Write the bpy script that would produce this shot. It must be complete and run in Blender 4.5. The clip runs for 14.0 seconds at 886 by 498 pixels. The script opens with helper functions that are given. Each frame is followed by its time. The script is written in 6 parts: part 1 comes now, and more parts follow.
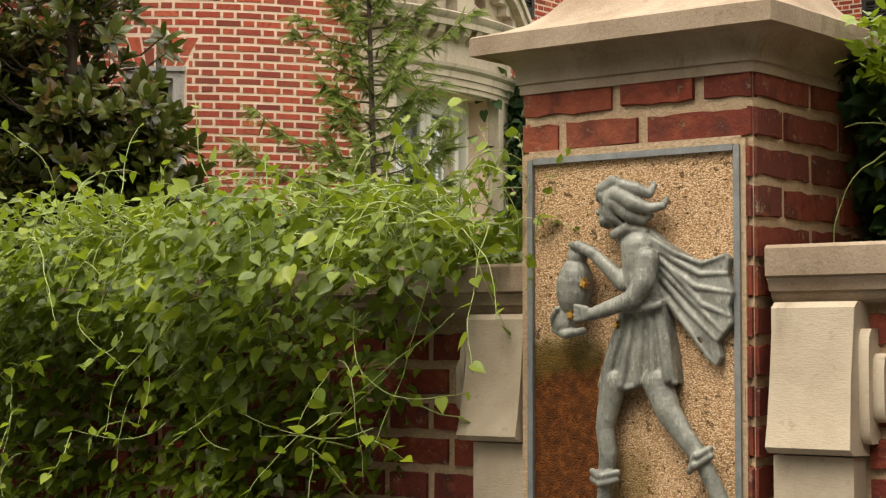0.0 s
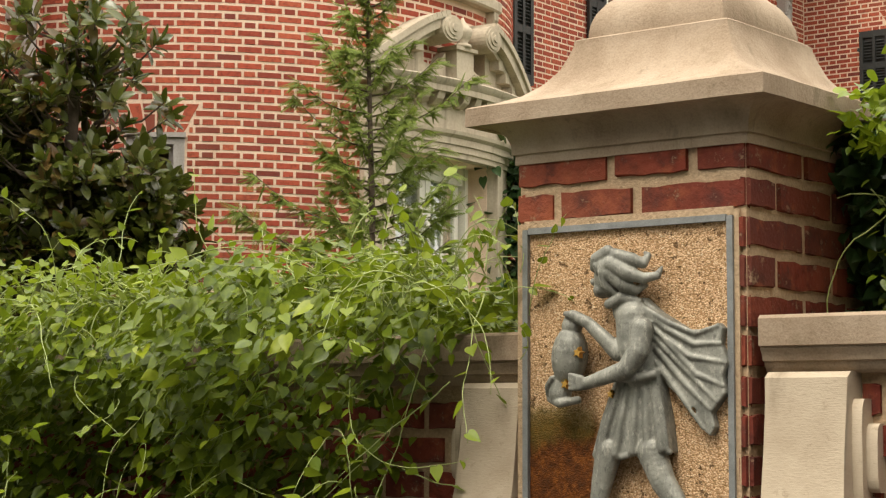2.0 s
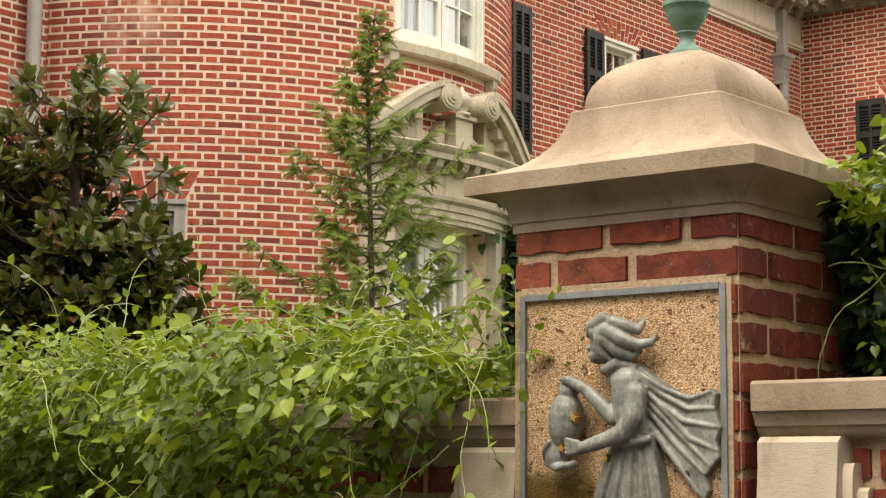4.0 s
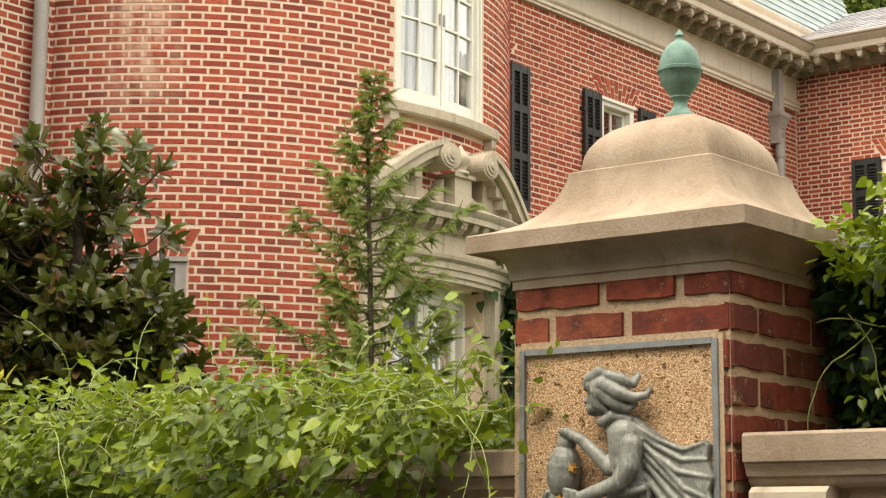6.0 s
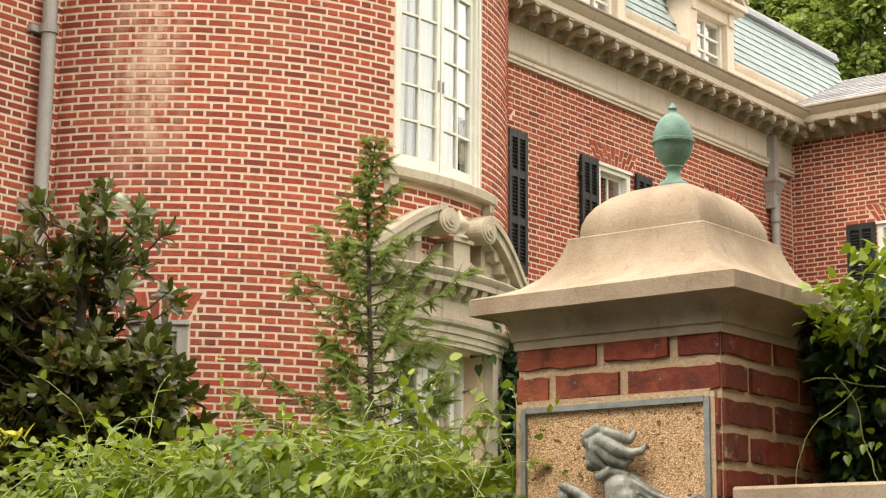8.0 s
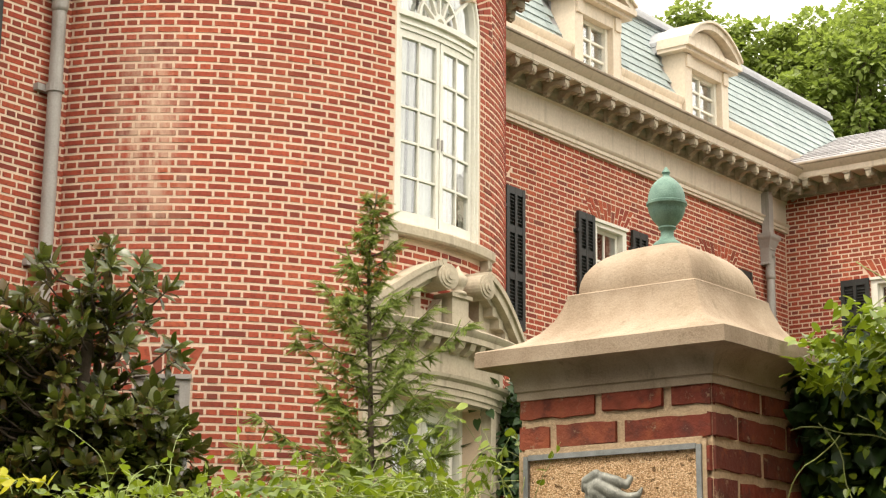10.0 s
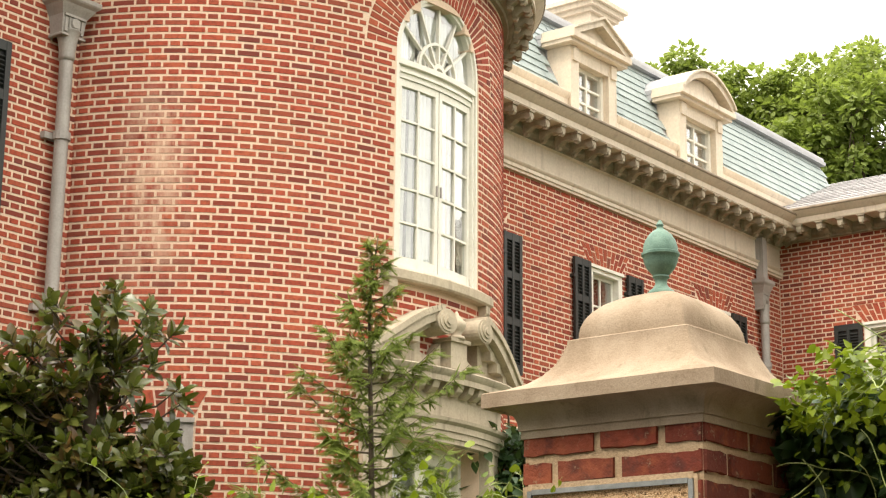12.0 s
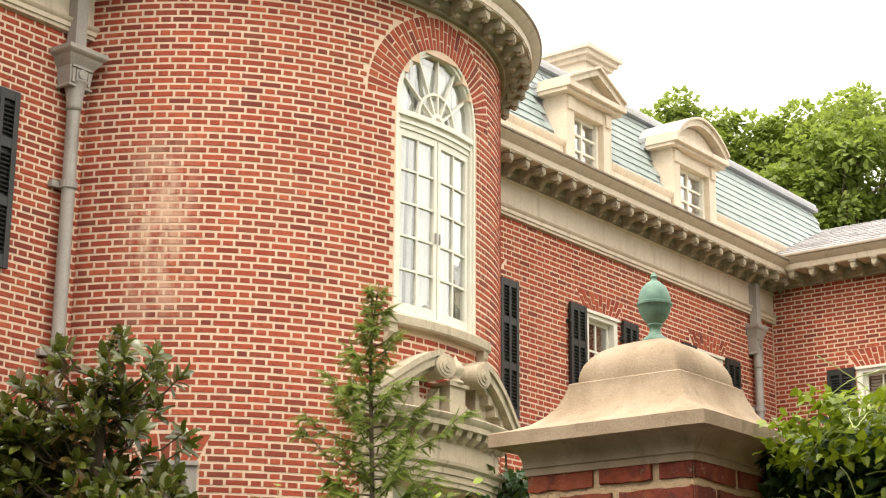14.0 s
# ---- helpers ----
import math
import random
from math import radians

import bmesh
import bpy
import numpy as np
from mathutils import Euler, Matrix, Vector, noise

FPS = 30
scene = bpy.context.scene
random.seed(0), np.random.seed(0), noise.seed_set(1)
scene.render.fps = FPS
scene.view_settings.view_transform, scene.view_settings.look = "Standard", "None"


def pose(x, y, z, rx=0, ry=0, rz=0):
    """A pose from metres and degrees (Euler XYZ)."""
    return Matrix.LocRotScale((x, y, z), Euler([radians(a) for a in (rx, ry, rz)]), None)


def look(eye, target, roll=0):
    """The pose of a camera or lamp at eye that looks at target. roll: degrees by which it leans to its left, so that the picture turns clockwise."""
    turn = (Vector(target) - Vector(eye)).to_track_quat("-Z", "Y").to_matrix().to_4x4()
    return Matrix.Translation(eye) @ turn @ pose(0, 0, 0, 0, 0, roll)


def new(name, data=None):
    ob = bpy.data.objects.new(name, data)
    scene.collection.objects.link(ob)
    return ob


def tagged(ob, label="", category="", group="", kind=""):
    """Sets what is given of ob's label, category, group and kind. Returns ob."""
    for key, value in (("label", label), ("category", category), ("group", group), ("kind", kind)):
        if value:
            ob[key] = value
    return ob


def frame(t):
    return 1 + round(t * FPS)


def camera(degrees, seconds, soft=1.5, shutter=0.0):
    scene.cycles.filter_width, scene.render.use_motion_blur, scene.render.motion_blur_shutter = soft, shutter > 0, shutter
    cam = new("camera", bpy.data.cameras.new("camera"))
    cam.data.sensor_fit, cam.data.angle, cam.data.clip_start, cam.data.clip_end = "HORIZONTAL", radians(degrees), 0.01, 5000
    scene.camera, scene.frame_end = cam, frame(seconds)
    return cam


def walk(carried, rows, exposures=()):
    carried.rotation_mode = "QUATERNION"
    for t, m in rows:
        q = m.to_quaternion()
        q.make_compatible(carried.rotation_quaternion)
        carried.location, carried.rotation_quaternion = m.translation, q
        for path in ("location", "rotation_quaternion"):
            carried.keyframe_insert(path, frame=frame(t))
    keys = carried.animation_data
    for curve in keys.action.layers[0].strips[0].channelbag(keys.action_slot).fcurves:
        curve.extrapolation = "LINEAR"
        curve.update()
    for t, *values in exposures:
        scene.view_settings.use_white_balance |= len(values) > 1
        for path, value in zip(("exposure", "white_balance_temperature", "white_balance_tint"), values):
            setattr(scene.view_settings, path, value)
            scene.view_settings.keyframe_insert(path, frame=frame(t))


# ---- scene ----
cam = camera(27.79, 14.0, 1.25)
# seconds, x, y, z, yaw, pitch, roll
ROWS = [
    (0.0, 0.0216, 0.6713, 1.5963, 0.291, 3.136, 0.068),
    (0.5, 0.0243, 0.6713, 1.5988, 0.294, 3.613, 0.108),
    (1.0, 0.0265, 0.6682, 1.6005, 0.295, 4.117, 0.147),
    (1.5, 0.0282, 0.6619, 1.6014, 0.295, 4.646, 0.183),
    (2.0, 0.0294, 0.6524, 1.6016, 0.293, 5.228, 0.218),
    (2.5, 0.0301, 0.6398, 1.6010, 0.289, 5.800, 0.250),
    (3.0, 0.0304, 0.6240, 1.5997, 0.283, 6.358, 0.281),
    (5.5, 0.0245, 0.4980, 1.5817, 0.230, 8.737, 0.404),
    (6.0, 0.0219, 0.4633, 1.5758, 0.215, 9.213, 0.423),
    (6.5, 0.0188, 0.4255, 1.5692, 0.197, 9.709, 0.439),
    (7.0, 0.0152, 0.3845, 1.5618, 0.178, 10.220, 0.454),
    (7.5, 0.0112, 0.3403, 1.5536, 0.157, 10.734, 0.467),
    (8.0, 0.0066, 0.2931, 1.5447, 0.135, 11.264, 0.478),
    (10.5, -0.0233, 0.0093, 1.4888, -0.003, 13.403, 0.503),
    (11.0, -0.0307, -0.0569, 1.4753, -0.035, 13.754, 0.502),
    (11.5, -0.0386, -0.1262, 1.4611, -0.070, 14.107, 0.499),
    (12.0, -0.0470, -0.1987, 1.4462, -0.106, 14.459, 0.495),
    (12.5, -0.0559, -0.2744, 1.4304, -0.143, 14.812, 0.488),
    (13.0, -0.0652, -0.3532, 1.4140, -0.183, 15.176, 0.479),
    (13.5, -0.0751, -0.4351, 1.3967, -0.224, 15.532, 0.469),
    (14.0, -0.0854, -0.5203, 1.3787, -0.266, 15.880, 0.456),
]
EXPOSURES = [(0.0, 0.97), (3.0, 1.01), (7.0, 1.10), (11.0, 1.17), (14.0, 1.20)]
walk(cam, [(t, pose(x, y, z, 90 + pitch, 0, yaw) @ pose(0, 0, 0, 0, 0, roll)) for t, x, y, z, yaw, pitch, roll in ROWS], EXPOSURES)

# ---- light: a bright overcast day ----
SUN_EL, SUN_ROT = 60, 224          # degrees; rotation clockwise from +y
world = bpy.data.worlds.new("overcast_sky")
scene.world = world
world.use_nodes = True
wt = world.node_tree
wt.nodes.clear()
sky = wt.nodes.new("ShaderNodeTexSky")
sky.sky_type, sky.sun_disc = "NISHITA", False
sky.sun_elevation, sky.sun_rotation = radians(SUN_EL), radians(SUN_ROT)
sky.dust_density = 4.0
dim = wt.nodes.new("ShaderNodeMix")
dim.data_type, dim.blend_type = "RGBA", "MULTIPLY"
dim.inputs["Factor"].default_value = 1.0
dim.inputs["B"].default_value = (0.10, 0.10, 0.10, 1)
veil = wt.nodes.new("ShaderNodeMix")
veil.data_type = "RGBA"
veil.inputs["Factor"].default_value = 0.88
# an overcast dome: about three times as bright overhead as at the horizon
wco = wt.nodes.new("ShaderNodeTexCoord")
wsep = wt.nodes.new("ShaderNodeSeparateXYZ")
wramp = wt.nodes.new("ShaderNodeMapRange")
wramp.inputs["To Min"].default_value, wramp.inputs["To Max"].default_value = 0.75, 2.3
wcloud = wt.nodes.new("ShaderNodeMix")
wcloud.data_type, wcloud.blend_type = "RGBA", "MULTIPLY"
wcloud.inputs["Factor"].default_value = 1.0
wcloud.inputs["A"].default_value = (1.0, 0.945, 0.85, 1)
wt.links.new(wco.outputs["Generated"], wsep.inputs[0])
wt.links.new(wsep.outputs["Z"], wramp.inputs["Value"])
wt.links.new(wramp.outputs["Result"], wcloud.inputs["B"])
wt.links.new(wcloud.outputs["Result"], veil.inputs["B"])
back = wt.nodes.new("ShaderNodeBackground")
back.inputs["Strength"].default_value = 1.0
wout = wt.nodes.new("ShaderNodeOutputWorld")
wt.links.new(sky.outputs["Color"], dim.inputs["A"])
wt.links.new(dim.outputs["Result"], veil.inputs["A"])
wt.links.new(veil.outputs["Result"], back.inputs["Color"])
wt.links.new(back.outputs["Background"], wout.inputs["Surface"])
sun_data = bpy.data.lights.new("sun", "SUN")
sun_data.energy, sun_data.angle, sun_data.color = 1.25, radians(24), (1.0, 0.93, 0.80)
sun = new("sun", sun_data)
_se, _sr = radians(SUN_EL), radians(SUN_ROT)
sun.matrix_world = look((30 * math.sin(_sr) * math.cos(_se), 30 * math.cos(_sr) * math.cos(_se), 30 * math.sin(_se)), (0, 0, 0))


# ---- materials ----
def material(name, rough=0.8, metal=0.0, bump=0.3, bump_scale=60.0, spec=0.4):
    """A node material: returns it, its tree, its shader and a function that adds nodes."""
    m = bpy.data.materials.new(name)
    m.use_nodes = True
    tree = m.node_tree
    sh = tree.nodes["Principled BSDF"]
    sh.inputs["Roughness"].default_value = rough
    sh.inputs["Metallic"].default_value = metal
    sh.inputs["Specular IOR Level"].default_value = spec
    geo = tree.nodes.new("ShaderNodeNewGeometry")
    if bump:
        n = noise_node(tree, geo.outputs["Position"], bump_scale, 5)
        b = tree.nodes.new("ShaderNodeBump")
        b.inputs["Strength"].default_value = bump
        b.inputs["Distance"].default_value = 0.6 / bump_scale
        tree.links.new(n, b.inputs["Height"])
        tree.links.new(b.outputs["Normal"], sh.inputs["Normal"])
    return m, tree, sh, geo


def noise_node(tree, coord, scale, detail=3, rough=0.6):
    n = tree.nodes.new("ShaderNodeTexNoise")
    n.inputs["Scale"].default_value = scale
    n.inputs["Detail"].default_value = detail
    n.inputs["Roughness"].default_value = rough
    tree.links.new(coord, n.inputs["Vector"])
    return n.outputs["Fac"]


def stretched(tree, coord, sx, sy, sz):
    m = tree.nodes.new("ShaderNodeVectorMath")
    m.operation = "MULTIPLY"
    m.inputs[1].default_value = (sx, sy, sz)
    tree.links.new(coord, m.inputs[0])
    return m.outputs[0]


def ramp(tree, fac, stops):
    r = tree.nodes.new("ShaderNodeValToRGB")
    while len(r.color_ramp.elements) < len(stops):
        r.color_ramp.elements.new(0.5)
    for el, (pos, col) in zip(r.color_ramp.elements, stops):
        el.position, el.color = pos, (*col, 1)
    tree.links.new(fac, r.inputs["Fac"])
    return r.outputs["Color"]


def mixed(tree, fac, a, b, blend="MIX"):
    m = tree.nodes.new("ShaderNodeMix")
    m.data_type, m.blend_type = "RGBA", blend
    for key, value in (("Factor", fac), ("A", a), ("B", b)):
        if isinstance(value, tuple):
            m.inputs[key].default_value = (*value, 1)
        elif isinstance(value, (int, float)):
            m.inputs[key].default_value = value
        else:
            tree.links.new(value, m.inputs[key])
    return m.outputs["Result"]


def calc(tree, op, a, b=0.0, c=0.0):
    m = tree.nodes.new("ShaderNodeMath")
    m.operation = op
    for i, value in enumerate((a, b, c)):
        if isinstance(value, (int, float)):
            m.inputs[i].default_value = value
        else:
            tree.links.new(value, m.inputs[i])
    return m.outputs[0]


def smooth_step(tree, value, lo, hi):
    m = tree.nodes.new("ShaderNodeMapRange")
    m.interpolation_type = "SMOOTHSTEP"
    m.inputs["From Min"].default_value, m.inputs["From Max"].default_value = lo, hi
    tree.links.new(value, m.inputs["Value"])
    return m.outputs["Result"]


def plain_material(name, dark, light, scale=8.0, rough=0.8, metal=0.0, bump=0.3, bump_scale=60.0, spec=0.4, streak=0.0, grime=(0.12, 0.10, 0.07)):
    """Colour that drifts between two shades at two scales, with optional rain streaks."""
    m, tree, sh, geo = material(name, rough, metal, bump, bump_scale, spec)
    p = geo.outputs["Position"]
    col = ramp(tree, noise_node(tree, p, scale, 4), [(0.3, dark), (0.7, light)])
    fine = noise_node(tree, p, scale * 14, 3)
    col = mixed(tree, 0.35, col, ramp(tree, fine, [(0.25, tuple(0.6 * v for v in dark)), (0.75, light)]))
    if streak:
        s = noise_node(tree, stretched(tree, p, 9, 9, 0.8), 1.0, 5)
        col = mixed(tree, calc(tree, "MULTIPLY", smooth_step(tree, s, 0.52, 0.75), streak), col, grime)
    tree.links.new(col, sh.inputs["Base Color"])
    return m


def brick_material(name, by_object, shades, stained=False, worn=False):
    m, tree, sh, geo = material(name, 0.88, 0, 0.55, 90, 0.25)
    if by_object:
        rnd = tree.nodes.new("ShaderNodeObjectInfo").outputs["Random"]
    else:
        rnd = geo.outputs["Random Per Island"]
    p = geo.outputs["Position"]
    col = ramp(tree, rnd, [(i / (len(shades) - 1), c) for i, c in enumerate(shades)])
    col = mixed(tree, smooth_step(tree, noise_node(tree, p, 30, 5), 0.42, 0.78), col, tuple(0.55 * v for v in shades[1]))
    col = mixed(tree, calc(tree, "MULTIPLY", smooth_step(tree, noise_node(tree, p, 1.1, 3), 0.5, 0.75), 0.25), col, (0.42, 0.15, 0.07))
    col = mixed(tree, calc(tree, "MULTIPLY", smooth_step(tree, noise_node(tree, p, 130, 2), 0.64, 0.78), 0.22), col, (0.45, 0.26, 0.16))
    if worn:
        col = mixed(tree, calc(tree, "MULTIPLY", smooth_step(tree, noise_node(tree, p, 17, 5), 0.48, 0.68), 0.75), col, (0.055, 0.020, 0.016))
        col = mixed(tree, calc(tree, "MULTIPLY", smooth_step(tree, noise_node(tree, p, 23, 4), 0.52, 0.70), 0.5), col, (0.30, 0.085, 0.035))
        col = mixed(tree, calc(tree, "MULTIPLY", smooth_step(tree, noise_node(tree, p, 34, 6, 0.75), 0.58, 0.66), 0.6), col, (0.34, 0.23, 0.14))
    if stained:
        col = efflorescence(tree, p, col)
    tree.links.new(col, sh.inputs["Base Color"])
    return m


def efflorescence(tree, p, col):
    """The pale salt bloom on the bow beside the downpipe."""
    sep = tree.nodes.new("ShaderNodeSeparateXYZ")
    tree.links.new(p, sep.inputs[0])
    across = smooth_step(tree, calc(tree, "ABSOLUTE", calc(tree, "ADD", sep.outputs["X"], 2.58)), 0.44, 0.04)
    up = smooth_step(tree, calc(tree, "ABSOLUTE", calc(tree, "ADD", sep.outputs["Z"], -5.95)), 1.15, 0.25)
    patch = smooth_step(tree, noise_node(tree, stretched(tree, p, 3.0, 3.0, 1.2), 2.2, 6, 0.7), 0.36, 0.62)
    mask = calc(tree, "MULTIPLY", calc(tree, "MULTIPLY", across, up), patch)
    return mixed(tree, calc(tree, "MULTIPLY", mask, 0.8), col, (0.66, 0.46, 0.33))


HOUSE_SHADES = [(0.21, 0.043, 0.028), (0.33, 0.062, 0.034), (0.40, 0.081, 0.043), (0.28, 0.054, 0.032), (0.43, 0.103, 0.051), (0.16, 0.040, 0.030), (0.36, 0.068, 0.038)]
PIER_SHADES = [(0.13, 0.026, 0.017), (0.19, 0.034, 0.018), (0.09, 0.024, 0.018), (0.21, 0.040, 0.021), (0.15, 0.030, 0.018)]
M_HOUSE_BRICK = brick_material("house_brick", False, HOUSE_SHADES, True)
M_HOUSE_BRICK_ONE = brick_material("house_brick_single", True, HOUSE_SHADES, True)
M_PIER_BRICK = brick_material("pier_brick", True, PIER_SHADES, False, True)


def mortar_material(name, dark, light, stained):
    m, tree, sh, geo = material(name, 0.95, 0, 0.8, 120, 0.2)
    p = geo.outputs["Position"]
    col = ramp(tree, noise_node(tree, p, 3, 4), [(0.3, dark), (0.7, light)])
    col = mixed(tree, 0.4, col, ramp(tree, noise_node(tree, p, 140, 3), [(0.3, tuple(0.55 * v for v in dark)), (0.7, light)]))
    if stained:
        col = efflorescence(tree, p, col)
    tree.links.new(col, sh.inputs["Base Color"])
    return m


M_MORTAR = mortar_material("house_mortar", (0.67, 0.49, 0.355), (0.81, 0.63, 0.475), True)
M_PIER_MORTAR = mortar_material("pier_mortar", (0.38, 0.26, 0.155), (0.56, 0.41, 0.26), False)
M_STONE = plain_material("limestone", (0.40, 0.33, 0.24), (0.55, 0.47, 0.35), 3, 0.85, 0, 0.4, 90, 0.3, 0.55)
M_CREAM = plain_material("cream_painted_wood", (0.60, 0.50, 0.385), (0.70, 0.60, 0.475), 2, 0.6, 0, 0.15, 60, 0.4, 0.45, (0.30, 0.24, 0.16))
# Under the corona: soffit shade is mixed into both of these weathered tones.
M_BED = plain_material("weathered_shaded_moulding", (0.22, 0.18, 0.13), (0.38, 0.32, 0.235), 4, 0.85, 0, 0.4, 60, 0.3, 0.5)
M_MODILLION = plain_material("shaded_carved_bracket", (0.25, 0.205, 0.145), (0.50, 0.43, 0.32), 9, 0.8, 0, 0.3, 70, 0.3, 0.5)
M_GUTTER = plain_material("stained_gutter", (0.20, 0.155, 0.11), (0.36, 0.29, 0.21), 5, 0.6, 0.1, 0.2, 50, 0.4, 0.5)
M_WHITE = plain_material("white_paint", (0.72, 0.68, 0.58), (0.82, 0.79, 0.70), 4, 0.45, 0, 0.1, 80, 0.4, 0.15, (0.4, 0.36, 0.28))
M_SHUTTER = plain_material("black_green_paint", (0.016, 0.018, 0.017), (0.032, 0.033, 0.031), 5, 0.5, 0, 0.15, 90, 0.4)
M_PIPE = plain_material("grey_lead_pipe", (0.30, 0.275, 0.25), (0.42, 0.385, 0.35), 4, 0.6, 0.1, 0.2, 60, 0.4, 0.4)
M_LEADWORK = plain_material("lead_flashing", (0.30, 0.30, 0.31), (0.42, 0.42, 0.43), 3, 0.55, 0.2, 0.2, 30)
def patina():
    """Old lead: dark metal under chalky streaks that run down the folds."""
    m, tree, sh, geo = material("weathered_lead", 0.55, 0.25, 0, 60, 0.45)
    p = geo.outputs["Position"]
    col = ramp(tree, noise_node(tree, p, 22, 5), [(0.3, (0.125, 0.125, 0.105)), (0.7, (0.30, 0.295, 0.25))])
    run = noise_node(tree, stretched(tree, p, 120, 120, 55), 1.0, 5, 0.7)
    col = mixed(tree, calc(tree, "MULTIPLY", smooth_step(tree, run, 0.50, 0.70), 0.55), col, (0.46, 0.44, 0.37))
    dark = noise_node(tree, stretched(tree, p, 70, 70, 42), 1.0, 6, 0.7)
    col = mixed(tree, calc(tree, "MULTIPLY", smooth_step(tree, dark, 0.54, 0.68), 0.6), col, (0.07, 0.07, 0.058))
    pits = smooth_step(tree, noise_node(tree, p, 260, 3), 0.60, 0.70)
    col = mixed(tree, calc(tree, "MULTIPLY", pits, 0.5), col, (0.05, 0.05, 0.045))
    tree.links.new(col, sh.inputs["Base Color"])
    b = tree.nodes.new("ShaderNodeBump")
    b.inputs["Strength"].default_value, b.inputs["Distance"].default_value = 0.45, 0.0025
    tree.links.new(calc(tree, "ADD", calc(tree, "MULTIPLY", run, 0.3), noise_node(tree, p, 120, 4)), b.inputs["Height"])
    tree.links.new(b.outputs["Normal"], sh.inputs["Normal"])
    return m


M_RELIEF = patina()
M_STRIP = plain_material("lead_strip", (0.16, 0.165, 0.16), (0.28, 0.285, 0.275), 30, 0.5, 0.3, 0.2, 120)
M_GOLD = plain_material("gold_leaf", (0.55, 0.30, 0.06), (0.75, 0.46, 0.12), 40, 0.35, 0.9, 0.1, 200)
M_VERDIGRIS = plain_material("verdigris_bronze", (0.07, 0.14, 0.105), (0.20, 0.31, 0.245), 26, 0.6, 0.2, 0.3, 120, 0.4, 0.6, (0.06, 0.11, 0.09))
M_SLATE = plain_material("blue_green_slate", (0.25, 0.30, 0.295), (0.38, 0.425, 0.41), 2.5, 0.7, 0, 0.3, 25, 0.4)
M_SLATE_GREY = plain_material("grey_slate", (0.26, 0.25, 0.25), (0.44, 0.42, 0.42), 2.5, 0.7, 0, 0.3, 25, 0.4)
M_CURTAIN = plain_material("white_curtain", (0.72, 0.70, 0.64), (0.86, 0.84, 0.78), 3, 0.9, 0, 0.0)
# Near-black so that interiors look unlit: their shade is put into the colour.
M_ROOM = plain_material("unlit_room_shade", (0.05, 0.045, 0.035), (0.09, 0.08, 0.06), 1, 0.9, 0, 0.0)
M_BARK = plain_material("bark", (0.06, 0.045, 0.03), (0.14, 0.10, 0.07), 12, 0.9, 0, 0.6, 40)
M_SOIL = plain_material("lawn_and_soil", (0.03, 0.05, 0.015), (0.07, 0.09, 0.03), 0.6, 0.95, 0, 0.5, 20)
M_PAVING = plain_material("pavement", (0.04, 0.036, 0.032), (0.065, 0.06, 0.053), 2, 0.9, 0, 0.4, 40)


def cap_stone():
    m, tree, sh, geo = material("weathered_cap_stone", 0.9, 0, 0.35, 130, 0.25)
    p = geo.outputs["Position"]
    col = ramp(tree, noise_node(tree, p, 6, 5), [(0.34, (0.185, 0.128, 0.082)), (0.52, (0.285, 0.213, 0.148)), (0.70, (0.36, 0.284, 0.208))])
    col = mixed(tree, 0.20, col, ramp(tree, noise_node(tree, p, 260, 3), [(0.28, (0.20, 0.14, 0.08)), (0.6, (0.50, 0.39, 0.27))]))
    grime = smooth_step(tree, noise_node(tree, stretched(tree, p, 10, 10, 4), 1.0, 5), 0.55, 0.72)
    col = mixed(tree, calc(tree, "MULTIPLY", grime, 0.6), col, (0.19, 0.145, 0.085))
    soot = smooth_step(tree, noise_node(tree, stretched(tree, p, 26, 26, 9), 1.0, 6, 0.7), 0.56, 0.70)
    col = mixed(tree, calc(tree, "MULTIPLY", soot, 0.45), col, (0.13, 0.10, 0.062))
    tree.links.new(col, sh.inputs["Base Color"])
    return m


M_CAP = cap_stone()


def tooled_stone():
    """Limestone with fine horizontal tooling."""
    m, tree, sh, geo = material("tooled_limestone", 0.9, 0, 0, 60, 0.25)
    p = geo.outputs["Position"]
    lines = noise_node(tree, stretched(tree, p, 70, 70, 420), 1.0, 3)
    col = ramp(tree, noise_node(tree, p, 5, 5), [(0.3, (0.36, 0.285, 0.20)), (0.7, (0.53, 0.44, 0.325))])
    col = mixed(tree, calc(tree, "MULTIPLY", smooth_step(tree, lines, 0.5, 0.75), 0.2), col, (0.34, 0.26, 0.17))
    grime = smooth_step(tree, noise_node(tree, stretched(tree, p, 11, 11, 3), 1.0, 5), 0.56, 0.74)
    col = mixed(tree, calc(tree, "MULTIPLY", grime, 0.6), col, (0.19, 0.15, 0.10))
    spots = smooth_step(tree, noise_node(tree, p, 48, 6, 0.75), 0.58, 0.68)
    col = mixed(tree, calc(tree, "MULTIPLY", spots, 0.4), col, (0.22, 0.17, 0.11))
    tree.links.new(col, sh.inputs["Base Color"])
    b = tree.nodes.new("ShaderNodeBump")
    b.inputs["Strength"].default_value, b.inputs["Distance"].default_value = 0.3, 0.0025
    tree.links.new(calc(tree, "ADD", lines, noise_node(tree, p, 160, 3)), b.inputs["Height"])
    tree.links.new(b.outputs["Normal"], sh.inputs["Normal"])
    return m


M_TOOLED = tooled_stone()


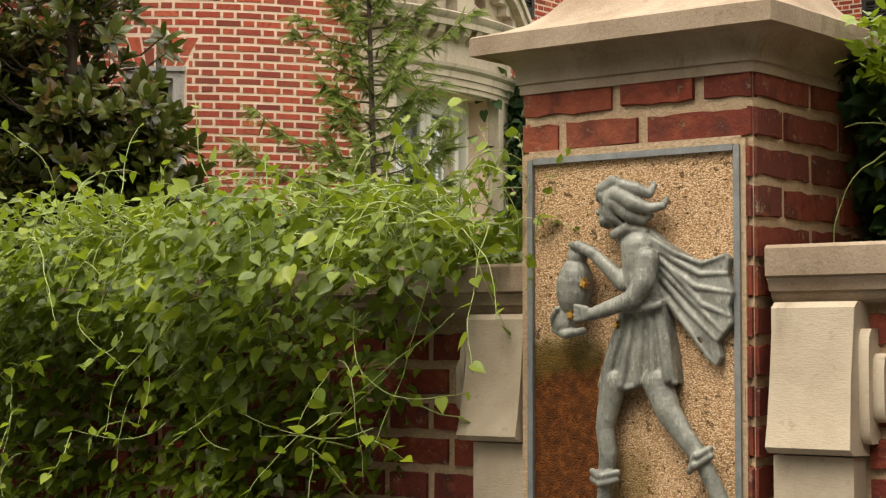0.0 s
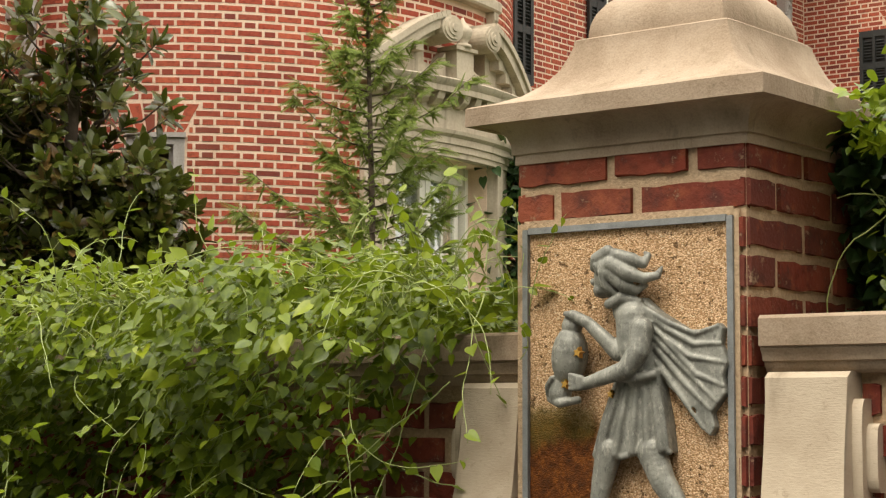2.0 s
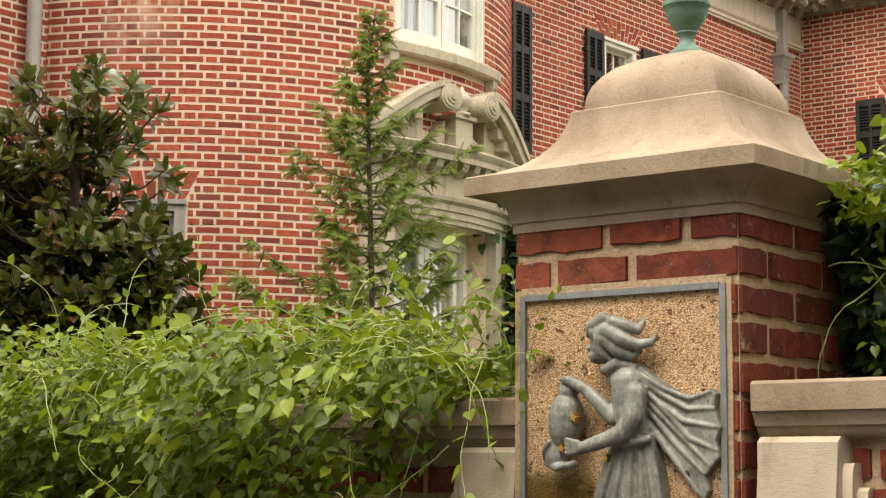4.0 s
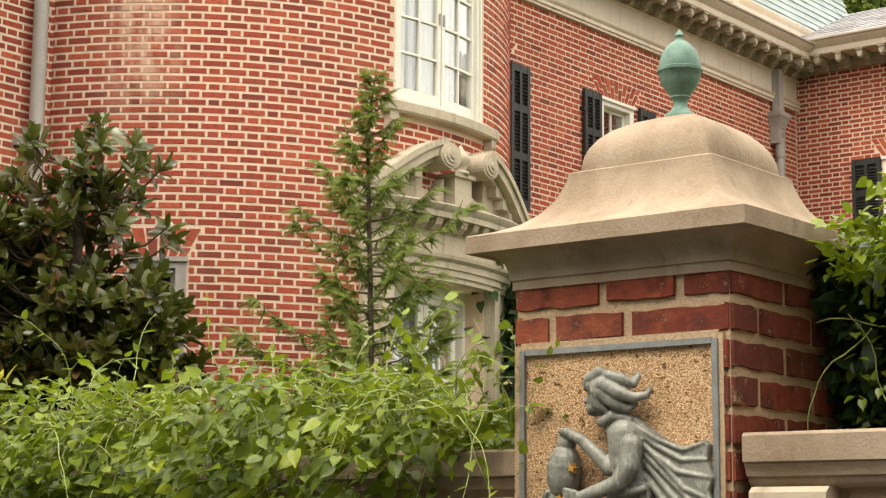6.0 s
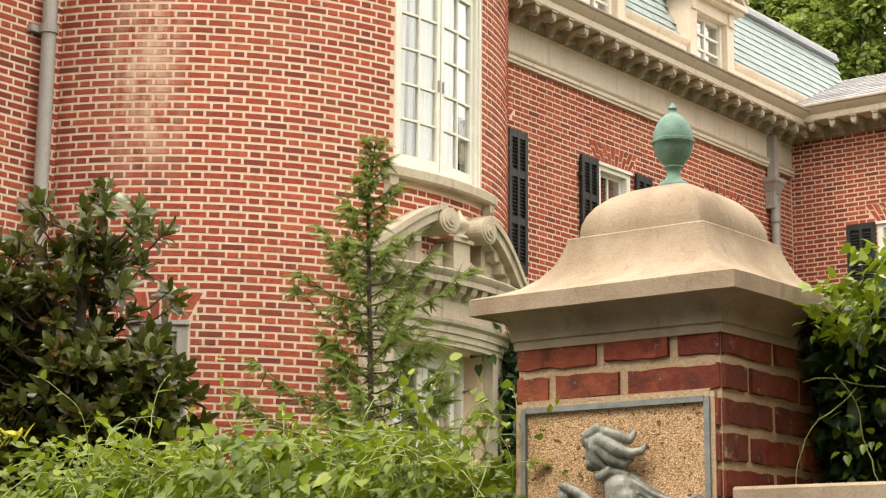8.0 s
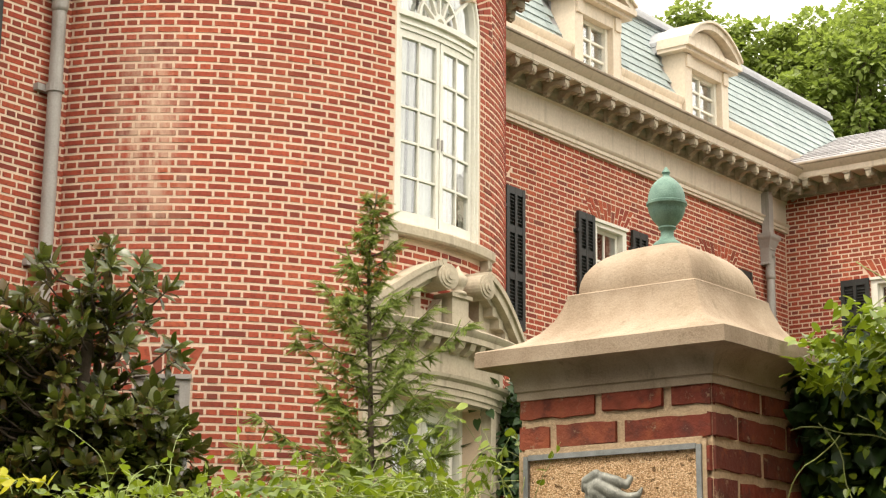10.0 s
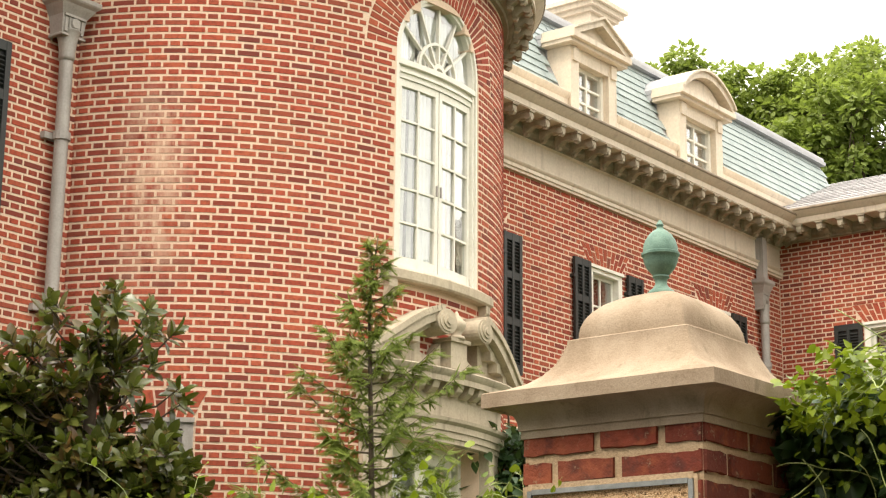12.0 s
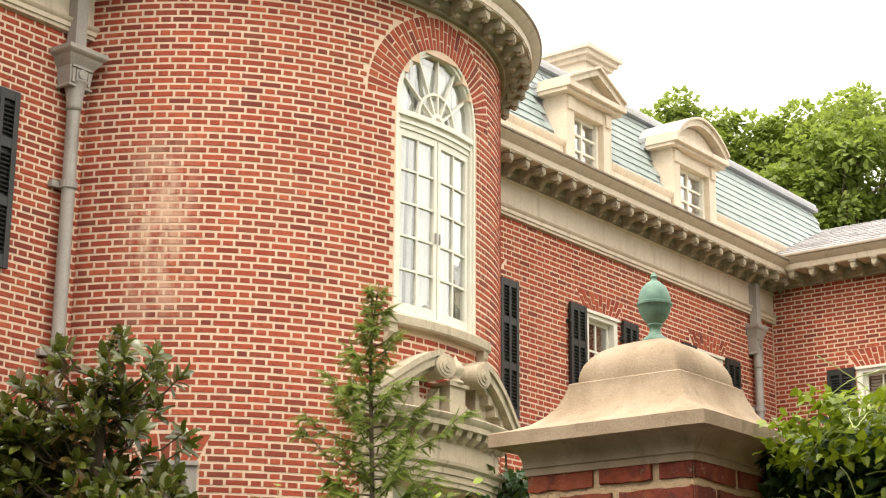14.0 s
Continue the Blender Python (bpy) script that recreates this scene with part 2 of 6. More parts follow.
def aggregate():
    """Exposed pebble panel with a rust-brown algae stain below the spout."""
    m, tree, sh, geo = material("pebble_concrete", 0.85, 0, 0, 60, 0.1)
    co = tree.nodes.new("ShaderNodeTexCoord").outputs["Object"]
    vor = tree.nodes.new("ShaderNodeTexVoronoi")
    vor.inputs["Scale"].default_value = 330
    tree.links.new(co, vor.inputs["Vector"])
    grain = noise_node(tree, co, 240, 3)
    col = ramp(tree, vor.outputs["Color"], [(0.1, (0.35, 0.19, 0.09)), (0.45, (0.57, 0.365, 0.205)), (0.7, (0.69, 0.475, 0.29)), (0.95, (0.46, 0.265, 0.125))])
    col = mixed(tree, smooth_step(tree, vor.outputs["Distance"], 0.45, 0.85), col, (0.30, 0.19, 0.09))
    col = mixed(tree, calc(tree, "MULTIPLY", smooth_step(tree, noise_node(tree, co, 120, 5, 0.75), 0.50, 0.62), 0.6), col, (0.32, 0.185, 0.085))
    col = mixed(tree, calc(tree, "MULTIPLY", smooth_step(tree, noise_node(tree, co, 170, 2), 0.62, 0.70), 0.6), col, (0.78, 0.64, 0.44))
    pits = smooth_step(tree, noise_node(tree, co, 80, 3), 0.61, 0.67)
    col = mixed(tree, calc(tree, "MULTIPLY", pits, 0.8), col, (0.10, 0.055, 0.025))
    sep = tree.nodes.new("ShaderNodeSeparateXYZ")
    tree.links.new(co, sep.inputs[0])
    wob = calc(tree, "MULTIPLY", calc(tree, "SUBTRACT", noise_node(tree, co, 14, 4), 0.5), 0.09)
    x = calc(tree, "ADD", calc(tree, "MULTIPLY", sep.outputs["X"], -1.0), wob)
    below = smooth_step(tree, calc(tree, "ADD", sep.outputs["Z"], wob), 1.615, 1.575)
    wide = smooth_step(tree, x, 0.285, 0.312)
    stain = calc(tree, "MULTIPLY", below, wide)
    col = mixed(tree, calc(tree, "MULTIPLY", stain, 0.97), col, ramp(tree, noise_node(tree, co, 70, 6, 0.75), [(0.3, (0.032, 0.008, 0.002)), (0.5, (0.095, 0.026, 0.003)), (0.68, (0.22, 0.070, 0.010))]))
    moss = calc(tree, "MULTIPLY", smooth_step(tree, calc(tree, "ADD", sep.outputs["Z"], wob), 1.46, 1.38), smooth_step(tree, calc(tree, "ABSOLUTE", calc(tree, "SUBTRACT", x, 0.245)), 0.06, 0.02))
    col = mixed(tree, calc(tree, "MULTIPLY", moss, 0.65), col, (0.13, 0.085, 0.02))
    edge = calc(tree, "MULTIPLY", smooth_step(tree, calc(tree, "ABSOLUTE", calc(tree, "SUBTRACT", calc(tree, "ADD", sep.outputs["Z"], wob), 1.585)), 0.05, 0.01), smooth_step(tree, x, 0.29, 0.33))
    col = mixed(tree, calc(tree, "MULTIPLY", edge, 0.6), col, (0.12, 0.10, 0.02))
    tree.links.new(col, sh.inputs["Base Color"])
    tree.links.new(calc(tree, "SUBTRACT", 0.9, calc(tree, "MULTIPLY", stain, 0.25)), sh.inputs["Roughness"])
    b = tree.nodes.new("ShaderNodeBump")
    b.inputs["Strength"].default_value, b.inputs["Distance"].default_value = 0.9, 0.0028
    h = calc(tree, "SUBTRACT", calc(tree, "ADD", calc(tree, "MULTIPLY", vor.outputs["Distance"], -0.8), calc(tree, "MULTIPLY", grain, 0.3)), calc(tree, "MULTIPLY", pits, 1.2))
    tree.links.new(h, b.inputs["Height"])
    tree.links.new(b.outputs["Normal"], sh.inputs["Normal"])
    return m


M_PANEL = aggregate()


def leaf_material(name, shades, by_object, rough=0.45, spec=0.4, through_light=0.35):
    m, tree, sh, geo = material(name, rough, 0, 0.0, 60, spec)
    rnd = tree.nodes.new("ShaderNodeObjectInfo").outputs["Random"] if by_object else geo.outputs["Random Per Island"]
    col = ramp(tree, rnd, [(i / (len(shades) - 1), c) for i, c in enumerate(shades)])
    col = mixed(tree, 0.3, col, ramp(tree, noise_node(tree, geo.outputs["Position"], 90, 3), [(0.3, shades[0]), (0.7, shades[-1])]))
    tree.links.new(col, sh.inputs["Base Color"])
    if through_light:
        tr = tree.nodes.new("ShaderNodeBsdfTranslucent")
        tree.links.new(mixed(tree, 0.5, col, (0.24, 0.32, 0.02)), tr.inputs["Color"])
        mx = tree.nodes.new("ShaderNodeMixShader")
        mx.inputs["Fac"].default_value = through_light
        tree.links.new(sh.outputs["BSDF"], mx.inputs[1])
        tree.links.new(tr.outputs["BSDF"], mx.inputs[2])
        tree.links.new(mx.outputs["Shader"], tree.nodes["Material Output"].inputs["Surface"])
    return m


VINE = [(0.026, 0.050, 0.005), (0.090, 0.140, 0.006), (0.040, 0.072, 0.006), (0.150, 0.205, 0.008), (0.054, 0.092, 0.007), (0.255, 0.300, 0.014)]
YOUNG = [(0.105, 0.160, 0.008), (0.180, 0.235, 0.010), (0.260, 0.310, 0.014), (0.140, 0.195, 0.010)]
IVY = [(0.018, 0.045, 0.014), (0.032, 0.070, 0.018), (0.024, 0.058, 0.018), (0.045, 0.090, 0.024)]
M_VINE = leaf_material("vine_leaf", VINE, False, 0.36, 0.25, 0.26)
M_YOUNG = leaf_material("young_vine_leaf", YOUNG, False, 0.38, 0.25, 0.36)
M_VINE_ONE = leaf_material("vine_leaf_single", VINE, True, 0.36, 0.25, 0.26)
M_IVY = leaf_material("dark_ivy_leaf", IVY, False, 0.4, 0.4, 0.15)
M_MAGNOLIA = leaf_material("magnolia_leaf", [(0.026, 0.048, 0.008), (0.052, 0.084, 0.010), (0.036, 0.062, 0.010), (0.095, 0.125, 0.020), (0.046, 0.056, 0.012), (0.15, 0.075, 0.026)], False, 0.27, 0.5, 0.12)
M_CONIFER = leaf_material("conifer_spray", [(0.080, 0.118, 0.024), (0.155, 0.205, 0.036), (0.105, 0.150, 0.030), (0.25, 0.29, 0.055)], False, 0.65, 0.2, 0.35)
M_TREE = leaf_material("tree_leaf", [(0.17, 0.225, 0.055), (0.27, 0.33, 0.085), (0.22, 0.28, 0.075), (0.35, 0.40, 0.12)], False, 0.5, 0.3, 0.5)
M_GOLD_LEAF = leaf_material("yellow_leaf", [(0.36, 0.33, 0.012), (0.52, 0.45, 0.02), (0.44, 0.42, 0.015)], False, 0.4, 0.25, 0.4)
M_STEM = plain_material("green_stem", (0.22, 0.27, 0.07), (0.40, 0.45, 0.17), 20, 0.6, 0, 0.1, 90)
M_BLIND = plain_material("white_blind", (0.55, 0.53, 0.47), (0.7, 0.68, 0.6), 5, 0.6, 0, 0.0)


def glass():
    m = bpy.data.materials.new("window_glass")
    m.use_nodes = True
    tree = m.node_tree
    tree.nodes.clear()
    out = tree.nodes.new("ShaderNodeOutputMaterial")
    clear = tree.nodes.new("ShaderNodeBsdfTransparent")
    clear.inputs["Color"].default_value = (0.93, 0.95, 0.94, 1)
    gloss = tree.nodes.new("ShaderNodeBsdfGlossy")
    gloss.inputs["Roughness"].default_value = 0.02
    geo = tree.nodes.new("ShaderNodeNewGeometry")
    b = tree.nodes.new("ShaderNodeBump")
    b.inputs["Strength"].default_value, b.inputs["Distance"].default_value = 0.25, 0.02
    tree.links.new(noise_node(tree, geo.outputs["Position"], 2.5, 2), b.inputs["Height"])
    tree.links.new(b.outputs["Normal"], gloss.inputs["Normal"])
    lw = tree.nodes.new("ShaderNodeLayerWeight")
    gleam = calc(tree, "MULTIPLY_ADD", calc(tree, "POWER", lw.outputs["Facing"], 1.6), 0.85, 0.09)
    mx = tree.nodes.new("ShaderNodeMixShader")
    tree.links.new(gleam, mx.inputs["Fac"])
    tree.links.new(clear.outputs["BSDF"], mx.inputs[1])
    tree.links.new(gloss.outputs["BSDF"], mx.inputs[2])
    tree.links.new(mx.outputs["Shader"], out.inputs["Surface"])
    return m


M_GLASS = glass()


# ---- building helpers ----
class Build:
    """Collects faces for one mesh. A map mp(s, z, o) lays a wall's own metres (along, up, out) into the world."""

    def __init__(self):
        self.v, self.f = [], []

    def add(self, verts, faces):
        n = len(self.v)
        self.v.extend(verts)
        self.f.extend(tuple(i + n for i in face) for face in faces)

    def box(self, mp, s0, s1, z0, z1, o0, o1, ns=1):
        verts, faces = [], []
        for i in range(ns + 1):
            s = s0 + (s1 - s0) * i / ns
            verts += [mp(s, z0, o1), mp(s, z1, o1), mp(s, z1, o0), mp(s, z0, o0)]
        for i in range(ns):
            a, b = 4 * i, 4 * i + 4
            for k in range(4):
                faces.append((a + k, b + k, b + (k + 1) % 4, a + (k + 1) % 4))
        faces += [(0, 1, 2, 3), (4 * ns + 3, 4 * ns + 2, 4 * ns + 1, 4 * ns)]
        self.add(verts, faces)

    def prism(self, mp, pts, o0, o1, taper=0.0):
        """An outline (s, z), anticlockwise seen from outside, between two depths."""
        n = len(pts)
        cs, cz = sum(p[0] for p in pts) / n, sum(p[1] for p in pts) / n
        front = [mp(s + (cs - s) * taper, z + (cz - z) * taper, o1) for s, z in pts]
        back = [mp(s, z, o0) for s, z in pts]
        faces = [tuple(range(n)), tuple(range(2 * n - 1, n - 1, -1))]
        faces += [(i + n, (i + 1) % n + n, (i + 1) % n, i) for i in range(n)]
        self.add(front + back, faces)

    def sweep(self, mp, profile, stations):
        """A moulding: a profile of (o, z), from bottom to top, along stations s."""
        n = len(profile)
        verts = [mp(s, z, o) for s in stations for o, z in profile]
        faces = []
        for i in range(len(stations) - 1):
            for k in range(n - 1):
                a, b = i * n + k, (i + 1) * n + k
                faces.append((a, b, b + 1, a + 1))
        m = len(stations) - 1
        faces += [tuple(range(n)), tuple(m * n + k for k in range(n - 1, -1, -1))]
        self.add(verts, faces)

    def tube(self, pts, radii, sides=6):
        """A round tube through points of the world."""
        pts = [Vector(p) for p in pts]
        if isinstance(radii, (int, float)):
            radii = [radii] * len(pts)
        verts, faces = [], []
        for i, p in enumerate(pts):
            d = (pts[min(i + 1, len(pts) - 1)] - pts[max(i - 1, 0)]).normalized()
            x = d.cross(Vector((0.31, 0.17, 0.93))).normalized()
            y = d.cross(x)
            for k in range(sides):
                a = 2 * math.pi * k / sides
                verts.append(p + radii[i] * (math.cos(a) * x + math.sin(a) * y))
        for i in range(len(pts) - 1):
            for k in range(sides):
                a, b = i * sides + k, i * sides + (k + 1) % sides
                faces.append((a, a + sides, b + sides, b))
        faces += [tuple(range(sides)), tuple(range(len(verts) - 1, len(verts) - sides - 1, -1))]
        self.add(verts, faces)

    def lathe(self, centre, profile, sides=24):
        """A turned shape: (radius, z) from bottom to top round an upright axis."""
        cx, cy = centre
        verts = [(cx + r * math.cos(2 * math.pi * k / sides), cy + r * math.sin(2 * math.pi * k / sides), z) for r, z in profile for k in range(sides)]
        faces = []
        for i in range(len(profile) - 1):
            for k in range(sides):
                a, b = i * sides + k, i * sides + (k + 1) % sides
                faces.append((a, b, b + sides, a + sides))
        faces += [tuple(range(sides - 1, -1, -1)), tuple(len(verts) - sides + k for k in range(sides))]
        self.add(verts, faces)

    def mesh(self, name, mat, smooth=False):
        me = bpy.data.meshes.new(name)
        me.from_pydata([tuple(p) for p in self.v], [], self.f)
        me.materials.append(mat)
        if smooth:
            me.shade_smooth()
        me.update()
        return me


def thing(name, at, label, category, group="", kind=""):
    """An empty at a thing's base, to hold its parts."""
    ob = new(name)
    ob.location = at
    ob.empty_display_size = 0.1
    return tagged(ob, label, category, group, kind)


def part(name, b, mat, parent=None, label="", smooth=False, kind=""):
    ob = new(name, b.mesh(name, mat, smooth))
    if parent is not None:
        ob.parent = parent
        top = Vector(parent.location)
        if parent.parent:
            top += parent.parent.location
        if parent.type == "EMPTY":
            ob.matrix_parent_inverse = Matrix.Translation(-top)
    return tagged(ob, label, "", "", kind)


def creased(ob, degrees=40):
    """Smooth shading with sharp creases."""
    me = ob.data
    me.shade_smooth()
    me.set_sharp_from_angle(angle=radians(degrees))
    return ob


# ---- plan: the pier in the garden wall, and the house behind it ----
PU = Vector((-math.cos(radians(38)), math.sin(radians(38)), 0))     # along the wall, to the left
PV = Vector((math.sin(radians(38)), math.cos(radians(38)), 0))      # into the wall
PK = Vector((0.530, 3.68, 0))                                      # the pier's near corner
PIER = 0.475
HW = Vector((math.cos(radians(52.15)), math.sin(radians(52.15)), 0))      # along the house front
HN = Vector((math.sin(radians(52.15)), -math.cos(radians(52.15)), 0))     # out of the house front
HC = Vector((-2.405, 17.998, -0.074))                                      # the bow's centre
BOW = 3.02
SETBACK = 1.02                                                      # the bow's centre lies this far behind the front
BOW_END = 3.72                                                      # the bow's half length along its curve
CORNER = 10.84                                                      # where the wing meets the front
UP = Vector((0, 0, 1))


def pier_front(s, z, o):
    return PK - s * PU - o * PV + z * UP


def pier_side(s, z, o):
    return PK + s * PV - o * PU + z * UP


def pier_left(s, z, o):
    return PK + (PIER + o) * PU + (PIER - s) * PV + z * UP


def bow(s, z, o):
    a = s / BOW
    return HC + (BOW + o) * (math.sin(a) * HW + math.cos(a) * HN) + z * UP


def front(s, z, o):
    return HC + s * HW + (o + SETBACK) * HN + z * UP


def wing(s, z, o):
    return HC + CORNER * HW + (s + SETBACK) * HN - o * HW + z * UP


COURSE = 0.0675
JOINT = 0.0195


def bond(s0, s1, z0, z1, skip, course=COURSE, stretcher=0.2, header=0.092, joint=JOINT, shift=0.0):
    """Flemish bond: yields the bricks (s0, s1, z0, z1) of a wall, cut at what skip(z) leaves out."""
    period = stretcher + header + 2 * joint
    rows = int((z1 - z0) / course)
    for i in range(rows):
        za, zb = z0 + i * course + joint / 2, z0 + (i + 1) * course - joint / 2
        x = s0 - period + (shift if i % 2 else shift + period / 2)
        gaps = skip((za + zb) / 2)
        k = 0
        while x < s1:
            width = stretcher if k % 2 == 0 else header
            pieces = [(max(x, s0), min(x + width, s1))]
            for lo, hi in gaps:
                cut = []
                for a, b in pieces:
                    if hi <= a or lo >= b:
                        cut.append((a, b))
                    else:
                        cut += [(a, lo - joint)] * (lo - joint > a) + [(hi + joint, b)] * (hi + joint < b)
                pieces = cut
            for a, b in pieces:
                if b - a > 0.03:
                    yield a, b, za, zb
            x += width + joint
            k += 1


def add_brick(b, mp, a, c, za, zb, rng, ns=1):
    o = 0.003 + rng.random() * 0.004
    j = [rng.uniform(-0.0015, 0.0015) for _ in range(4)]
    a, c, za, zb = a + j[0], c + j[1], za + j[2], zb + j[3]
    e = 0.0025
    verts = [mp(a + e, za + e, o), mp(c - e, za + e, o), mp(c - e, zb - e, o), mp(a + e, zb - e, o), mp(a, za, -0.01), mp(c, za, -0.01), mp(c, zb, -0.01), mp(a, zb, -0.01)]
    b.add(verts, [(0, 1, 2, 3), (4, 5, 1, 0), (5, 6, 2, 1), (6, 7, 3, 2), (7, 4, 0, 3)])


def grid_wall(mp, s0, s1, z0, z1, thick, holes, ds=0.16, dz=0.16):
    """A wall's core with real openings: holes are tests of a cell's corners."""
    b = Build()
    cuts_s, cuts_z = {s0, s1}, {z0, z1}
    n, m = max(1, round((s1 - s0) / ds)), max(1, round((z1 - z0) / dz))
    cuts_s |= {s0 + (s1 - s0) * i / n for i in range(n + 1)}
    cuts_z |= {z0 + (z1 - z0) * i / m for i in range(m + 1)}
    for h in holes:
        cuts_s |= {x for x in h[:2] if s0 < x < s1}
        cuts_z |= {x for x in h[2:4] if z0 < x < z1}
    ss, zz = sorted(cuts_s), sorted(cuts_z)

    def solid(i, k):
        if not (0 <= i < len(ss) - 1 and 0 <= k < len(zz) - 1):
            return False
        cs, cz = (ss[i] + ss[i + 1]) / 2, (zz[k] + zz[k + 1]) / 2
        for h in holes:
            if h[0] < cs < h[1] and h[2] < cz < h[3]:
                return False
            if len(h) > 4 and (cs - (h[0] + h[1]) / 2) ** 2 + (cz - h[3]) ** 2 < h[4] ** 2 and cz >= h[3]:
                return False
        return True

    ids = {}

    def vid(i, k, side):
        if (i, k, side) not in ids:
            ids[i, k, side] = len(b.v)
            b.v.append(mp(ss[i], zz[k], 0.0 if side else -thick))
        return ids[i, k, side]

    for i in range(len(ss) - 1):
        for k in range(len(zz) - 1):
            if not solid(i, k):
                continue
            q = [(i, k), (i + 1, k), (i + 1, k + 1), (i, k + 1)]
            b.f.append(tuple(vid(*p, 1) for p in q))
            b.f.append(tuple(vid(*p, 0) for p in reversed(q)))
            for (di, dk), (p, r) in (((0, -1), (q[0], q[1])), ((1, 0), (q[1], q[2])), ((0, 1), (q[2], q[3])), ((-1, 0), (q[3], q[0]))):
                if not solid(i + di, k + dk):
                    b.f.append((vid(*p, 1), vid(*p, 0), vid(*r, 0), vid(*r, 1)))
    return b


def stations(s0, s1, step):
    n = max(1, round((s1 - s0) / step))
    return [s0 + (s1 - s0) * i / n for i in range(n + 1)]


# ---- ground ----
def ground():
    """One sheet to the horizon; the garden lies a metre above the street, behind the wall."""
    b = Build()
    far = 2500
    lo, hi = 0.0, 1.0
    edge = [pier_front(s, 0, -0.25) for s in (-far, far)]
    street = [Vector((0, 0, 0)) - far * PV + edge[0], Vector((0, 0, 0)) - far * PV + edge[1]]
    garden = [far * PV + edge[0], far * PV + edge[1]]
    pts = [street[0], street[1], edge[1], edge[0], edge[0] + hi * UP, edge[1] + hi * UP, garden[1] + hi * UP, garden[0] + hi * UP]
    b.add(pts, [(0, 1, 2, 3), (3, 2, 5, 4), (4, 5, 6, 7)])
    tagged(part("ground", b, M_SOIL), "dark lawn and soil of the garden", "ground", kind="structure")
    p = Build()
    p.box(lambda s, z, o: pier_front(s, z, o), -40, 40, -0.10, 0.012, 0.06, 9.0)
    tagged(part("pavement", p, M_PAVING), "dark asphalt street along the garden wall", "pavement", kind="structure")


ground()


# ---- the house ----
# openings: s0, s1, z0, spring or top, [arch radius]
WIN_HALF, SPRING, WIN_SILL = 0.645, 7.575, 5.43
BOW_HOLES = [(-WIN_HALF, WIN_HALF, WIN_SILL, SPRING, WIN_HALF), (-0.70, 0.70, 1.3, 3.88), (-2.95, -2.48, 2.2, 3.92)]
bow_wall = part("wall_bow", grid_wall(bow, -BOW_END, BOW_END, 0.9, 8.85, 0.3, BOW_HOLES, 0.14, 0.14), M_MORTAR)
creased(bow_wall, 30)
tagged(bow_wall, "semicircular red brick bow with cream mortar joints", "wall", kind="structure")
FRONT_WINDOWS = [(2.86, 3.66), (5.60, 6.38), (8.42, 9.22)]
F_TOP, F_SILL = 7.02, 5.32
front_wall = part("wall_front", grid_wall(front, 2.78, CORNER, 0.9, 8.0, 0.35, [(a, c, F_SILL, F_TOP) for a, c in FRONT_WINDOWS], 1, 1), M_MORTAR)
tagged(front_wall, "red brick house front with cream joints", "wall", kind="structure")
left_wall = part("wall_left", grid_wall(front, -9.0, -2.78, 0.9, 8.05, 0.35, [(-5.1, -4.06, 5.45, 7.10)], 1, 1), M_MORTAR)
tagged(left_wall, "red brick house front beside the bow", "wall", kind="structure")
W_WIN = (1.33, 2.30, 5.35, 7.0)
wing_wall = part("wall_wing", grid_wall(wing, 0.0, 7.0, 0.9, 8.5, 0.35, [W_WIN], 1, 1), M_MORTAR)
tagged(wing_wall, "red brick wing wall with cream joints", "wall", kind="structure")


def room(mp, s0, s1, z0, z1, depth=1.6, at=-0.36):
    """A near-black box behind an opening; the interior's darkness is in its colour."""
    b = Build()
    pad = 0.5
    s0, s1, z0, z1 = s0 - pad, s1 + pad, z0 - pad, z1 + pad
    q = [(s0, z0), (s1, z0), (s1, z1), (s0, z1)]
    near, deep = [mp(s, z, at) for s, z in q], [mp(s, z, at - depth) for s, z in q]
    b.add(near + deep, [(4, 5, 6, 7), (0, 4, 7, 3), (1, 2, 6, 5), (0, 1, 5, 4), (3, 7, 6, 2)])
    tagged(part("room_wall", b, M_ROOM), "near-black box standing in for the unlit room behind a window", "wall", kind="structure")


def circle_arc(cs, cz, r, a0, a1, n):
    return [(cs + r * math.cos(radians(a0 + (a1 - a0) * i / n)), cz + r * math.sin(radians(a0 + (a1 - a0) * i / n))) for i in range(n + 1)]


def arc_bar(b, mp, cs, cz, r0, r1, a0, a1, o0, o1, n=20):
    """A bar bent in the wall's plane."""
    for i in range(n):
        p, q = a0 + (a1 - a0) * i / n, a0 + (a1 - a0) * (i + 1) / n
        pts = [(cs + r * math.cos(radians(t)), cz + r * math.sin(radians(t))) for r, t in ((r0, p), (r1, p), (r1, q), (r0, q))]
        b.prism(mp, pts, o0, o1)


def slant_bar(b, mp, p, q, width, o0, o1):
    d = Vector((q[0] - p[0], q[1] - p[1]))
    d.normalize()
    x, y = -d.y * width / 2, d.x * width / 2
    b.prism(mp, [(p[0] - x, p[1] - y), (q[0] - x, q[1] - y), (q[0] + x, q[1] + y), (p[0] + x, p[1] + y)], o0, o1)


def pane(parent, mp, s0, s1, z0, z1, o, ns=1):
    b = Build()
    b.box(mp, s0, s1, z0, z1, o - 0.004, o, ns)
    ob = part("pane", b, M_GLASS, parent)
    ob.visible_shadow = False
    return ob


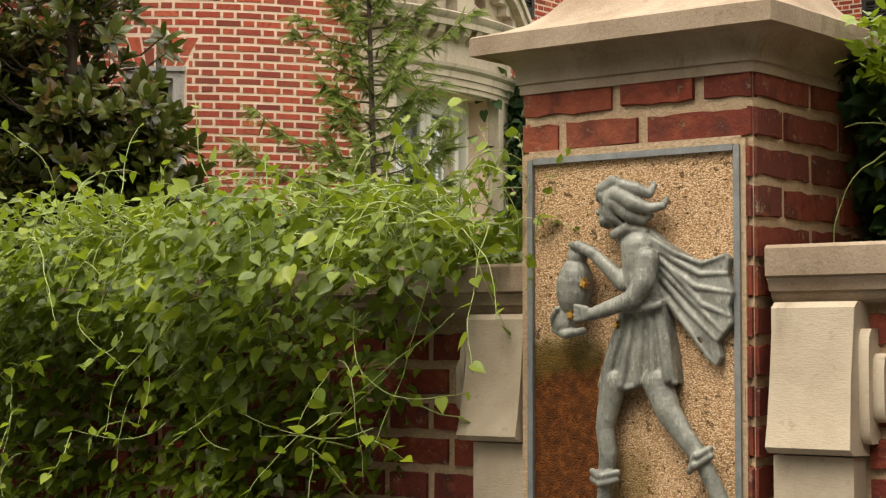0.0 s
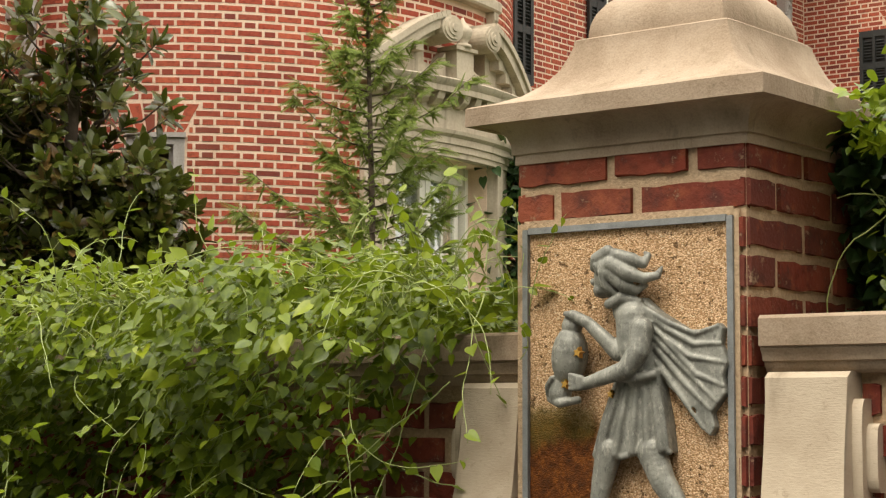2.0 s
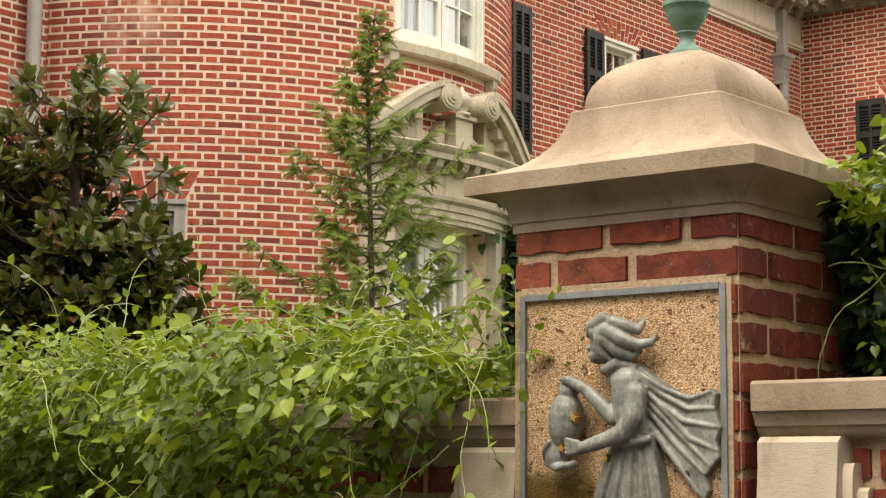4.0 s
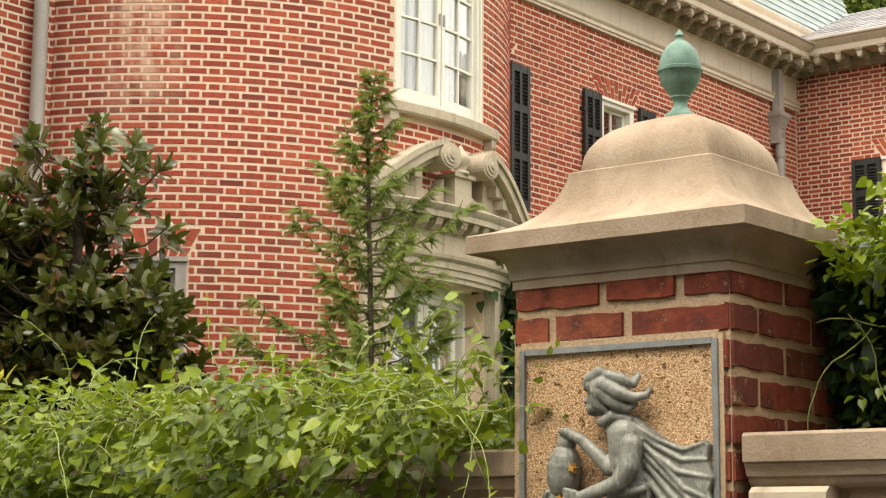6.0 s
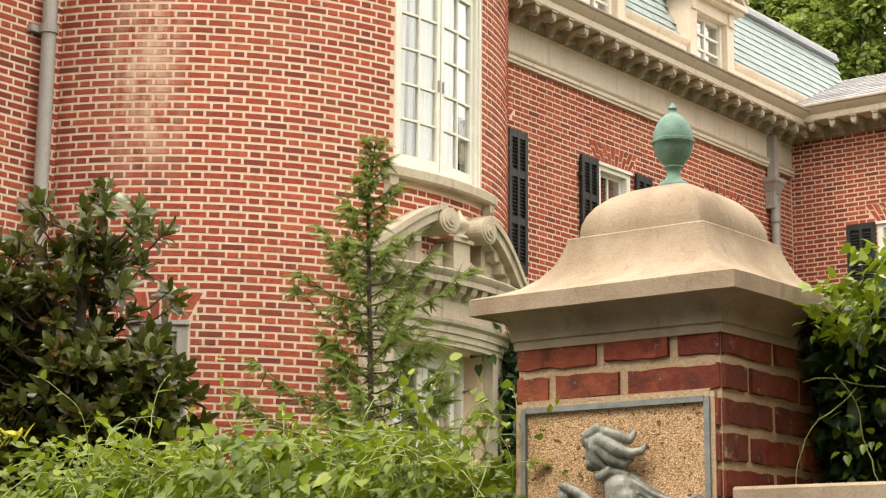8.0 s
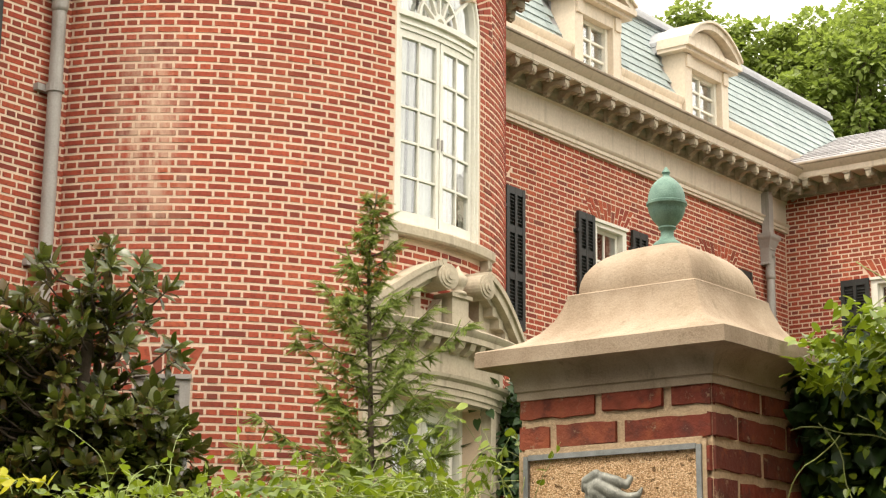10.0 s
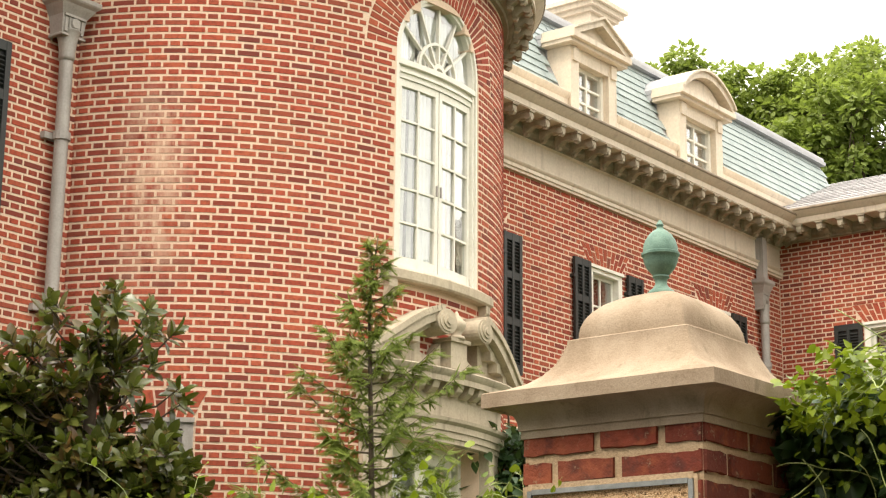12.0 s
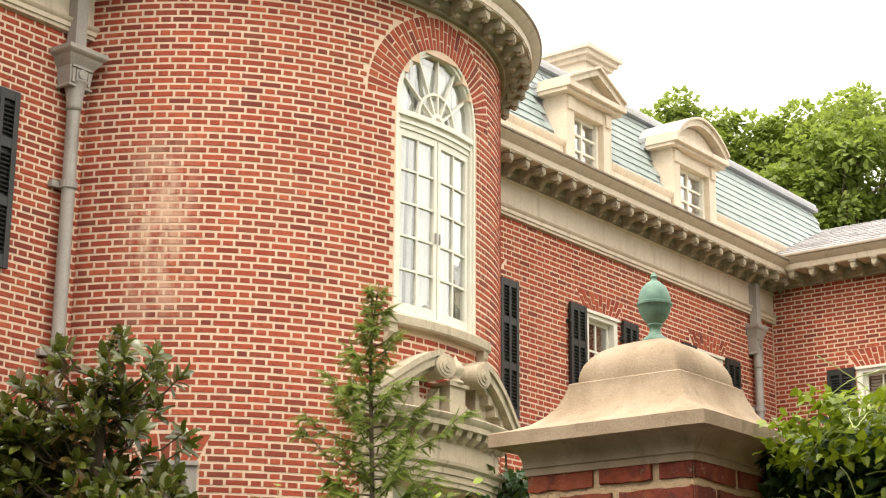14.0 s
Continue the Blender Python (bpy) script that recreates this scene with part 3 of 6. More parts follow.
def arched_window():
    """The tall round-headed French window in the bay, with a fanlight."""
    def bay(s, z, o):
        """The window's own module on the curve of the bow."""
        return bow(0.855 * s, WIN_SILL + 0.872 * (z - 6.06), 0.9 * o)
    sill, spring = 6.06, 8.52
    w = thing("window_1", bay(0, sill, 0), "tall white round-headed French window with fanlight and pale curtains", "window", kind="structure")
    o = -0.08
    b = Build()
    h = 0.755
    b.box(bay, -h, -h + 0.075, sill, spring, o - 0.1, o + 0.05)
    b.box(bay, h - 0.075, h, sill, spring, o - 0.1, o + 0.05)
    b.box(bay, -h, h, sill, sill + 0.06, o - 0.1, o + 0.05, 6)
    arc_bar(b, bay, 0, spring, h - 0.075, h + 0.02, 0, 180, o - 0.1, o + 0.05, 28)
    arc_bar(b, bay, 0, spring, h - 0.035, h + 0.02, 0, 180, o + 0.05, o + 0.075, 28)
    b.box(bay, -h, -h + 0.035, sill, spring, o + 0.05, o + 0.075)
    b.box(bay, h - 0.035, h, sill, spring, o + 0.05, o + 0.075)
    part("window_frame", b, M_WHITE, w)
    t = Build()
    t.box(bay, -h + 0.07, h - 0.07, 8.22, 8.40, o - 0.08, o + 0.03, 6)
    t.box(bay, -h + 0.04, h - 0.04, 8.36, 8.42, o - 0.08, o + 0.07, 6)
    t.box(bay, -h + 0.04, h - 0.04, 8.28, 8.31, o - 0.08, o + 0.05, 6)
    part("transom", t, M_WHITE, w)
    f = Build()
    for a in (30, 60, 90, 120, 150):
        ca, sa = math.cos(radians(a)), math.sin(radians(a))
        slant_bar(f, bay, (0.10 * ca, 8.42 + 0.10 * sa), (0.69 * ca, spring + 0.69 * sa), 0.026, o - 0.03, o + 0.015)
    arc_bar(f, bay, 0, 8.42, 0.33, 0.36, 0, 180, o - 0.03, o + 0.016, 18)
    arc_bar(f, bay, 0, 8.42, 0.07, 0.12, 0, 180, o - 0.03, o + 0.02, 8)
    part("fanlight_bars", f, M_WHITE, w)
    g = Build()
    g.prism(bay, [(-0.68, 8.40), (0.68, 8.40)] + circle_arc(0, spring, 0.68, 0, 180, 18), o - 0.014, o - 0.010)
    fan = part("pane", g, M_GLASS, w)
    fan.visible_shadow = False
    for side in (-1, 1):
        lo, hi = (-h + 0.08, -0.008) if side < 0 else (0.008, h - 0.08)
        z0, z1 = sill + 0.07, 8.215
        leaf = Build()
        st = 0.055
        leaf.box(bay, lo, lo + st, z0, z1, o - 0.05, o + 0.015)
        leaf.box(bay, hi - st, hi, z0, z1, o - 0.05, o + 0.015)
        leaf.box(bay, lo + st, hi - st, z0, z0 + 0.10, o - 0.05, o + 0.013, 2)
        leaf.box(bay, lo + st, hi - st, z1 - 0.08, z1, o - 0.05, o + 0.013, 2)
        mid = (lo + hi) / 2
        leaf.box(bay, mid - 0.012, mid + 0.012, z0 + 0.10, z1 - 0.08, o - 0.035, o + 0.008)
        ys = [z0 + 0.10 + (z1 - z0 - 0.18) * i / 5 for i in range(6)]
        for y in ys[1:-1]:
            leaf.box(bay, lo + st, hi - st, y - 0.012, y + 0.012, o - 0.034, o + 0.007, 2)
        casement = part("casement", leaf, M_WHITE, w)
        for i in range(5):
            for a, c in ((lo + st, mid - 0.012), (mid + 0.012, hi - st)):
                pane(casement, bay, a, c, ys[i] + 0.012, ys[i + 1] - 0.012, o - 0.015)
        hb = Build()
        hs = hi - 0.03 if side < 0 else lo + 0.03
        hb.box(bay, hs - 0.008, hs + 0.008, 7.0, 7.12, o + 0.015, o + 0.035)
        part("handle", hb, M_PIPE, casement, "small dull metal handle")
    s = Build()
    s.sweep(bay, [(-0.2, 5.92), (0.10, 5.92), (0.12, 5.94), (0.12, 6.03), (0.10, 6.05), (-0.2, 6.07)], stations(-0.93, 0.93, 0.12))
    part("window_sill", s, M_STONE, w, "pale limestone sill")
    for x in (-0.83, 0.83):
        k = Build()
        k.prism(lambda a, z, q: bay(x + q, z, a), [(0.0, 5.70), (0.03, 5.70), (0.05, 5.76), (0.10, 5.84), (0.10, 5.92), (0.0, 5.92)], -0.055, 0.055)
        part("sill_bracket", k, M_STONE, w)
    room(bay, -0.55, 0.55, sill, 9.0, 2.2, -0.5)
    # curtains hang in folds, parted a little
    for a, c, lean in ((-0.69, -0.44, -0.06), (-0.40, -0.33, -0.04), (-0.25, 0.28, -0.02), (0.30, 0.40, 0.02), (0.42, 0.69, 0.12)):
        cb = Build()
        pts = []
        n = 40
        for i in range(n + 1):
            x = a + (c - a) * i / n
            pts.append((x, -0.150 + 0.014 * math.sin(i * 1.1)))
        verts = [bay(x + lean * k, z, o2) for k, z in ((0, 9.1), (1, sill + 0.08)) for x, o2 in pts]
        cb.add(verts, [(n + 1 + i, n + 2 + i, i + 1, i) for i in range(n)])
        tagged(part("curtain", cb, M_CURTAIN, None, smooth=True), "white curtain hanging in folds behind the glass", "curtain", "curtains of the bow window")


arched_window()


def sash_window(name, mp, s0, s1, z0, z1, cols, rows, label, blind=False, paint=None):
    paint = paint or M_WHITE
    w = thing(name, mp((s0 + s1) / 2, z0, 0), label, "window", kind="structure")
    b = Build()
    o = -0.05
    for a, c in ((s0, s0 + 0.09), (s1 - 0.09, s1)):
        b.box(mp, a, c, z0, z1, o - 0.12, o + 0.06)
    b.box(mp, s0 + 0.09, s1 - 0.09, z1 - 0.09, z1, o - 0.12, o + 0.06)
    b.box(mp, s0 - 0.01, s1 + 0.01, z1 - 0.035, z1 + 0.004, o + 0.06, o + 0.09)
    part("window_frame", b, paint, w)
    s = Build()
    s.box(mp, s0 - 0.06, s1 + 0.06, z0 - 0.09, z0, -0.2, 0.09)
    part("window_sill", s, M_STONE, w)
    a, c, d, e = s0 + 0.09, s1 - 0.09, z0, z1 - 0.09
    m = Build()
    for k in range(2):
        y0, y1 = (d, (d + e) / 2) if k == 0 else ((d + e) / 2, e)
        oo = o - 0.05 + 0.025 * k
        m.box(mp, a, a + 0.045, y0, y1, oo - 0.035, oo)
        m.box(mp, c - 0.045, c, y0, y1, oo - 0.035, oo)
        m.box(mp, a + 0.045, c - 0.045, y0, y0 + 0.05, oo - 0.035, oo - 0.002)
        m.box(mp, a + 0.045, c - 0.045, y1 - 0.045, y1, oo - 0.035, oo - 0.002)
        for i in range(1, cols):
            x = a + 0.045 + (c - a - 0.09) * i / cols
            m.box(mp, x - 0.012, x + 0.012, y0 + 0.05, y1 - 0.045, oo - 0.03, oo - 0.004)
        for i in range(1, rows):
            y = y0 + (y1 - y0) * i / rows
            m.box(mp, a + 0.045, c - 0.045, y - 0.012, y + 0.012, oo - 0.029, oo - 0.005)
    sash = part("sash", m, paint, w)
    for i in range(cols):
        for k in range(2 * rows):
            x0, x1 = a + 0.045 + (c - a - 0.09) * i / cols, a + 0.045 + (c - a - 0.09) * (i + 1) / cols
            y0, y1 = d + (e - d) * k / (2 * rows), d + (e - d) * (k + 1) / (2 * rows)
            pane(sash, mp, x0, x1, y0, y1, o - (0.066 if k < rows else 0.041))
    if blind:
        bl = Build()
        y = d + 0.03
        while y < e - 0.03:
            bl.prism(lambda p, q, r: mp(r, q, p), [(-0.17, y), (-0.145, y + 0.030), (-0.149, y + 0.034), (-0.174, y + 0.004)], c - 0.05, a + 0.05)
            y += 0.05
        tagged(part("venetian_blind", bl, M_BLIND, None), "white slatted blind lowered behind the window", "blind")
    room(mp, s0, s1, z0, z1)
    return w


def shutter(mp, s0, s1, z0, z1, label="black-green louvred wooden shutter folded back on the brick wall"):
    t = thing("shutter", mp((s0 + s1) / 2, z0, 0.03), label, "shutter", "louvred window shutters")
    o0, o1 = 0.025, 0.065
    b = Build()
    mid = (s0 + s1) / 2
    for a, c in ((s0, s0 + 0.055), (s1 - 0.055, s1), (mid - 0.022, mid + 0.022)):
        b.box(mp, a, c, z0, z1, o0, o1)
    rails = [z0, z0 + (z1 - z0) * 0.34, z0 + (z1 - z0) * 0.67, z1 - 0.09]
    for i, y in enumerate(rails):
        for a, c in ((s0 + 0.055, mid - 0.022), (mid + 0.022, s1 - 0.055)):
            b.box(mp, a, c, y, y + (0.12 if i == 0 else 0.09), o0, o1 - 0.003)
    part("shutter_frame", b, M_SHUTTER, t)
    sl = Build()
    for a, c in ((s0 + 0.055, mid - 0.022), (mid + 0.022, s1 - 0.055)):
        for lo, hi in zip(rails[:-1], rails[1:]):
            y = lo + 0.13
            while y < hi - 0.03:
                sl.prism(lambda p, q, r: mp(r, q, p), [(o0 + 0.004, y + 0.022), (o1 - 0.010, y), (o1 - 0.006, y + 0.006), (o0 + 0.008, y + 0.028)], c, a)
                y += 0.042
        sl.box(mp, a, c, z0 + 0.1, z1 - 0.08, o0 - 0.004, o0 + 0.003)
    part("louvres", sl, M_SHUTTER, t, kind="stuff")
    for y in (z0 + 0.25, z1 - 0.25):
        h = Build()
        h.box(mp, s0 - 0.03, s0 + 0.05, y - 0.02, y + 0.02, 0.0, o1 + 0.006)
        part("hinge", h, M_SHUTTER, t)


for i, (a, c) in enumerate(FRONT_WINDOWS):
    sash_window(f"window_{i + 2}", front, a, c, F_SILL, F_TOP, 2, 2, "white sash window with small panes and a dark interior")
for a, c in ((3.69, 4.06), (5.20, 5.57), (6.46, 6.83), (8.02, 8.39), (9.26, 9.66)):
    shutter(front, a, c, 5.34, 7.03)
shutter(front, -4.03, -3.64, 5.50, 7.12)
sash_window("window_5", front, -5.1, -4.06, 5.45, 7.10, 3, 2, "white sash window beside a dark shutter")
sash_window("window_6", wing, *W_WIN, 3, 2, "white sash window with lowered slatted blind", True)
shutter(wing, 0.88, 1.31, 5.36, 7.0)
shutter(wing, 2.33, 2.76, 5.36, 7.0)
sash_window("window_7", bow, -2.95, -2.48, 2.2, 3.92, 2, 2, "grey-green painted window low in the bow behind leaves", False, M_PIPE)


# mouldings: profiles of (out, up)
def cornice(name, mp, s0, s1, step, base, label, frieze=True, out=0.52, spacing=0.335):
    """A classical eaves cornice: architrave, frieze, bed mould, modillions and gutter."""
    t = thing(name, mp((s0 + s1) / 2, base, 0), label, "cornice", kind="structure")
    st = stations(s0, s1, step)
    z = base
    if frieze:
        b = Build()
        b.sweep(mp, [(-0.05, z), (0.05, z), (0.05, z + 0.0333), (0.07, z + 0.0370), (0.07, z + 0.0814), (0.09, z + 0.0962), (0.10, z + 0.1184), (0.03, z + 0.1258), (0.03, z + 0.4440), (0.06, z + 0.4662), (-0.05, z + 0.4662)], st)
        creased(part("frieze", b, M_CREAM, t), 30)
        z += 0.466
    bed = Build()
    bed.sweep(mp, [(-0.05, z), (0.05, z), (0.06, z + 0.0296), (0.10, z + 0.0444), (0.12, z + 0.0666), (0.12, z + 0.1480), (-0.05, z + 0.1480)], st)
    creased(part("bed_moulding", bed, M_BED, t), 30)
    n = max(1, round((s1 - s0) / spacing))
    for i in range(n):
        s = s0 + (i + 0.5) * (s1 - s0) / n
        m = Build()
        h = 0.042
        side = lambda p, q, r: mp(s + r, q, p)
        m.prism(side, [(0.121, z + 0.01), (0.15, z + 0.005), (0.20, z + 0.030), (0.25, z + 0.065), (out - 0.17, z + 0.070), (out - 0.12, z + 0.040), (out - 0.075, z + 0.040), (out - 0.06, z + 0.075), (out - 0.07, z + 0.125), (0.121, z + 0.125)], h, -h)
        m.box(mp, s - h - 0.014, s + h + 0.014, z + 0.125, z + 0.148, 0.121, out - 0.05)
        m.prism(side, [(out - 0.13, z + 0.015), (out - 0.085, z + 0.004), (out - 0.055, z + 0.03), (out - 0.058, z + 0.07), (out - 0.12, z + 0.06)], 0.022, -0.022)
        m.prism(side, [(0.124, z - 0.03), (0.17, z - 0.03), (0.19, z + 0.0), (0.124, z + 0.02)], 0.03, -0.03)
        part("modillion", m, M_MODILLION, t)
    c = Build()
    z += 0.148
    c.sweep(mp, [(-0.05, z), (out - 0.05, z), (out - 0.05, z + 0.0111), (out - 0.04, z + 0.0111), (out - 0.04, z + 0.0888), (out - 0.02, z + 0.0999), (out, z + 0.1258), (out + 0.05, z + 0.1591), (out + 0.06, z + 0.1776), (out + 0.06, z + 0.1961), (out + 0.02, z + 0.2072), (-0.3, z + 0.2220)], st)
    creased(part("corona", c, M_CREAM, t), 30)
    g = Build()
    g.sweep(mp, [(out - 0.02, z + 0.172), (out + 0.064, z + 0.172), (out + 0.074, z + 0.185), (out + 0.074, z + 0.205), (out + 0.055, z + 0.218), (out - 0.02, z + 0.218)], st)
    creased(part("gutter", g, M_GUTTER, t, "brown stained metal gutter lip"), 30)
    return z + 0.2220


FRONT_EAVE = cornice("cornice_front", front, 2.5, CORNER + 0.2, 1.5, 7.83, "cream eaves cornice with frieze and carved brackets")
cornice("cornice_left", front, -9.0, -2.6, 1.5, 7.89, "cream eaves cornice beside the bow")
cornice("cornice_wing", wing, -0.25, 7.0, 1.5, 8.35, "cream eaves cornice of the wing with carved brackets", False, 0.52)
BOW_EAVE = cornice("cornice_bow", bow, -BOW_END - 0.06, BOW_END + 0.06, 0.14, 8.60, "weathered stone cornice curving round the bow", False, 0.39, 0.30)


def bow_roof():
    b = Build()
    ring = [bow(s, BOW_EAVE - 0.02, 0.36) for s in stations(-BOW_END, BOW_END, 0.3)]
    top = HC + (BOW_EAVE + 0.5) * UP
    b.add([top] + ring, [(0, i + 1, i + 2) for i in range(len(ring) - 1)])
    tagged(part("roof_bow", b, M_LEADWORK), "low grey lead roof over the bow", "roof", kind="structure")


bow_roof()


def jack_arch(mp, s0, s1, z0, z1, splay, rng, b):
    """Splayed bricks on end over a flat opening."""
    n = max(4, round((s1 - s0) / 0.074))
    for i in range(n):
        j = 0.009
        lo0, lo1 = s0 + (s1 - s0) * i / n, s0 + (s1 - s0) * (i + 1) / n
        hi0 = s0 - splay + (s1 - s0 + 2 * splay) * i / n
        hi1 = s0 - splay + (s1 - s0 + 2 * splay) * (i + 1) / n
        cut = 0.35 if i % 2 else 0.65
        m0, m1 = lo0 + (hi0 - lo0) * cut, lo1 + (hi1 - lo1) * cut
        zm = z0 + (z1 - z0) * cut
        o = 0.004 + rng.random() * 0.003
        b.prism(mp, [(lo0 + j, z0 + j), (lo1 - j, z0 + j), (m1 - j, zm - j), (m0 + j, zm - j)], -0.01, o)
        b.prism(mp, [(m0 + j, zm + j), (m1 - j, zm + j), (hi1 - j, z1 - j), (hi0 + j, z1 - j)], -0.01, o)


def splay_gap(s0, s1, z0, z1, splay):
    def at(z):
        if not z0 < z < z1:
            return []
        k = splay * (z - z0) / (z1 - z0)
        return [(s0 - k, s1 + k)]
    return at


RING = 0.35      # depth of the brick arch ring
PORTAL = 1.03    # half width of the stone doorcase


def bow_gaps(z):
    gaps = []
    if WIN_SILL - 0.14 < z < WIN_SILL:
        gaps.append((-0.80, 0.80))
    elif WIN_SILL <= z < SPRING:
        gaps.append((-WIN_HALF, WIN_HALF))
    elif SPRING <= z < SPRING + WIN_HALF + RING:
        r = WIN_HALF + RING
        x = math.sqrt(r * r - (z - SPRING) ** 2)
        gaps.append((-x, x))
    if z < 4.42:
        gaps.append((-PORTAL + 0.1, PORTAL - 0.1))
    if 2.2 < z < 3.92:
        gaps.append((-2.95, -2.48))
    gaps += splay_gap(-2.95, -2.48, 3.92, 4.17, 0.12)(z)
    return gaps


def house_bricks():
    rng = random.Random(7)
    singles = []
    b = Build()
    for a, c, za, zb in bond(-BOW_END, BOW_END, 1.0 + COURSE * 0.2, 8.62, bow_gaps):
        if -2.6 < a < -0.72 and 4.7 < za < 6.3 and len(singles) < 300 and (c - a > 0.19 or 0.088 < c - a < 0.1):
            singles.append((a, c, za, zb))
        else:
            add_brick(b, bow, a, c, za, zb, rng)
    for i in range(40):                                   # two rings of bricks round the arch
        for r0, r1, off in ((WIN_HALF, WIN_HALF + 0.12 + 0.12 * (i % 2), 0), (WIN_HALF + 0.12 + 0.12 * (i % 2), WIN_HALF + RING, 0)):
            p, q = 180 * i / 40, 180 * (i + 1) / 40
            rm = (r0 + r1) / 2
            g = 0.009 / rm * 57.3
            pts = [(0, p + g, r0 + 0.008), (0, p + g, r1 - 0.008), (0, q - g, r1 - 0.008), (0, q - g, r0 + 0.008)]
            b.prism(bow, [(r * math.cos(radians(t)), SPRING + r * math.sin(radians(t))) for _, t, r in pts], -0.01, 0.004 + rng.random() * 0.003)
    jack_arch(bow, -2.95, -2.48, 3.92, 4.17, 0.12, rng, b)
    part("bow_bricks", b, M_HOUSE_BRICK, bow_wall, "weathered red bricks in Flemish bond", kind="stuff")
    for wide, width in (("stretcher", 0.2), ("header", 0.092)):
        one = Build()
        add_brick(one, lambda s, z, o: Vector((s, -o, z)), -width / 2, width / 2, -(COURSE - JOINT) / 2, (COURSE - JOINT) / 2, random.Random(3))
        me = one.mesh("brick", M_HOUSE_BRICK_ONE)
        for a, c, za, zb in singles:
            if abs(c - a - width) > 0.004:
                continue
            ob = new("brick", me)
            ob.parent = bow_wall
            th = math.atan2(HN.y, HN.x) + (a + c) / 2 / BOW
            ob.matrix_basis = Matrix.Translation(bow((a + c) / 2, (za + zb) / 2, -0.0015)) @ Matrix.Rotation(th + math.pi / 2, 4, "Z")
    b = Build()

    def front_gaps(z):
        g = []
        for a, c in FRONT_WINDOWS:
            if F_SILL - 0.09 < z < F_TOP:
                g.append((a, c))
            g += splay_gap(a, c, F_TOP, F_TOP + 0.27, 0.20)(z)
        return g
    for a, c, za, zb in bond(2.84, CORNER - 0.012, 7.83 - 101 * COURSE, 7.83, front_gaps, COURSE, 0.2035, 0.0955, 0.016):
        add_brick(b, front, a, c, za, zb, rng)
    for a, c in FRONT_WINDOWS:
        jack_arch(front, a, c, F_TOP, F_TOP + 0.27, 0.20, rng, b)
    part("front_bricks", b, M_HOUSE_BRICK, front_wall, "weathered red bricks in Flemish bond", kind="stuff")
    b = Build()

    def left_gaps(z):
        g = [(-5.1, -4.06)] if 5.36 < z < 7.10 else []
        return g + splay_gap(-5.1, -4.06, 7.10, 7.37, 0.18)(z)
    for a, c, za, zb in bond(-9.0, -2.84, 7.89 - 102 * COURSE, 7.89, left_gaps):
        add_brick(b, front, a, c, za, zb, rng)
    jack_arch(front, -5.1, -4.06, 7.10, 7.37, 0.18, rng, b)
    part("left_bricks", b, M_HOUSE_BRICK, left_wall, "weathered red bricks in Flemish bond", kind="stuff")
    b = Build()

    def wing_gaps(z):
        g = [W_WIN[:2]] if W_WIN[2] - 0.09 < z < W_WIN[3] else []
        return g + splay_gap(W_WIN[0], W_WIN[1], W_WIN[3], W_WIN[3] + 0.28, 0.18)(z)
    for a, c, za, zb in bond(0.012, 7.0, 8.35 - 108 * COURSE, 8.35, wing_gaps, COURSE, 0.2035, 0.0955, 0.016):
        add_brick(b, wing, a, c, za, zb, rng)
    jack_arch(wing, W_WIN[0], W_WIN[1], W_WIN[3], W_WIN[3] + 0.28, 0.18, rng, b)
    part("wing_bricks", b, M_HOUSE_BRICK, wing_wall, "weathered red bricks in Flemish bond", kind="stuff")


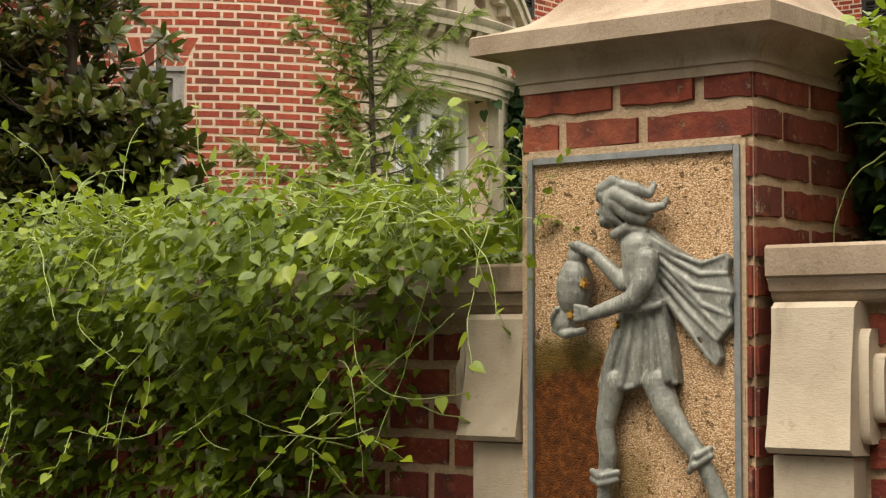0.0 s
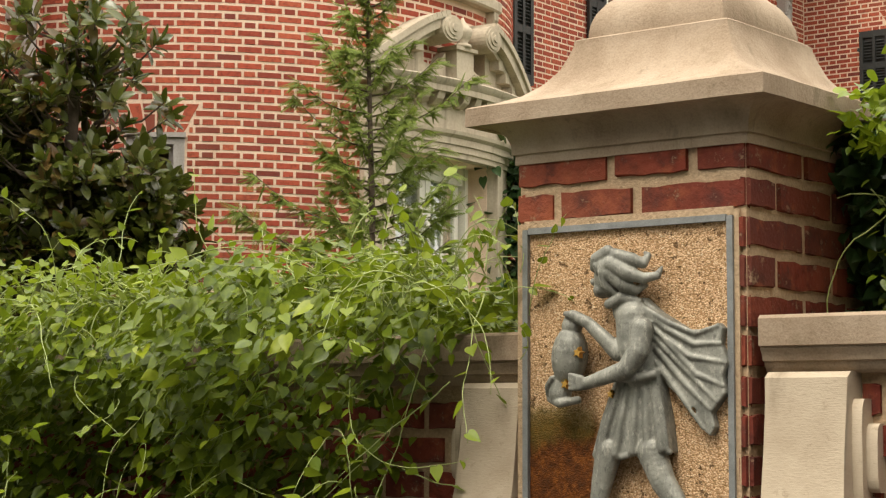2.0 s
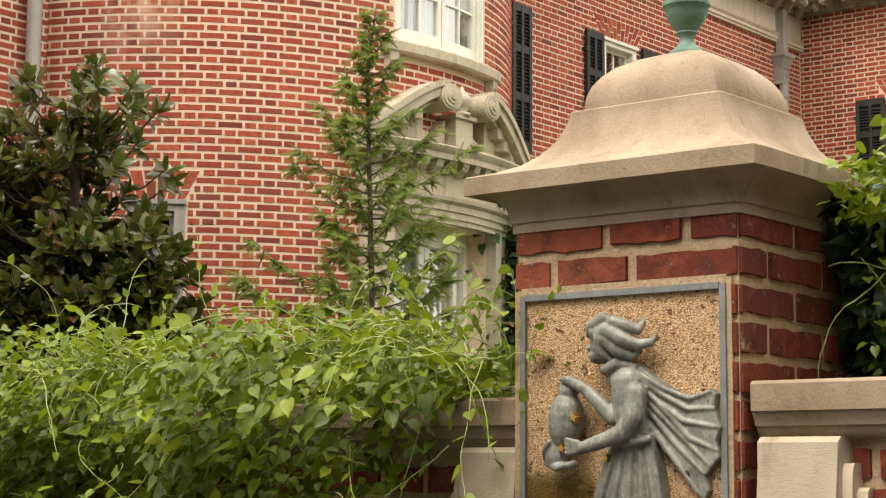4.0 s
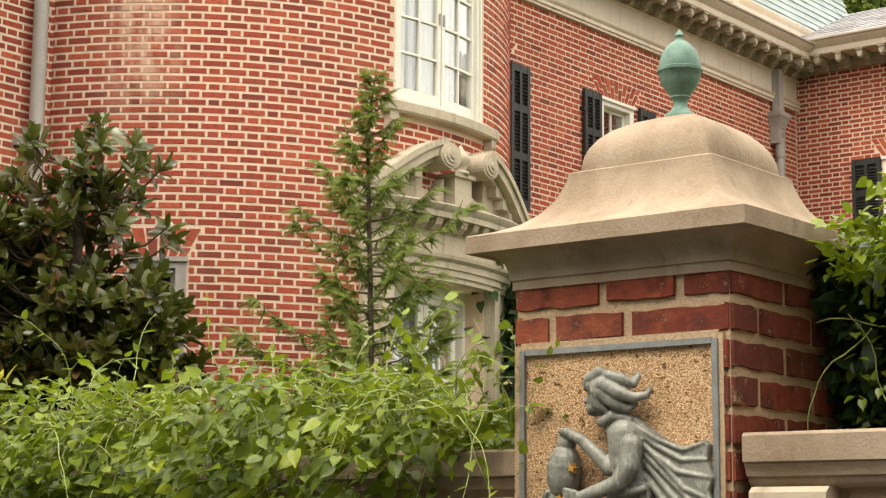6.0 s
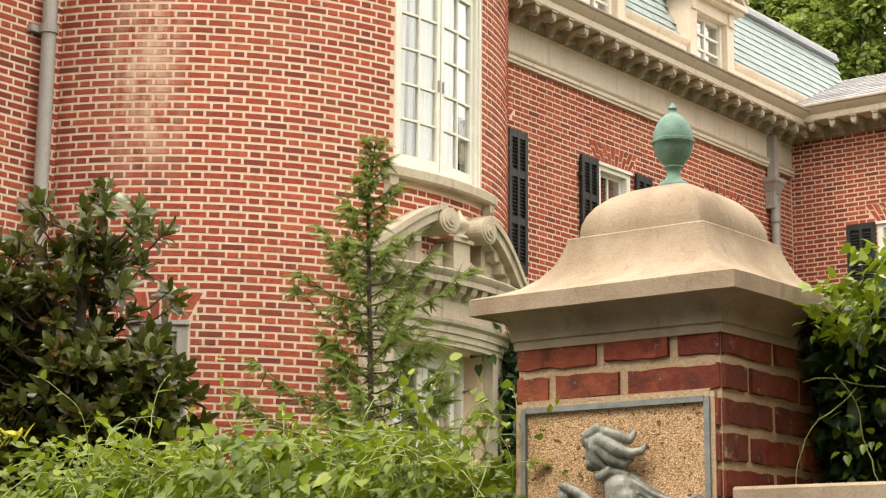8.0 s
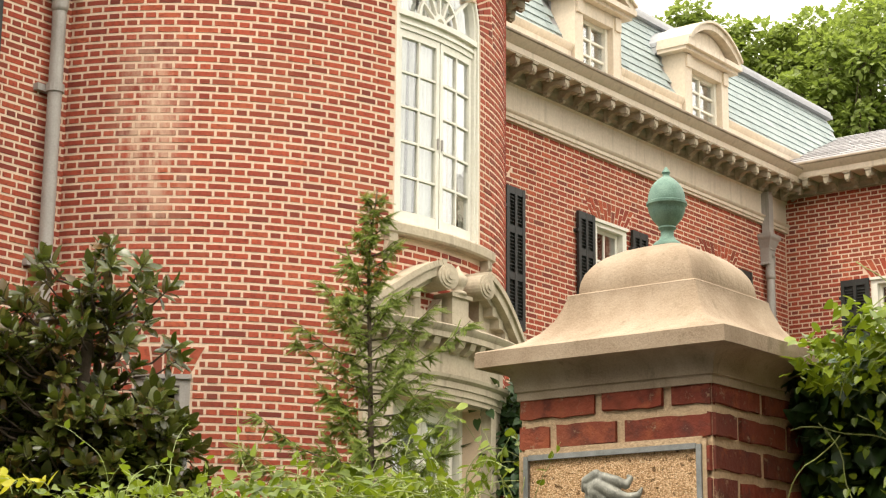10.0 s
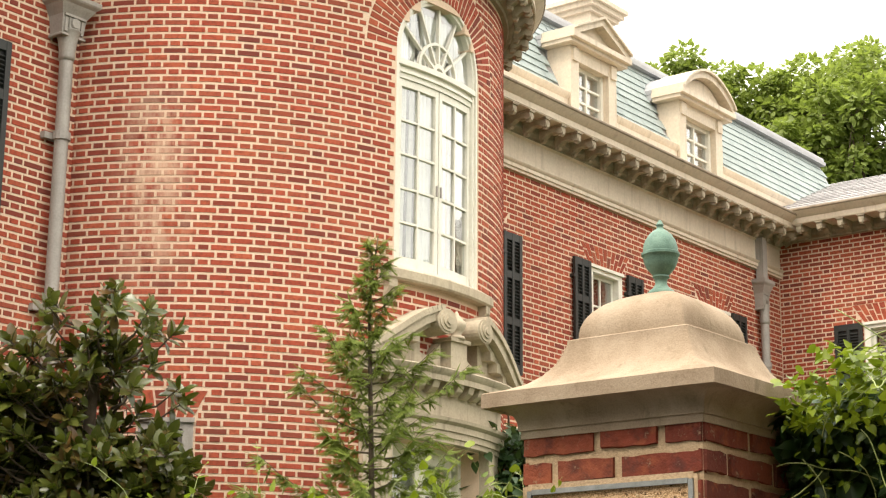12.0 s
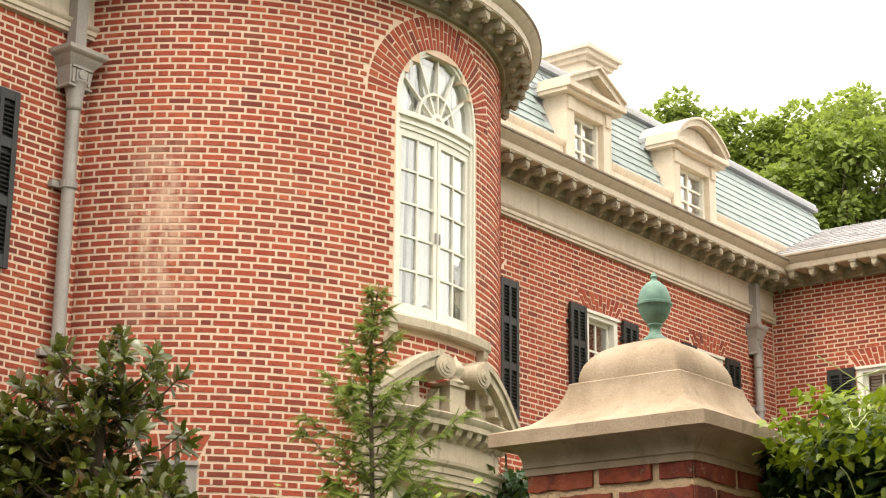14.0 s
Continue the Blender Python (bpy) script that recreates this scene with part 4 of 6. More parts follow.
def doorcase():
    """The curved limestone doorcase with a broken scroll pediment."""
    def bay(s, z, o):
        """The doorcase's own module on the curve of the bow."""
        return bow(0.88 * s, 1.6 + 0.862 * (z - 1.6), 0.85 * o)
    t = thing("doorcase", bow(0, 1.0, 0.1), "weathered limestone doorcase with broken scroll pediment round a white French door", "doorcase", kind="structure")
    P = 1.17
    for side in (-1, 1):
        j = Build()
        a, c = sorted((side * 0.80, side * (P - 0.04)))
        j.box(bay, a, c, 0.95, 4.27, -0.45, 0.10, 3)
        a, c = sorted((side * 0.80, side * 0.93))
        j.box(bay, a, c, 0.95, 4.252, 0.10, 0.125, 2)
        part("jamb", j, M_STONE, t)
    st = stations(-P, P, 0.08)
    e = Build()
    e.sweep(bay, [(-0.45, 4.25), (0.12, 4.25), (0.12, 4.30), (0.14, 4.305), (0.14, 4.37), (0.16, 4.375), (0.16, 4.44), (0.20, 4.47), (0.21, 4.505), (0.12, 4.515), (0.12, 4.76), (0.15, 4.80), (-0.05, 4.80)], st)
    creased(part("entablature", e, M_STONE, t), 30)
    n = 13
    for i in range(n):
        s = -P + 0.09 + (2 * P - 0.18) * i / (n - 1)
        m = Build()
        m.prism(lambda p, q, r: bay(s + r, q, p), [(0.12, 4.74), (0.18, 4.74), (0.25, 4.79), (0.28, 4.86), (0.12, 4.86)], 0.045, -0.045)
        part("dentil", m, M_STONE, t)
    c = Build()
    P2 = P + 0.10
    c.sweep(bay, [(0.0, 4.86), (0.30, 4.86), (0.30, 4.92), (0.33, 4.95), (0.345, 4.985), (0.33, 5.0), (-0.02, 5.03)], stations(-P2, P2, 0.08))
    creased(part("cornice_shelf", c, M_STONE, t), 30)
    for side in (-1, 1):
        # swan-neck moulding from the outer end up to the scroll
        path = []
        for i in range(19):
            k = i / 18
            path.append((side * (P2 - 0.03 - (P2 - 0.34) * k), 5.02 + 0.55 * (k ** 1.5 * (2.1 - 1.1 * k))))
        bars = Build()
        for (w0, h0, o1) in ((0.10, 0.0, 0.33), (0.06, 0.07, 0.36), (0.05, -0.08, 0.24)):
            for p, q in zip(path[:-1], path[1:]):
                d = Vector((q[0] - p[0], q[1] - p[1])).normalized()
                nx, nz = (-d.y, d.x) if side > 0 else (d.y, -d.x)
                if nz < 0:
                    nx, nz = -nx, -nz
                quad = [(p[0] + nx * (h0 - w0 / 2), p[1] + nz * (h0 - w0 / 2)), (q[0] + nx * (h0 - w0 / 2), q[1] + nz * (h0 - w0 / 2)), (q[0] + nx * (h0 + w0 / 2), q[1] + nz * (h0 + w0 / 2)), (p[0] + nx * (h0 + w0 / 2), p[1] + nz * (h0 + w0 / 2))]
                if side > 0:
                    quad.reverse()
                bars.prism(bay, quad, 0.0, o1)
        part("swan_neck", bars, M_STONE, t)
        for k in range(3, 14, 3):
            m = Build()
            s, z = path[k]
            m.prism(bay, [(s - 0.05, z - 0.20), (s + 0.05, z - 0.20), (s + 0.05, z - 0.08), (s - 0.05, z - 0.08)], 0.0, 0.25, 0.12)
            part("bracket", m, M_STONE, t)
        sc = Build()
        cs, cz = side * 0.30, 5.49
        for r, o in ((0.135, 0.36), (0.112, 0.375), (0.075, 0.39), (0.04, 0.405)):
            sc.prism(bay, circle_arc(cs, cz, r, 0, 345, 23), 0.0, o)
        part("scroll", sc, M_STONE, t)
        ty = Build()
        # tympanum in two slabs, left and right of the round hollow
        slab = [(side * 0.48, 5.02), (side * (P2 - 0.12), 5.02), (side * 0.80, 5.20), (side * 0.60, 5.38), (side * 0.48, 5.46)]
        if side < 0:
            slab.reverse()
        ty.prism(bay, slab, 0.0, 0.14)
        lowslab = [(side * 0.18, 5.02), (side * 0.48, 5.02), (side * 0.48, 5.16), (side * 0.37, 5.13), (side * 0.27, 5.18), (side * 0.18, 5.30)]
        if side < 0:
            lowslab.reverse()
        ty.prism(bay, lowslab, 0.0, 0.138)
        part("tympanum", ty, M_STONE, t)
    ped = Build()
    ped.box(bay, -0.17, 0.17, 5.02, 5.10, 0.0, 0.28, 2)
    ped.box(bay, -0.13, 0.13, 5.10, 5.32, 0.0, 0.24, 2)
    ped.box(bay, -0.16, 0.16, 5.32, 5.36, 0.0, 0.27, 2)
    part("pedestal", ped, M_STONE, t)
    at = bow(0, 0, 0.17)
    urn = Build()
    urn.lathe((at.x, at.y), [(0.86 * r, at.z + 1.6 + 0.862 * (z - 1.6)) for r, z in ((0.10, 5.36), (0.09, 5.39), (0.05, 5.41), (0.075, 5.45), (0.105, 5.51), (0.10, 5.55), (0.06, 5.59), (0.03, 5.63), (0.012, 5.67))], 16)
    part("urn", urn, M_STONE, t, smooth=True)
    # French door
    d = Build()
    o = -0.28
    for side in (-1, 1):
        a, c = sorted((side * 0.80, side * 0.72))
        d.box(bay, a, c, 1.05, 4.25, o - 0.1, o + 0.06)
        for x in (0.05, 0.62):
            a, c = sorted((side * (x - 0.045), side * (x + 0.045)))
            d.box(bay, a, c, 1.05, 4.1, o - 0.05, o)
        a, c = sorted((side * 0.32, side * 0.345))
        d.box(bay, a, c, 1.2, 4.06, o - 0.04, o - 0.01)
    d.box(bay, -0.72, 0.72, 4.06, 4.25, o - 0.1, o + 0.03, 4)
    for z in (1.3, 1.8, 2.3, 2.8, 3.3, 3.75):
        d.box(bay, -0.62, 0.62, z - 0.015, z + 0.015, o - 0.04, o - 0.012, 4)
    door = part("door", d, M_WHITE, t, "white French door")
    for side in (-1, 1):
        a, c = sorted((side * 0.095, side * 0.575))
        pane(door, bay, a, c, 1.3, 4.06, o - 0.02, 2)
    room(bay, -0.45, 0.45, 1.5, 3.6, 1.4, -0.75)
    cu = Build()
    n = 50
    verts = [bay(-0.68 + 1.36 * i / n, z, -0.42 + 0.02 * math.sin(i * 1.2)) for z in (4.2, 1.4) for i in range(n + 1)]
    cu.add(verts, [(n + 1 + i, n + 2 + i, i + 1, i) for i in range(n)])
    tagged(part("curtain", cu, M_CURTAIN, None, smooth=True), "pale curtain behind the French door", "curtain")


doorcase()


def downpipe(mp, s, z0, hop0, hop1, top, size, label):
    t = thing("downpipe", mp(s, z0, 0.11), label, "downpipe")
    b = Build()
    b.tube([mp(s, z0, 0.11), mp(s, hop0 + 0.04, 0.11)], 0.062, 14)
    creased(part("pipe", b, M_PIPE, t), 30)
    h = hop1 - hop0
    f = Build()
    f.lathe(tuple(mp(s, 0, 0.11))[:2], [(0.066, hop0 - 0.28), (0.075, hop0 - 0.24), (0.072, hop0 - 0.20), (0.088 * size + 0.01, hop0 - 0.08), (0.12 * size, hop0 - 0.01), (0.13 * size, hop0)], 14)
    part("funnel", f, M_PIPE, t, smooth=True)
    k = Build()
    levels = [(0.12, 0.0), (0.15, 0.02), (0.15, 0.06), (0.13, 0.10), (0.15, 0.55), (0.20, 0.75), (0.21, 0.80), (0.24, 0.86), (0.25, 0.90), (0.25, 1.0), (0.22, 1.0)]
    rings = [[mp(s - r, z, 0.0), mp(s + r, z, 0.0), mp(s + r, z, 0.05 + r), mp(s - r, z, 0.05 + r)] for r, z in ((size * r, hop0 + a * h) for r, a in levels)]
    k.add([p for ring in rings for p in ring], [(4 * i + j, 4 * i + (j + 1) % 4, 4 * i + 4 + (j + 1) % 4, 4 * i + 4 + j) for i in range(len(rings) - 1) for j in range(4)] + [(4 * len(rings) - 4, 4 * len(rings) - 3, 4 * len(rings) - 2, 4 * len(rings) - 1)])
    hopper = part("hopper", k, M_PIPE, t, "ornamented lead rainwater hopper")
    orn = Build()
    orn.prism(mp, circle_arc(s, hop0 + 0.36 * h, 0.07 * size, 0, 340, 12), 0.17 * size, 0.05 + 0.18 * size, 0.3)
    orn.box(mp, s - 0.13 * size, s + 0.13 * size, hop0 + 0.50 * h, hop0 + 0.56 * h, 0.13 * size, 0.06 + 0.16 * size)
    for x in (-0.10, -0.05, 0.05, 0.10):
        orn.box(mp, s + (x - 0.016) * size, s + (x + 0.016) * size, hop0 + 0.12 * h, hop0 + 0.48 * h, 0.13 * size, 0.06 + 0.145 * size)
    part("rosette", orn, M_PIPE, hopper)
    u = Build()
    u.box(mp, s - 0.065, s + 0.065, hop1 - 0.05, top, 0.03, 0.15)
    part("leader", u, M_PIPE, t)
    z = z0 + 0.8
    while z < hop0 - 0.4:
        c = Build()
        c.box(mp, s - 0.15, s + 0.10, z - 0.03, z + 0.03, 0.0, 0.06)
        c.tube([mp(s, z - 0.035, 0.11), mp(s, z + 0.035, 0.11)], 0.08, 14)
        part("clip", c, M_PIPE, t)
        z += 1.55


downpipe(front, -3.07, 0.95, 7.31, 7.68, 8.5, 0.92, "grey lead downpipe with hopper in the angle of the bow")
downpipe(front, 10.12, 0.95, 7.21, 7.66, 8.3, 0.66, "grey lead downpipe with hopper in the corner of the wing")


# roofs, parapet and dormers
def slate_rows(b, lo, hi, rows, cols, rng, skip=None):
    """Overlapping slates on the slope between two edges: lo(k), hi(k) give points for k in 0..1."""
    for r in range(rows):
        for c in range(cols):
            k0, k1 = (c + 0.5 * (r % 2)) / cols, (c + 1 + 0.5 * (r % 2)) / cols
            if k1 > 1.001 or (skip and skip((k0 + k1) / 2, r / rows)):
                continue
            g = 0.015 / cols
            p = [lo(k0 + g).lerp(hi(k0 + g), r / rows), lo(k1 - g).lerp(hi(k1 - g), r / rows), lo(k1 - g).lerp(hi(k1 - g), (r + 1.15) / rows), lo(k0 + g).lerp(hi(k0 + g), (r + 1.15) / rows)]
            nrm = (p[1] - p[0]).cross(p[3] - p[0]).normalized()
            up = 0.018 + rng.random() * 0.008
            q = [p[0] + nrm * up, p[1] + nrm * up, p[2] + nrm * 0.004, p[3] + nrm * 0.004]
            b.add(q + [p[0], p[1]], [(0, 1, 2, 3), (4, 5, 1, 0)])


def roofs():
    rng = random.Random(11)
    E = FRONT_EAVE - 0.05
    for k, (a, c) in enumerate(((2.0, 5.13), (6.26, 7.86), (9.12, CORNER + 0.6))):
        par = Build()
        par.sweep(front, [(-0.3, E), (0.02, E), (0.02, E + 0.46), (0.05, E + 0.50), (0.06, E + 0.55), (0.02, E + 0.58), (-0.3, E + 0.60)], [a, (a + c) / 2, c])
        tagged(creased(part("parapet", par, M_CREAM), 30), "cream parapet band below the slates", "parapet", kind="structure")
    z0, z1 = E + 0.55, E + 1.85
    base = Build()
    END = CORNER + 2.9
    for a, c in ((1.5, 5.19), (6.20, 7.92), (9.06, END)):
        base.add([front(a, z0, -0.06), front(c, z0, -0.06), front(c, z1, -0.65), front(a, z1, -0.65)], [(0, 1, 2, 3)])
    base.add([front(END, z0, -0.06), front(END, z0 - 0.8, -6), front(END, z1 + 0.3, -6), front(END, z1, -0.65)], [(0, 1, 2, 3)])
    base.add([front(1.5, z1, -0.65), front(END, z1, -0.65), front(END, z1 + 0.3, -6), front(1.5, z1 + 0.3, -6)], [(0, 1, 2, 3)])
    roof = tagged(part("roof_front", base, M_LEADWORK), "steep blue-green slate roof above the parapet", "roof", kind="structure")
    sl = Build()
    slate_rows(sl, lambda k: front(1.5 + (END - 1.5) * k, z0, -0.05), lambda k: front(1.5 + (END - 1.5) * k, z1, -0.64), 10, 46, rng, lambda k, r: 5.04 < 1.5 + (END - 1.5) * k < 6.35 and r < 0.55 or 7.76 < 1.5 + (END - 1.5) * k < 9.22 and r < 0.55)
    part("slates", sl, M_SLATE, roof, "blue-green slates", kind="stuff")
    rg = Build()
    rg.tube([front(1.5, z1 + 0.05, -0.62), front(END, z1 + 0.05, -0.62)], 0.075, 8)
    rg.box(front, 1.5, END, z1 - 0.04, z1 + 0.02, -0.66, -0.52)
    part("ridge_roll", rg, M_LEADWORK, roof, "grey lead roll")
    w = Build()
    e = 8.73
    far = [wing(-0.4, e, 0.45), wing(7, e, 0.45), wing(7, e + 1.45, -3.2), wing(-3.0, e + 1.45, -3.2)]
    w.add(far + [wing(7, e, -7), wing(-3.0, e, -7)], [(0, 1, 2, 3), (3, 2, 4, 5)])
    wr = tagged(part("roof_wing", w, M_LEADWORK), "low grey slate roof of the wing", "roof", kind="structure")
    ws = Build()
    slate_rows(ws, lambda k: wing(-0.4 + 7.4 * k, e + 0.02, 0.42), lambda k: wing(-3.0 + 10 * k, e + 1.46, -3.2), 12, 26, rng)
    part("slates", ws, M_SLATE_GREY, wr, "weathered grey slates", kind="stuff")
    v = Build()
    v.tube([wing(-0.45, e + 0.08, 0.3), wing(-3.0, e + 1.5, -3.2)], 0.07, 6)
    part("valley_lead", v, M_LEADWORK, wr)


roofs()


def dormer(s0, s1, eave, top, curved, label):
    E = FRONT_EAVE
    t = thing("dormer", front((s0 + s1) / 2, E, 0), label, "dormer", "roof dormers")
    mid = (s0 + s1) / 2
    o = 0.06
    body = Build()
    ws0, ws1, wz0, wz1 = s0 + 0.19, s1 - 0.19, E + 0.06, eave - 0.18
    for a, c in ((s0, ws0), (ws1, s1)):
        body.box(front, a, c, E - 0.05, eave, -0.30, o)
        body.box(front, a + 0.02, c - 0.02, E - 0.02, E + 0.1, o, o + 0.03)
        body.box(front, a + 0.03, c - 0.03, eave - 0.2, eave - 0.02, o, o + 0.03)
    body.box(front, ws0, ws1, wz1, eave, -0.30, o - 0.003)
    body.box(front, ws0, ws1, E - 0.05, wz0, -0.30, o - 0.003)
    part("front_panel", body, M_CREAM, t)
    for a, c in ((s0 + 0.01, s0 + 0.05), (s1 - 0.05, s1 - 0.01)):
        ch = Build()
        ch.box(front, a, c, E, eave + 0.02, -1.4, -0.30)
        part("cheek", ch, M_LEADWORK, t, "grey lead cheek")
    ped = Build()
    lo, hi = s0 - 0.13, s1 + 0.13
    if curved:
        arc = [(lo + (hi - lo) * i / 16, eave + 0.12 + (top - eave - 0.12) * math.sin(math.pi * i / 16) ** 0.8) for i in range(17)]
    else:
        arc = [(lo, eave + 0.12), (mid, top), (hi, eave + 0.12)]
    ped.box(front, lo, hi, eave, eave + 0.05, -0.3, o + 0.10)
    ped.box(front, lo - 0.02, hi + 0.02, eave + 0.05, eave + 0.12, -0.3, o + 0.16)
    ped.prism(front, [(lo + 0.1, eave + 0.12), (hi - 0.1, eave + 0.12)] + [(s + (mid - s) * 0.12, z - 0.06) for s, z in reversed(arc[1:-1])], -0.3, o + 0.02)
    part("pediment", ped, M_CREAM, t)
    ped = Build()
    for p, q in zip(arc[:-1], arc[1:]):
        ped.prism(front, [(p[0], p[1] - 0.05), (q[0], q[1] - 0.05), (q[0], q[1] + 0.04), (p[0], p[1] + 0.04)], -0.3, o + 0.15)
        ped.prism(front, [(p[0], p[1] + 0.04), (q[0], q[1] + 0.04), (q[0], q[1] + 0.075), (p[0], p[1] + 0.075)], -0.3, o + 0.19)
    part("raking_moulding", ped, M_CREAM, t)
    rf = Build()
    for p, q in zip(arc[:-1], arc[1:]):
        rf.prism(front, [(p[0], p[1]), (q[0], q[1]), (q[0], q[1] + 0.06), (p[0], p[1] + 0.06)], -1.6, -0.305)
    rf.box(front, lo, hi, eave + 0.02, eave + 0.11, -1.3, -0.31)
    part("dormer_roof", rf, M_LEADWORK, t, "grey lead roof")
    wn = Build()
    wn.box(front, ws0, ws0 + 0.05, wz0, wz1, -0.13, -0.03)
    wn.box(front, ws1 - 0.05, ws1, wz0, wz1, -0.13, -0.03)
    wn.box(front, mid - 0.015, mid + 0.015, wz0, wz1, -0.12, -0.06)
    for i in range(5):
        z = wz0 + (wz1 - wz0 - 0.05) * i / 4
        wn.box(front, ws0 + 0.05, ws1 - 0.05, z, z + (0.05 if i in (0, 4) else 0.028), -0.118, -0.062)
    wf = part("window_frame", wn, M_WHITE, t)
    pane(wf, front, ws0 + 0.05, ws1 - 0.05, wz0, wz1, -0.09)
    # A dark sheet stands in for the shaded space behind the dormer glass.
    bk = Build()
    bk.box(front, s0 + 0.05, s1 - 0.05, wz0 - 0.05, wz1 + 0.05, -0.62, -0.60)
    part("shade_backing", bk, M_ROOM, t)


dormer(5.15, 6.24, 9.82, 10.26, False, "cream dormer window with triangular pediment on the slate roof")
dormer(7.88, 9.10, 9.84, 10.33, True, "cream dormer window with curved pediment on the slate roof")


def chimney():
    t = thing("chimney", front(8.5, 10.2, -2.0), "broad pale stone chimney stack with moulded top", "chimney")
    b = Build()
    b.box(front, 8.2, 8.85, 10.2, 11.66, -2.6, -1.6)
    part("chimney_shaft", b, M_CREAM, t)
    c = Build()
    for z, h, e in ((11.42, 0.05, 0.04), (11.66, 0.07, 0.06), (11.73, 0.08, 0.12), (11.81, 0.07, 0.17)):
        c.box(front, 8.2 - e, 8.85 + e, z, z + h, -2.6 - e, -1.6 + e)
    part("chimney_cap", c, M_CREAM, t)


chimney()


# ---- the pier ----
PIER_TOP = 2.08
PLQ = (-0.449, -0.033, 1.02, 1.930)          # the panel: s0, s1, z0, z1
PIER_FRAME = Matrix.Translation(PK) @ Matrix((-PU, PV, UP)).transposed().to_4x4()


def local(s, z, o):
    return Vector((s, -o, z))


def pier():
    t = thing("gate_pier", PK + 0.2375 * PU + 0.2375 * PV, "square red brick garden pier with a weathered stone cap", "pier")
    core = Build()
    g = 0.0015
    core.box(pier_front, -PIER + g, -g, 0, PIER_TOP, -PIER + g, -g)
    part("core", core, M_PIER_MORTAR, t, "sandy mortar")
    smear = Build()
    smear.box(pier_front, PLQ[0] - 0.026, PLQ[0] - 0.010, 1.0, PLQ[3] + 0.02, -0.01, 0.007)
    smear.box(pier_front, PLQ[1] + 0.010, PLQ[1] + 0.021, 1.0, PLQ[3] + 0.02, -0.01, 0.007)
    smear.box(pier_front, PLQ[0] - 0.011, PLQ[1] + 0.011, PLQ[3] + 0.010, PLQ[3] + 0.025, -0.01, 0.007)
    part("pointing", smear, M_PIER_MORTAR, t)
    rng = random.Random(5)
    zb = PIER_TOP - 31 * COURSE
    front_rows = ([0.203, 0.168, 0.104], [0.087, 0.170, 0.218])
    side_rows = ([0.205, 0.165, 0.105], [0.100, 0.215, 0.160])
    for i in range(31):
        za, ze = zb + i * COURSE + 0.007, zb + (i + 1) * COURSE - 0.007
        if za < 0.0:
            continue
        for mp, start, widths in ((pier_front, -PIER, front_rows[i % 2]), (pier_side, 0.0, side_rows[i % 2]), (pier_left, 0.0, side_rows[i % 2])):
            if mp is pier_front and 1.0 < ze < PLQ[3] + 0.05:
                continue
            x = start
            for k, wd in enumerate(widths):
                lo = x + (0.008 if k else 0.0)
                hi = x + wd - (0.008 if k < 2 else 0.0)
                b = Build()
                rough_brick(b, mp, lo, hi, za + rng.uniform(-0.002, 0.002), ze + rng.uniform(-0.002, 0.002), rng)
                part("brick", b, M_PIER_BRICK, t)
                x += wd
    for mp, lo, hi in ((pier_front, PLQ[1] + 0.014, -0.001), (pier_front, -PIER, PLQ[0] - 0.017)):
        z = zb
        while z < PLQ[3] - 0.05:
            if z > 1.0:
                b = Build()
                rough_brick(b, mp, lo, hi, z + 0.006, z + COURSE - 0.007, rng)
                part("brick", b, M_PIER_BRICK, t)
            z += COURSE
    cap = Build()
    prof = [(0.246, 2.062, 60), (0.246, 2.080, 60), (0.251, 2.081, 60), (0.251, 2.090, 60), (0.2525, 2.101, 60), (0.258, 2.114, 60), (0.268, 2.124, 60), (0.281, 2.131, 60), (0.296, 2.1345, 60), (0.299, 2.1345, 60), (0.300, 2.1325, 60), (0.314, 2.1325, 60), (0.314, 2.166, 60), (0.309, 2.169, 60), (0.272, 2.179, 60), (0.237, 2.194, 56), (0.210, 2.215, 56), (0.188, 2.242, 52), (0.174, 2.272, 52), (0.167, 2.292, 52), (0.166, 2.301, 52), (0.163, 2.3035, 44), (0.147, 2.305, 40), (0.1465, 2.318, 38), (0.144, 2.335, 34), (0.137, 2.354, 30), (0.124, 2.374, 24), (0.104, 2.393, 18), (0.076, 2.409, 12), (0.044, 2.420, 7), (0.014, 2.4245, 2.5)]
    seg = 12
    centre = PK + 0.2375 * PU + 0.2375 * PV
    n = 4 * seg
    verts = []
    for h, z, ex in prof:
        for k in range(n):
            side, q = divmod(k, seg)
            a = radians(-45 + 90 * side + 90 * q / seg)
            ca, sa = math.cos(a), math.sin(a)
            r = h / (abs(ca) ** ex + abs(sa) ** ex) ** (1 / ex)
            wob = 1 + 0.006 * noise.noise(Vector((8 * ca + 3, 8 * sa, 14 * z)))
            verts.append(centre + r * wob * (ca * -PU + sa * PV) + z * UP)
    faces = []
    for i in range(len(prof) - 1):
        for k in range(n):
            a, b2 = i * n + k, i * n + (k + 1) % n
            faces.append((a, b2, b2 + n, a + n))
    faces += [tuple(range(n - 1, -1, -1)), tuple(len(verts) - n + k for k in range(n))]
    cap.add(verts, faces)
    creased(part("cap", cap, M_CAP, t, "weathered limestone cap with a domed top"), 34)


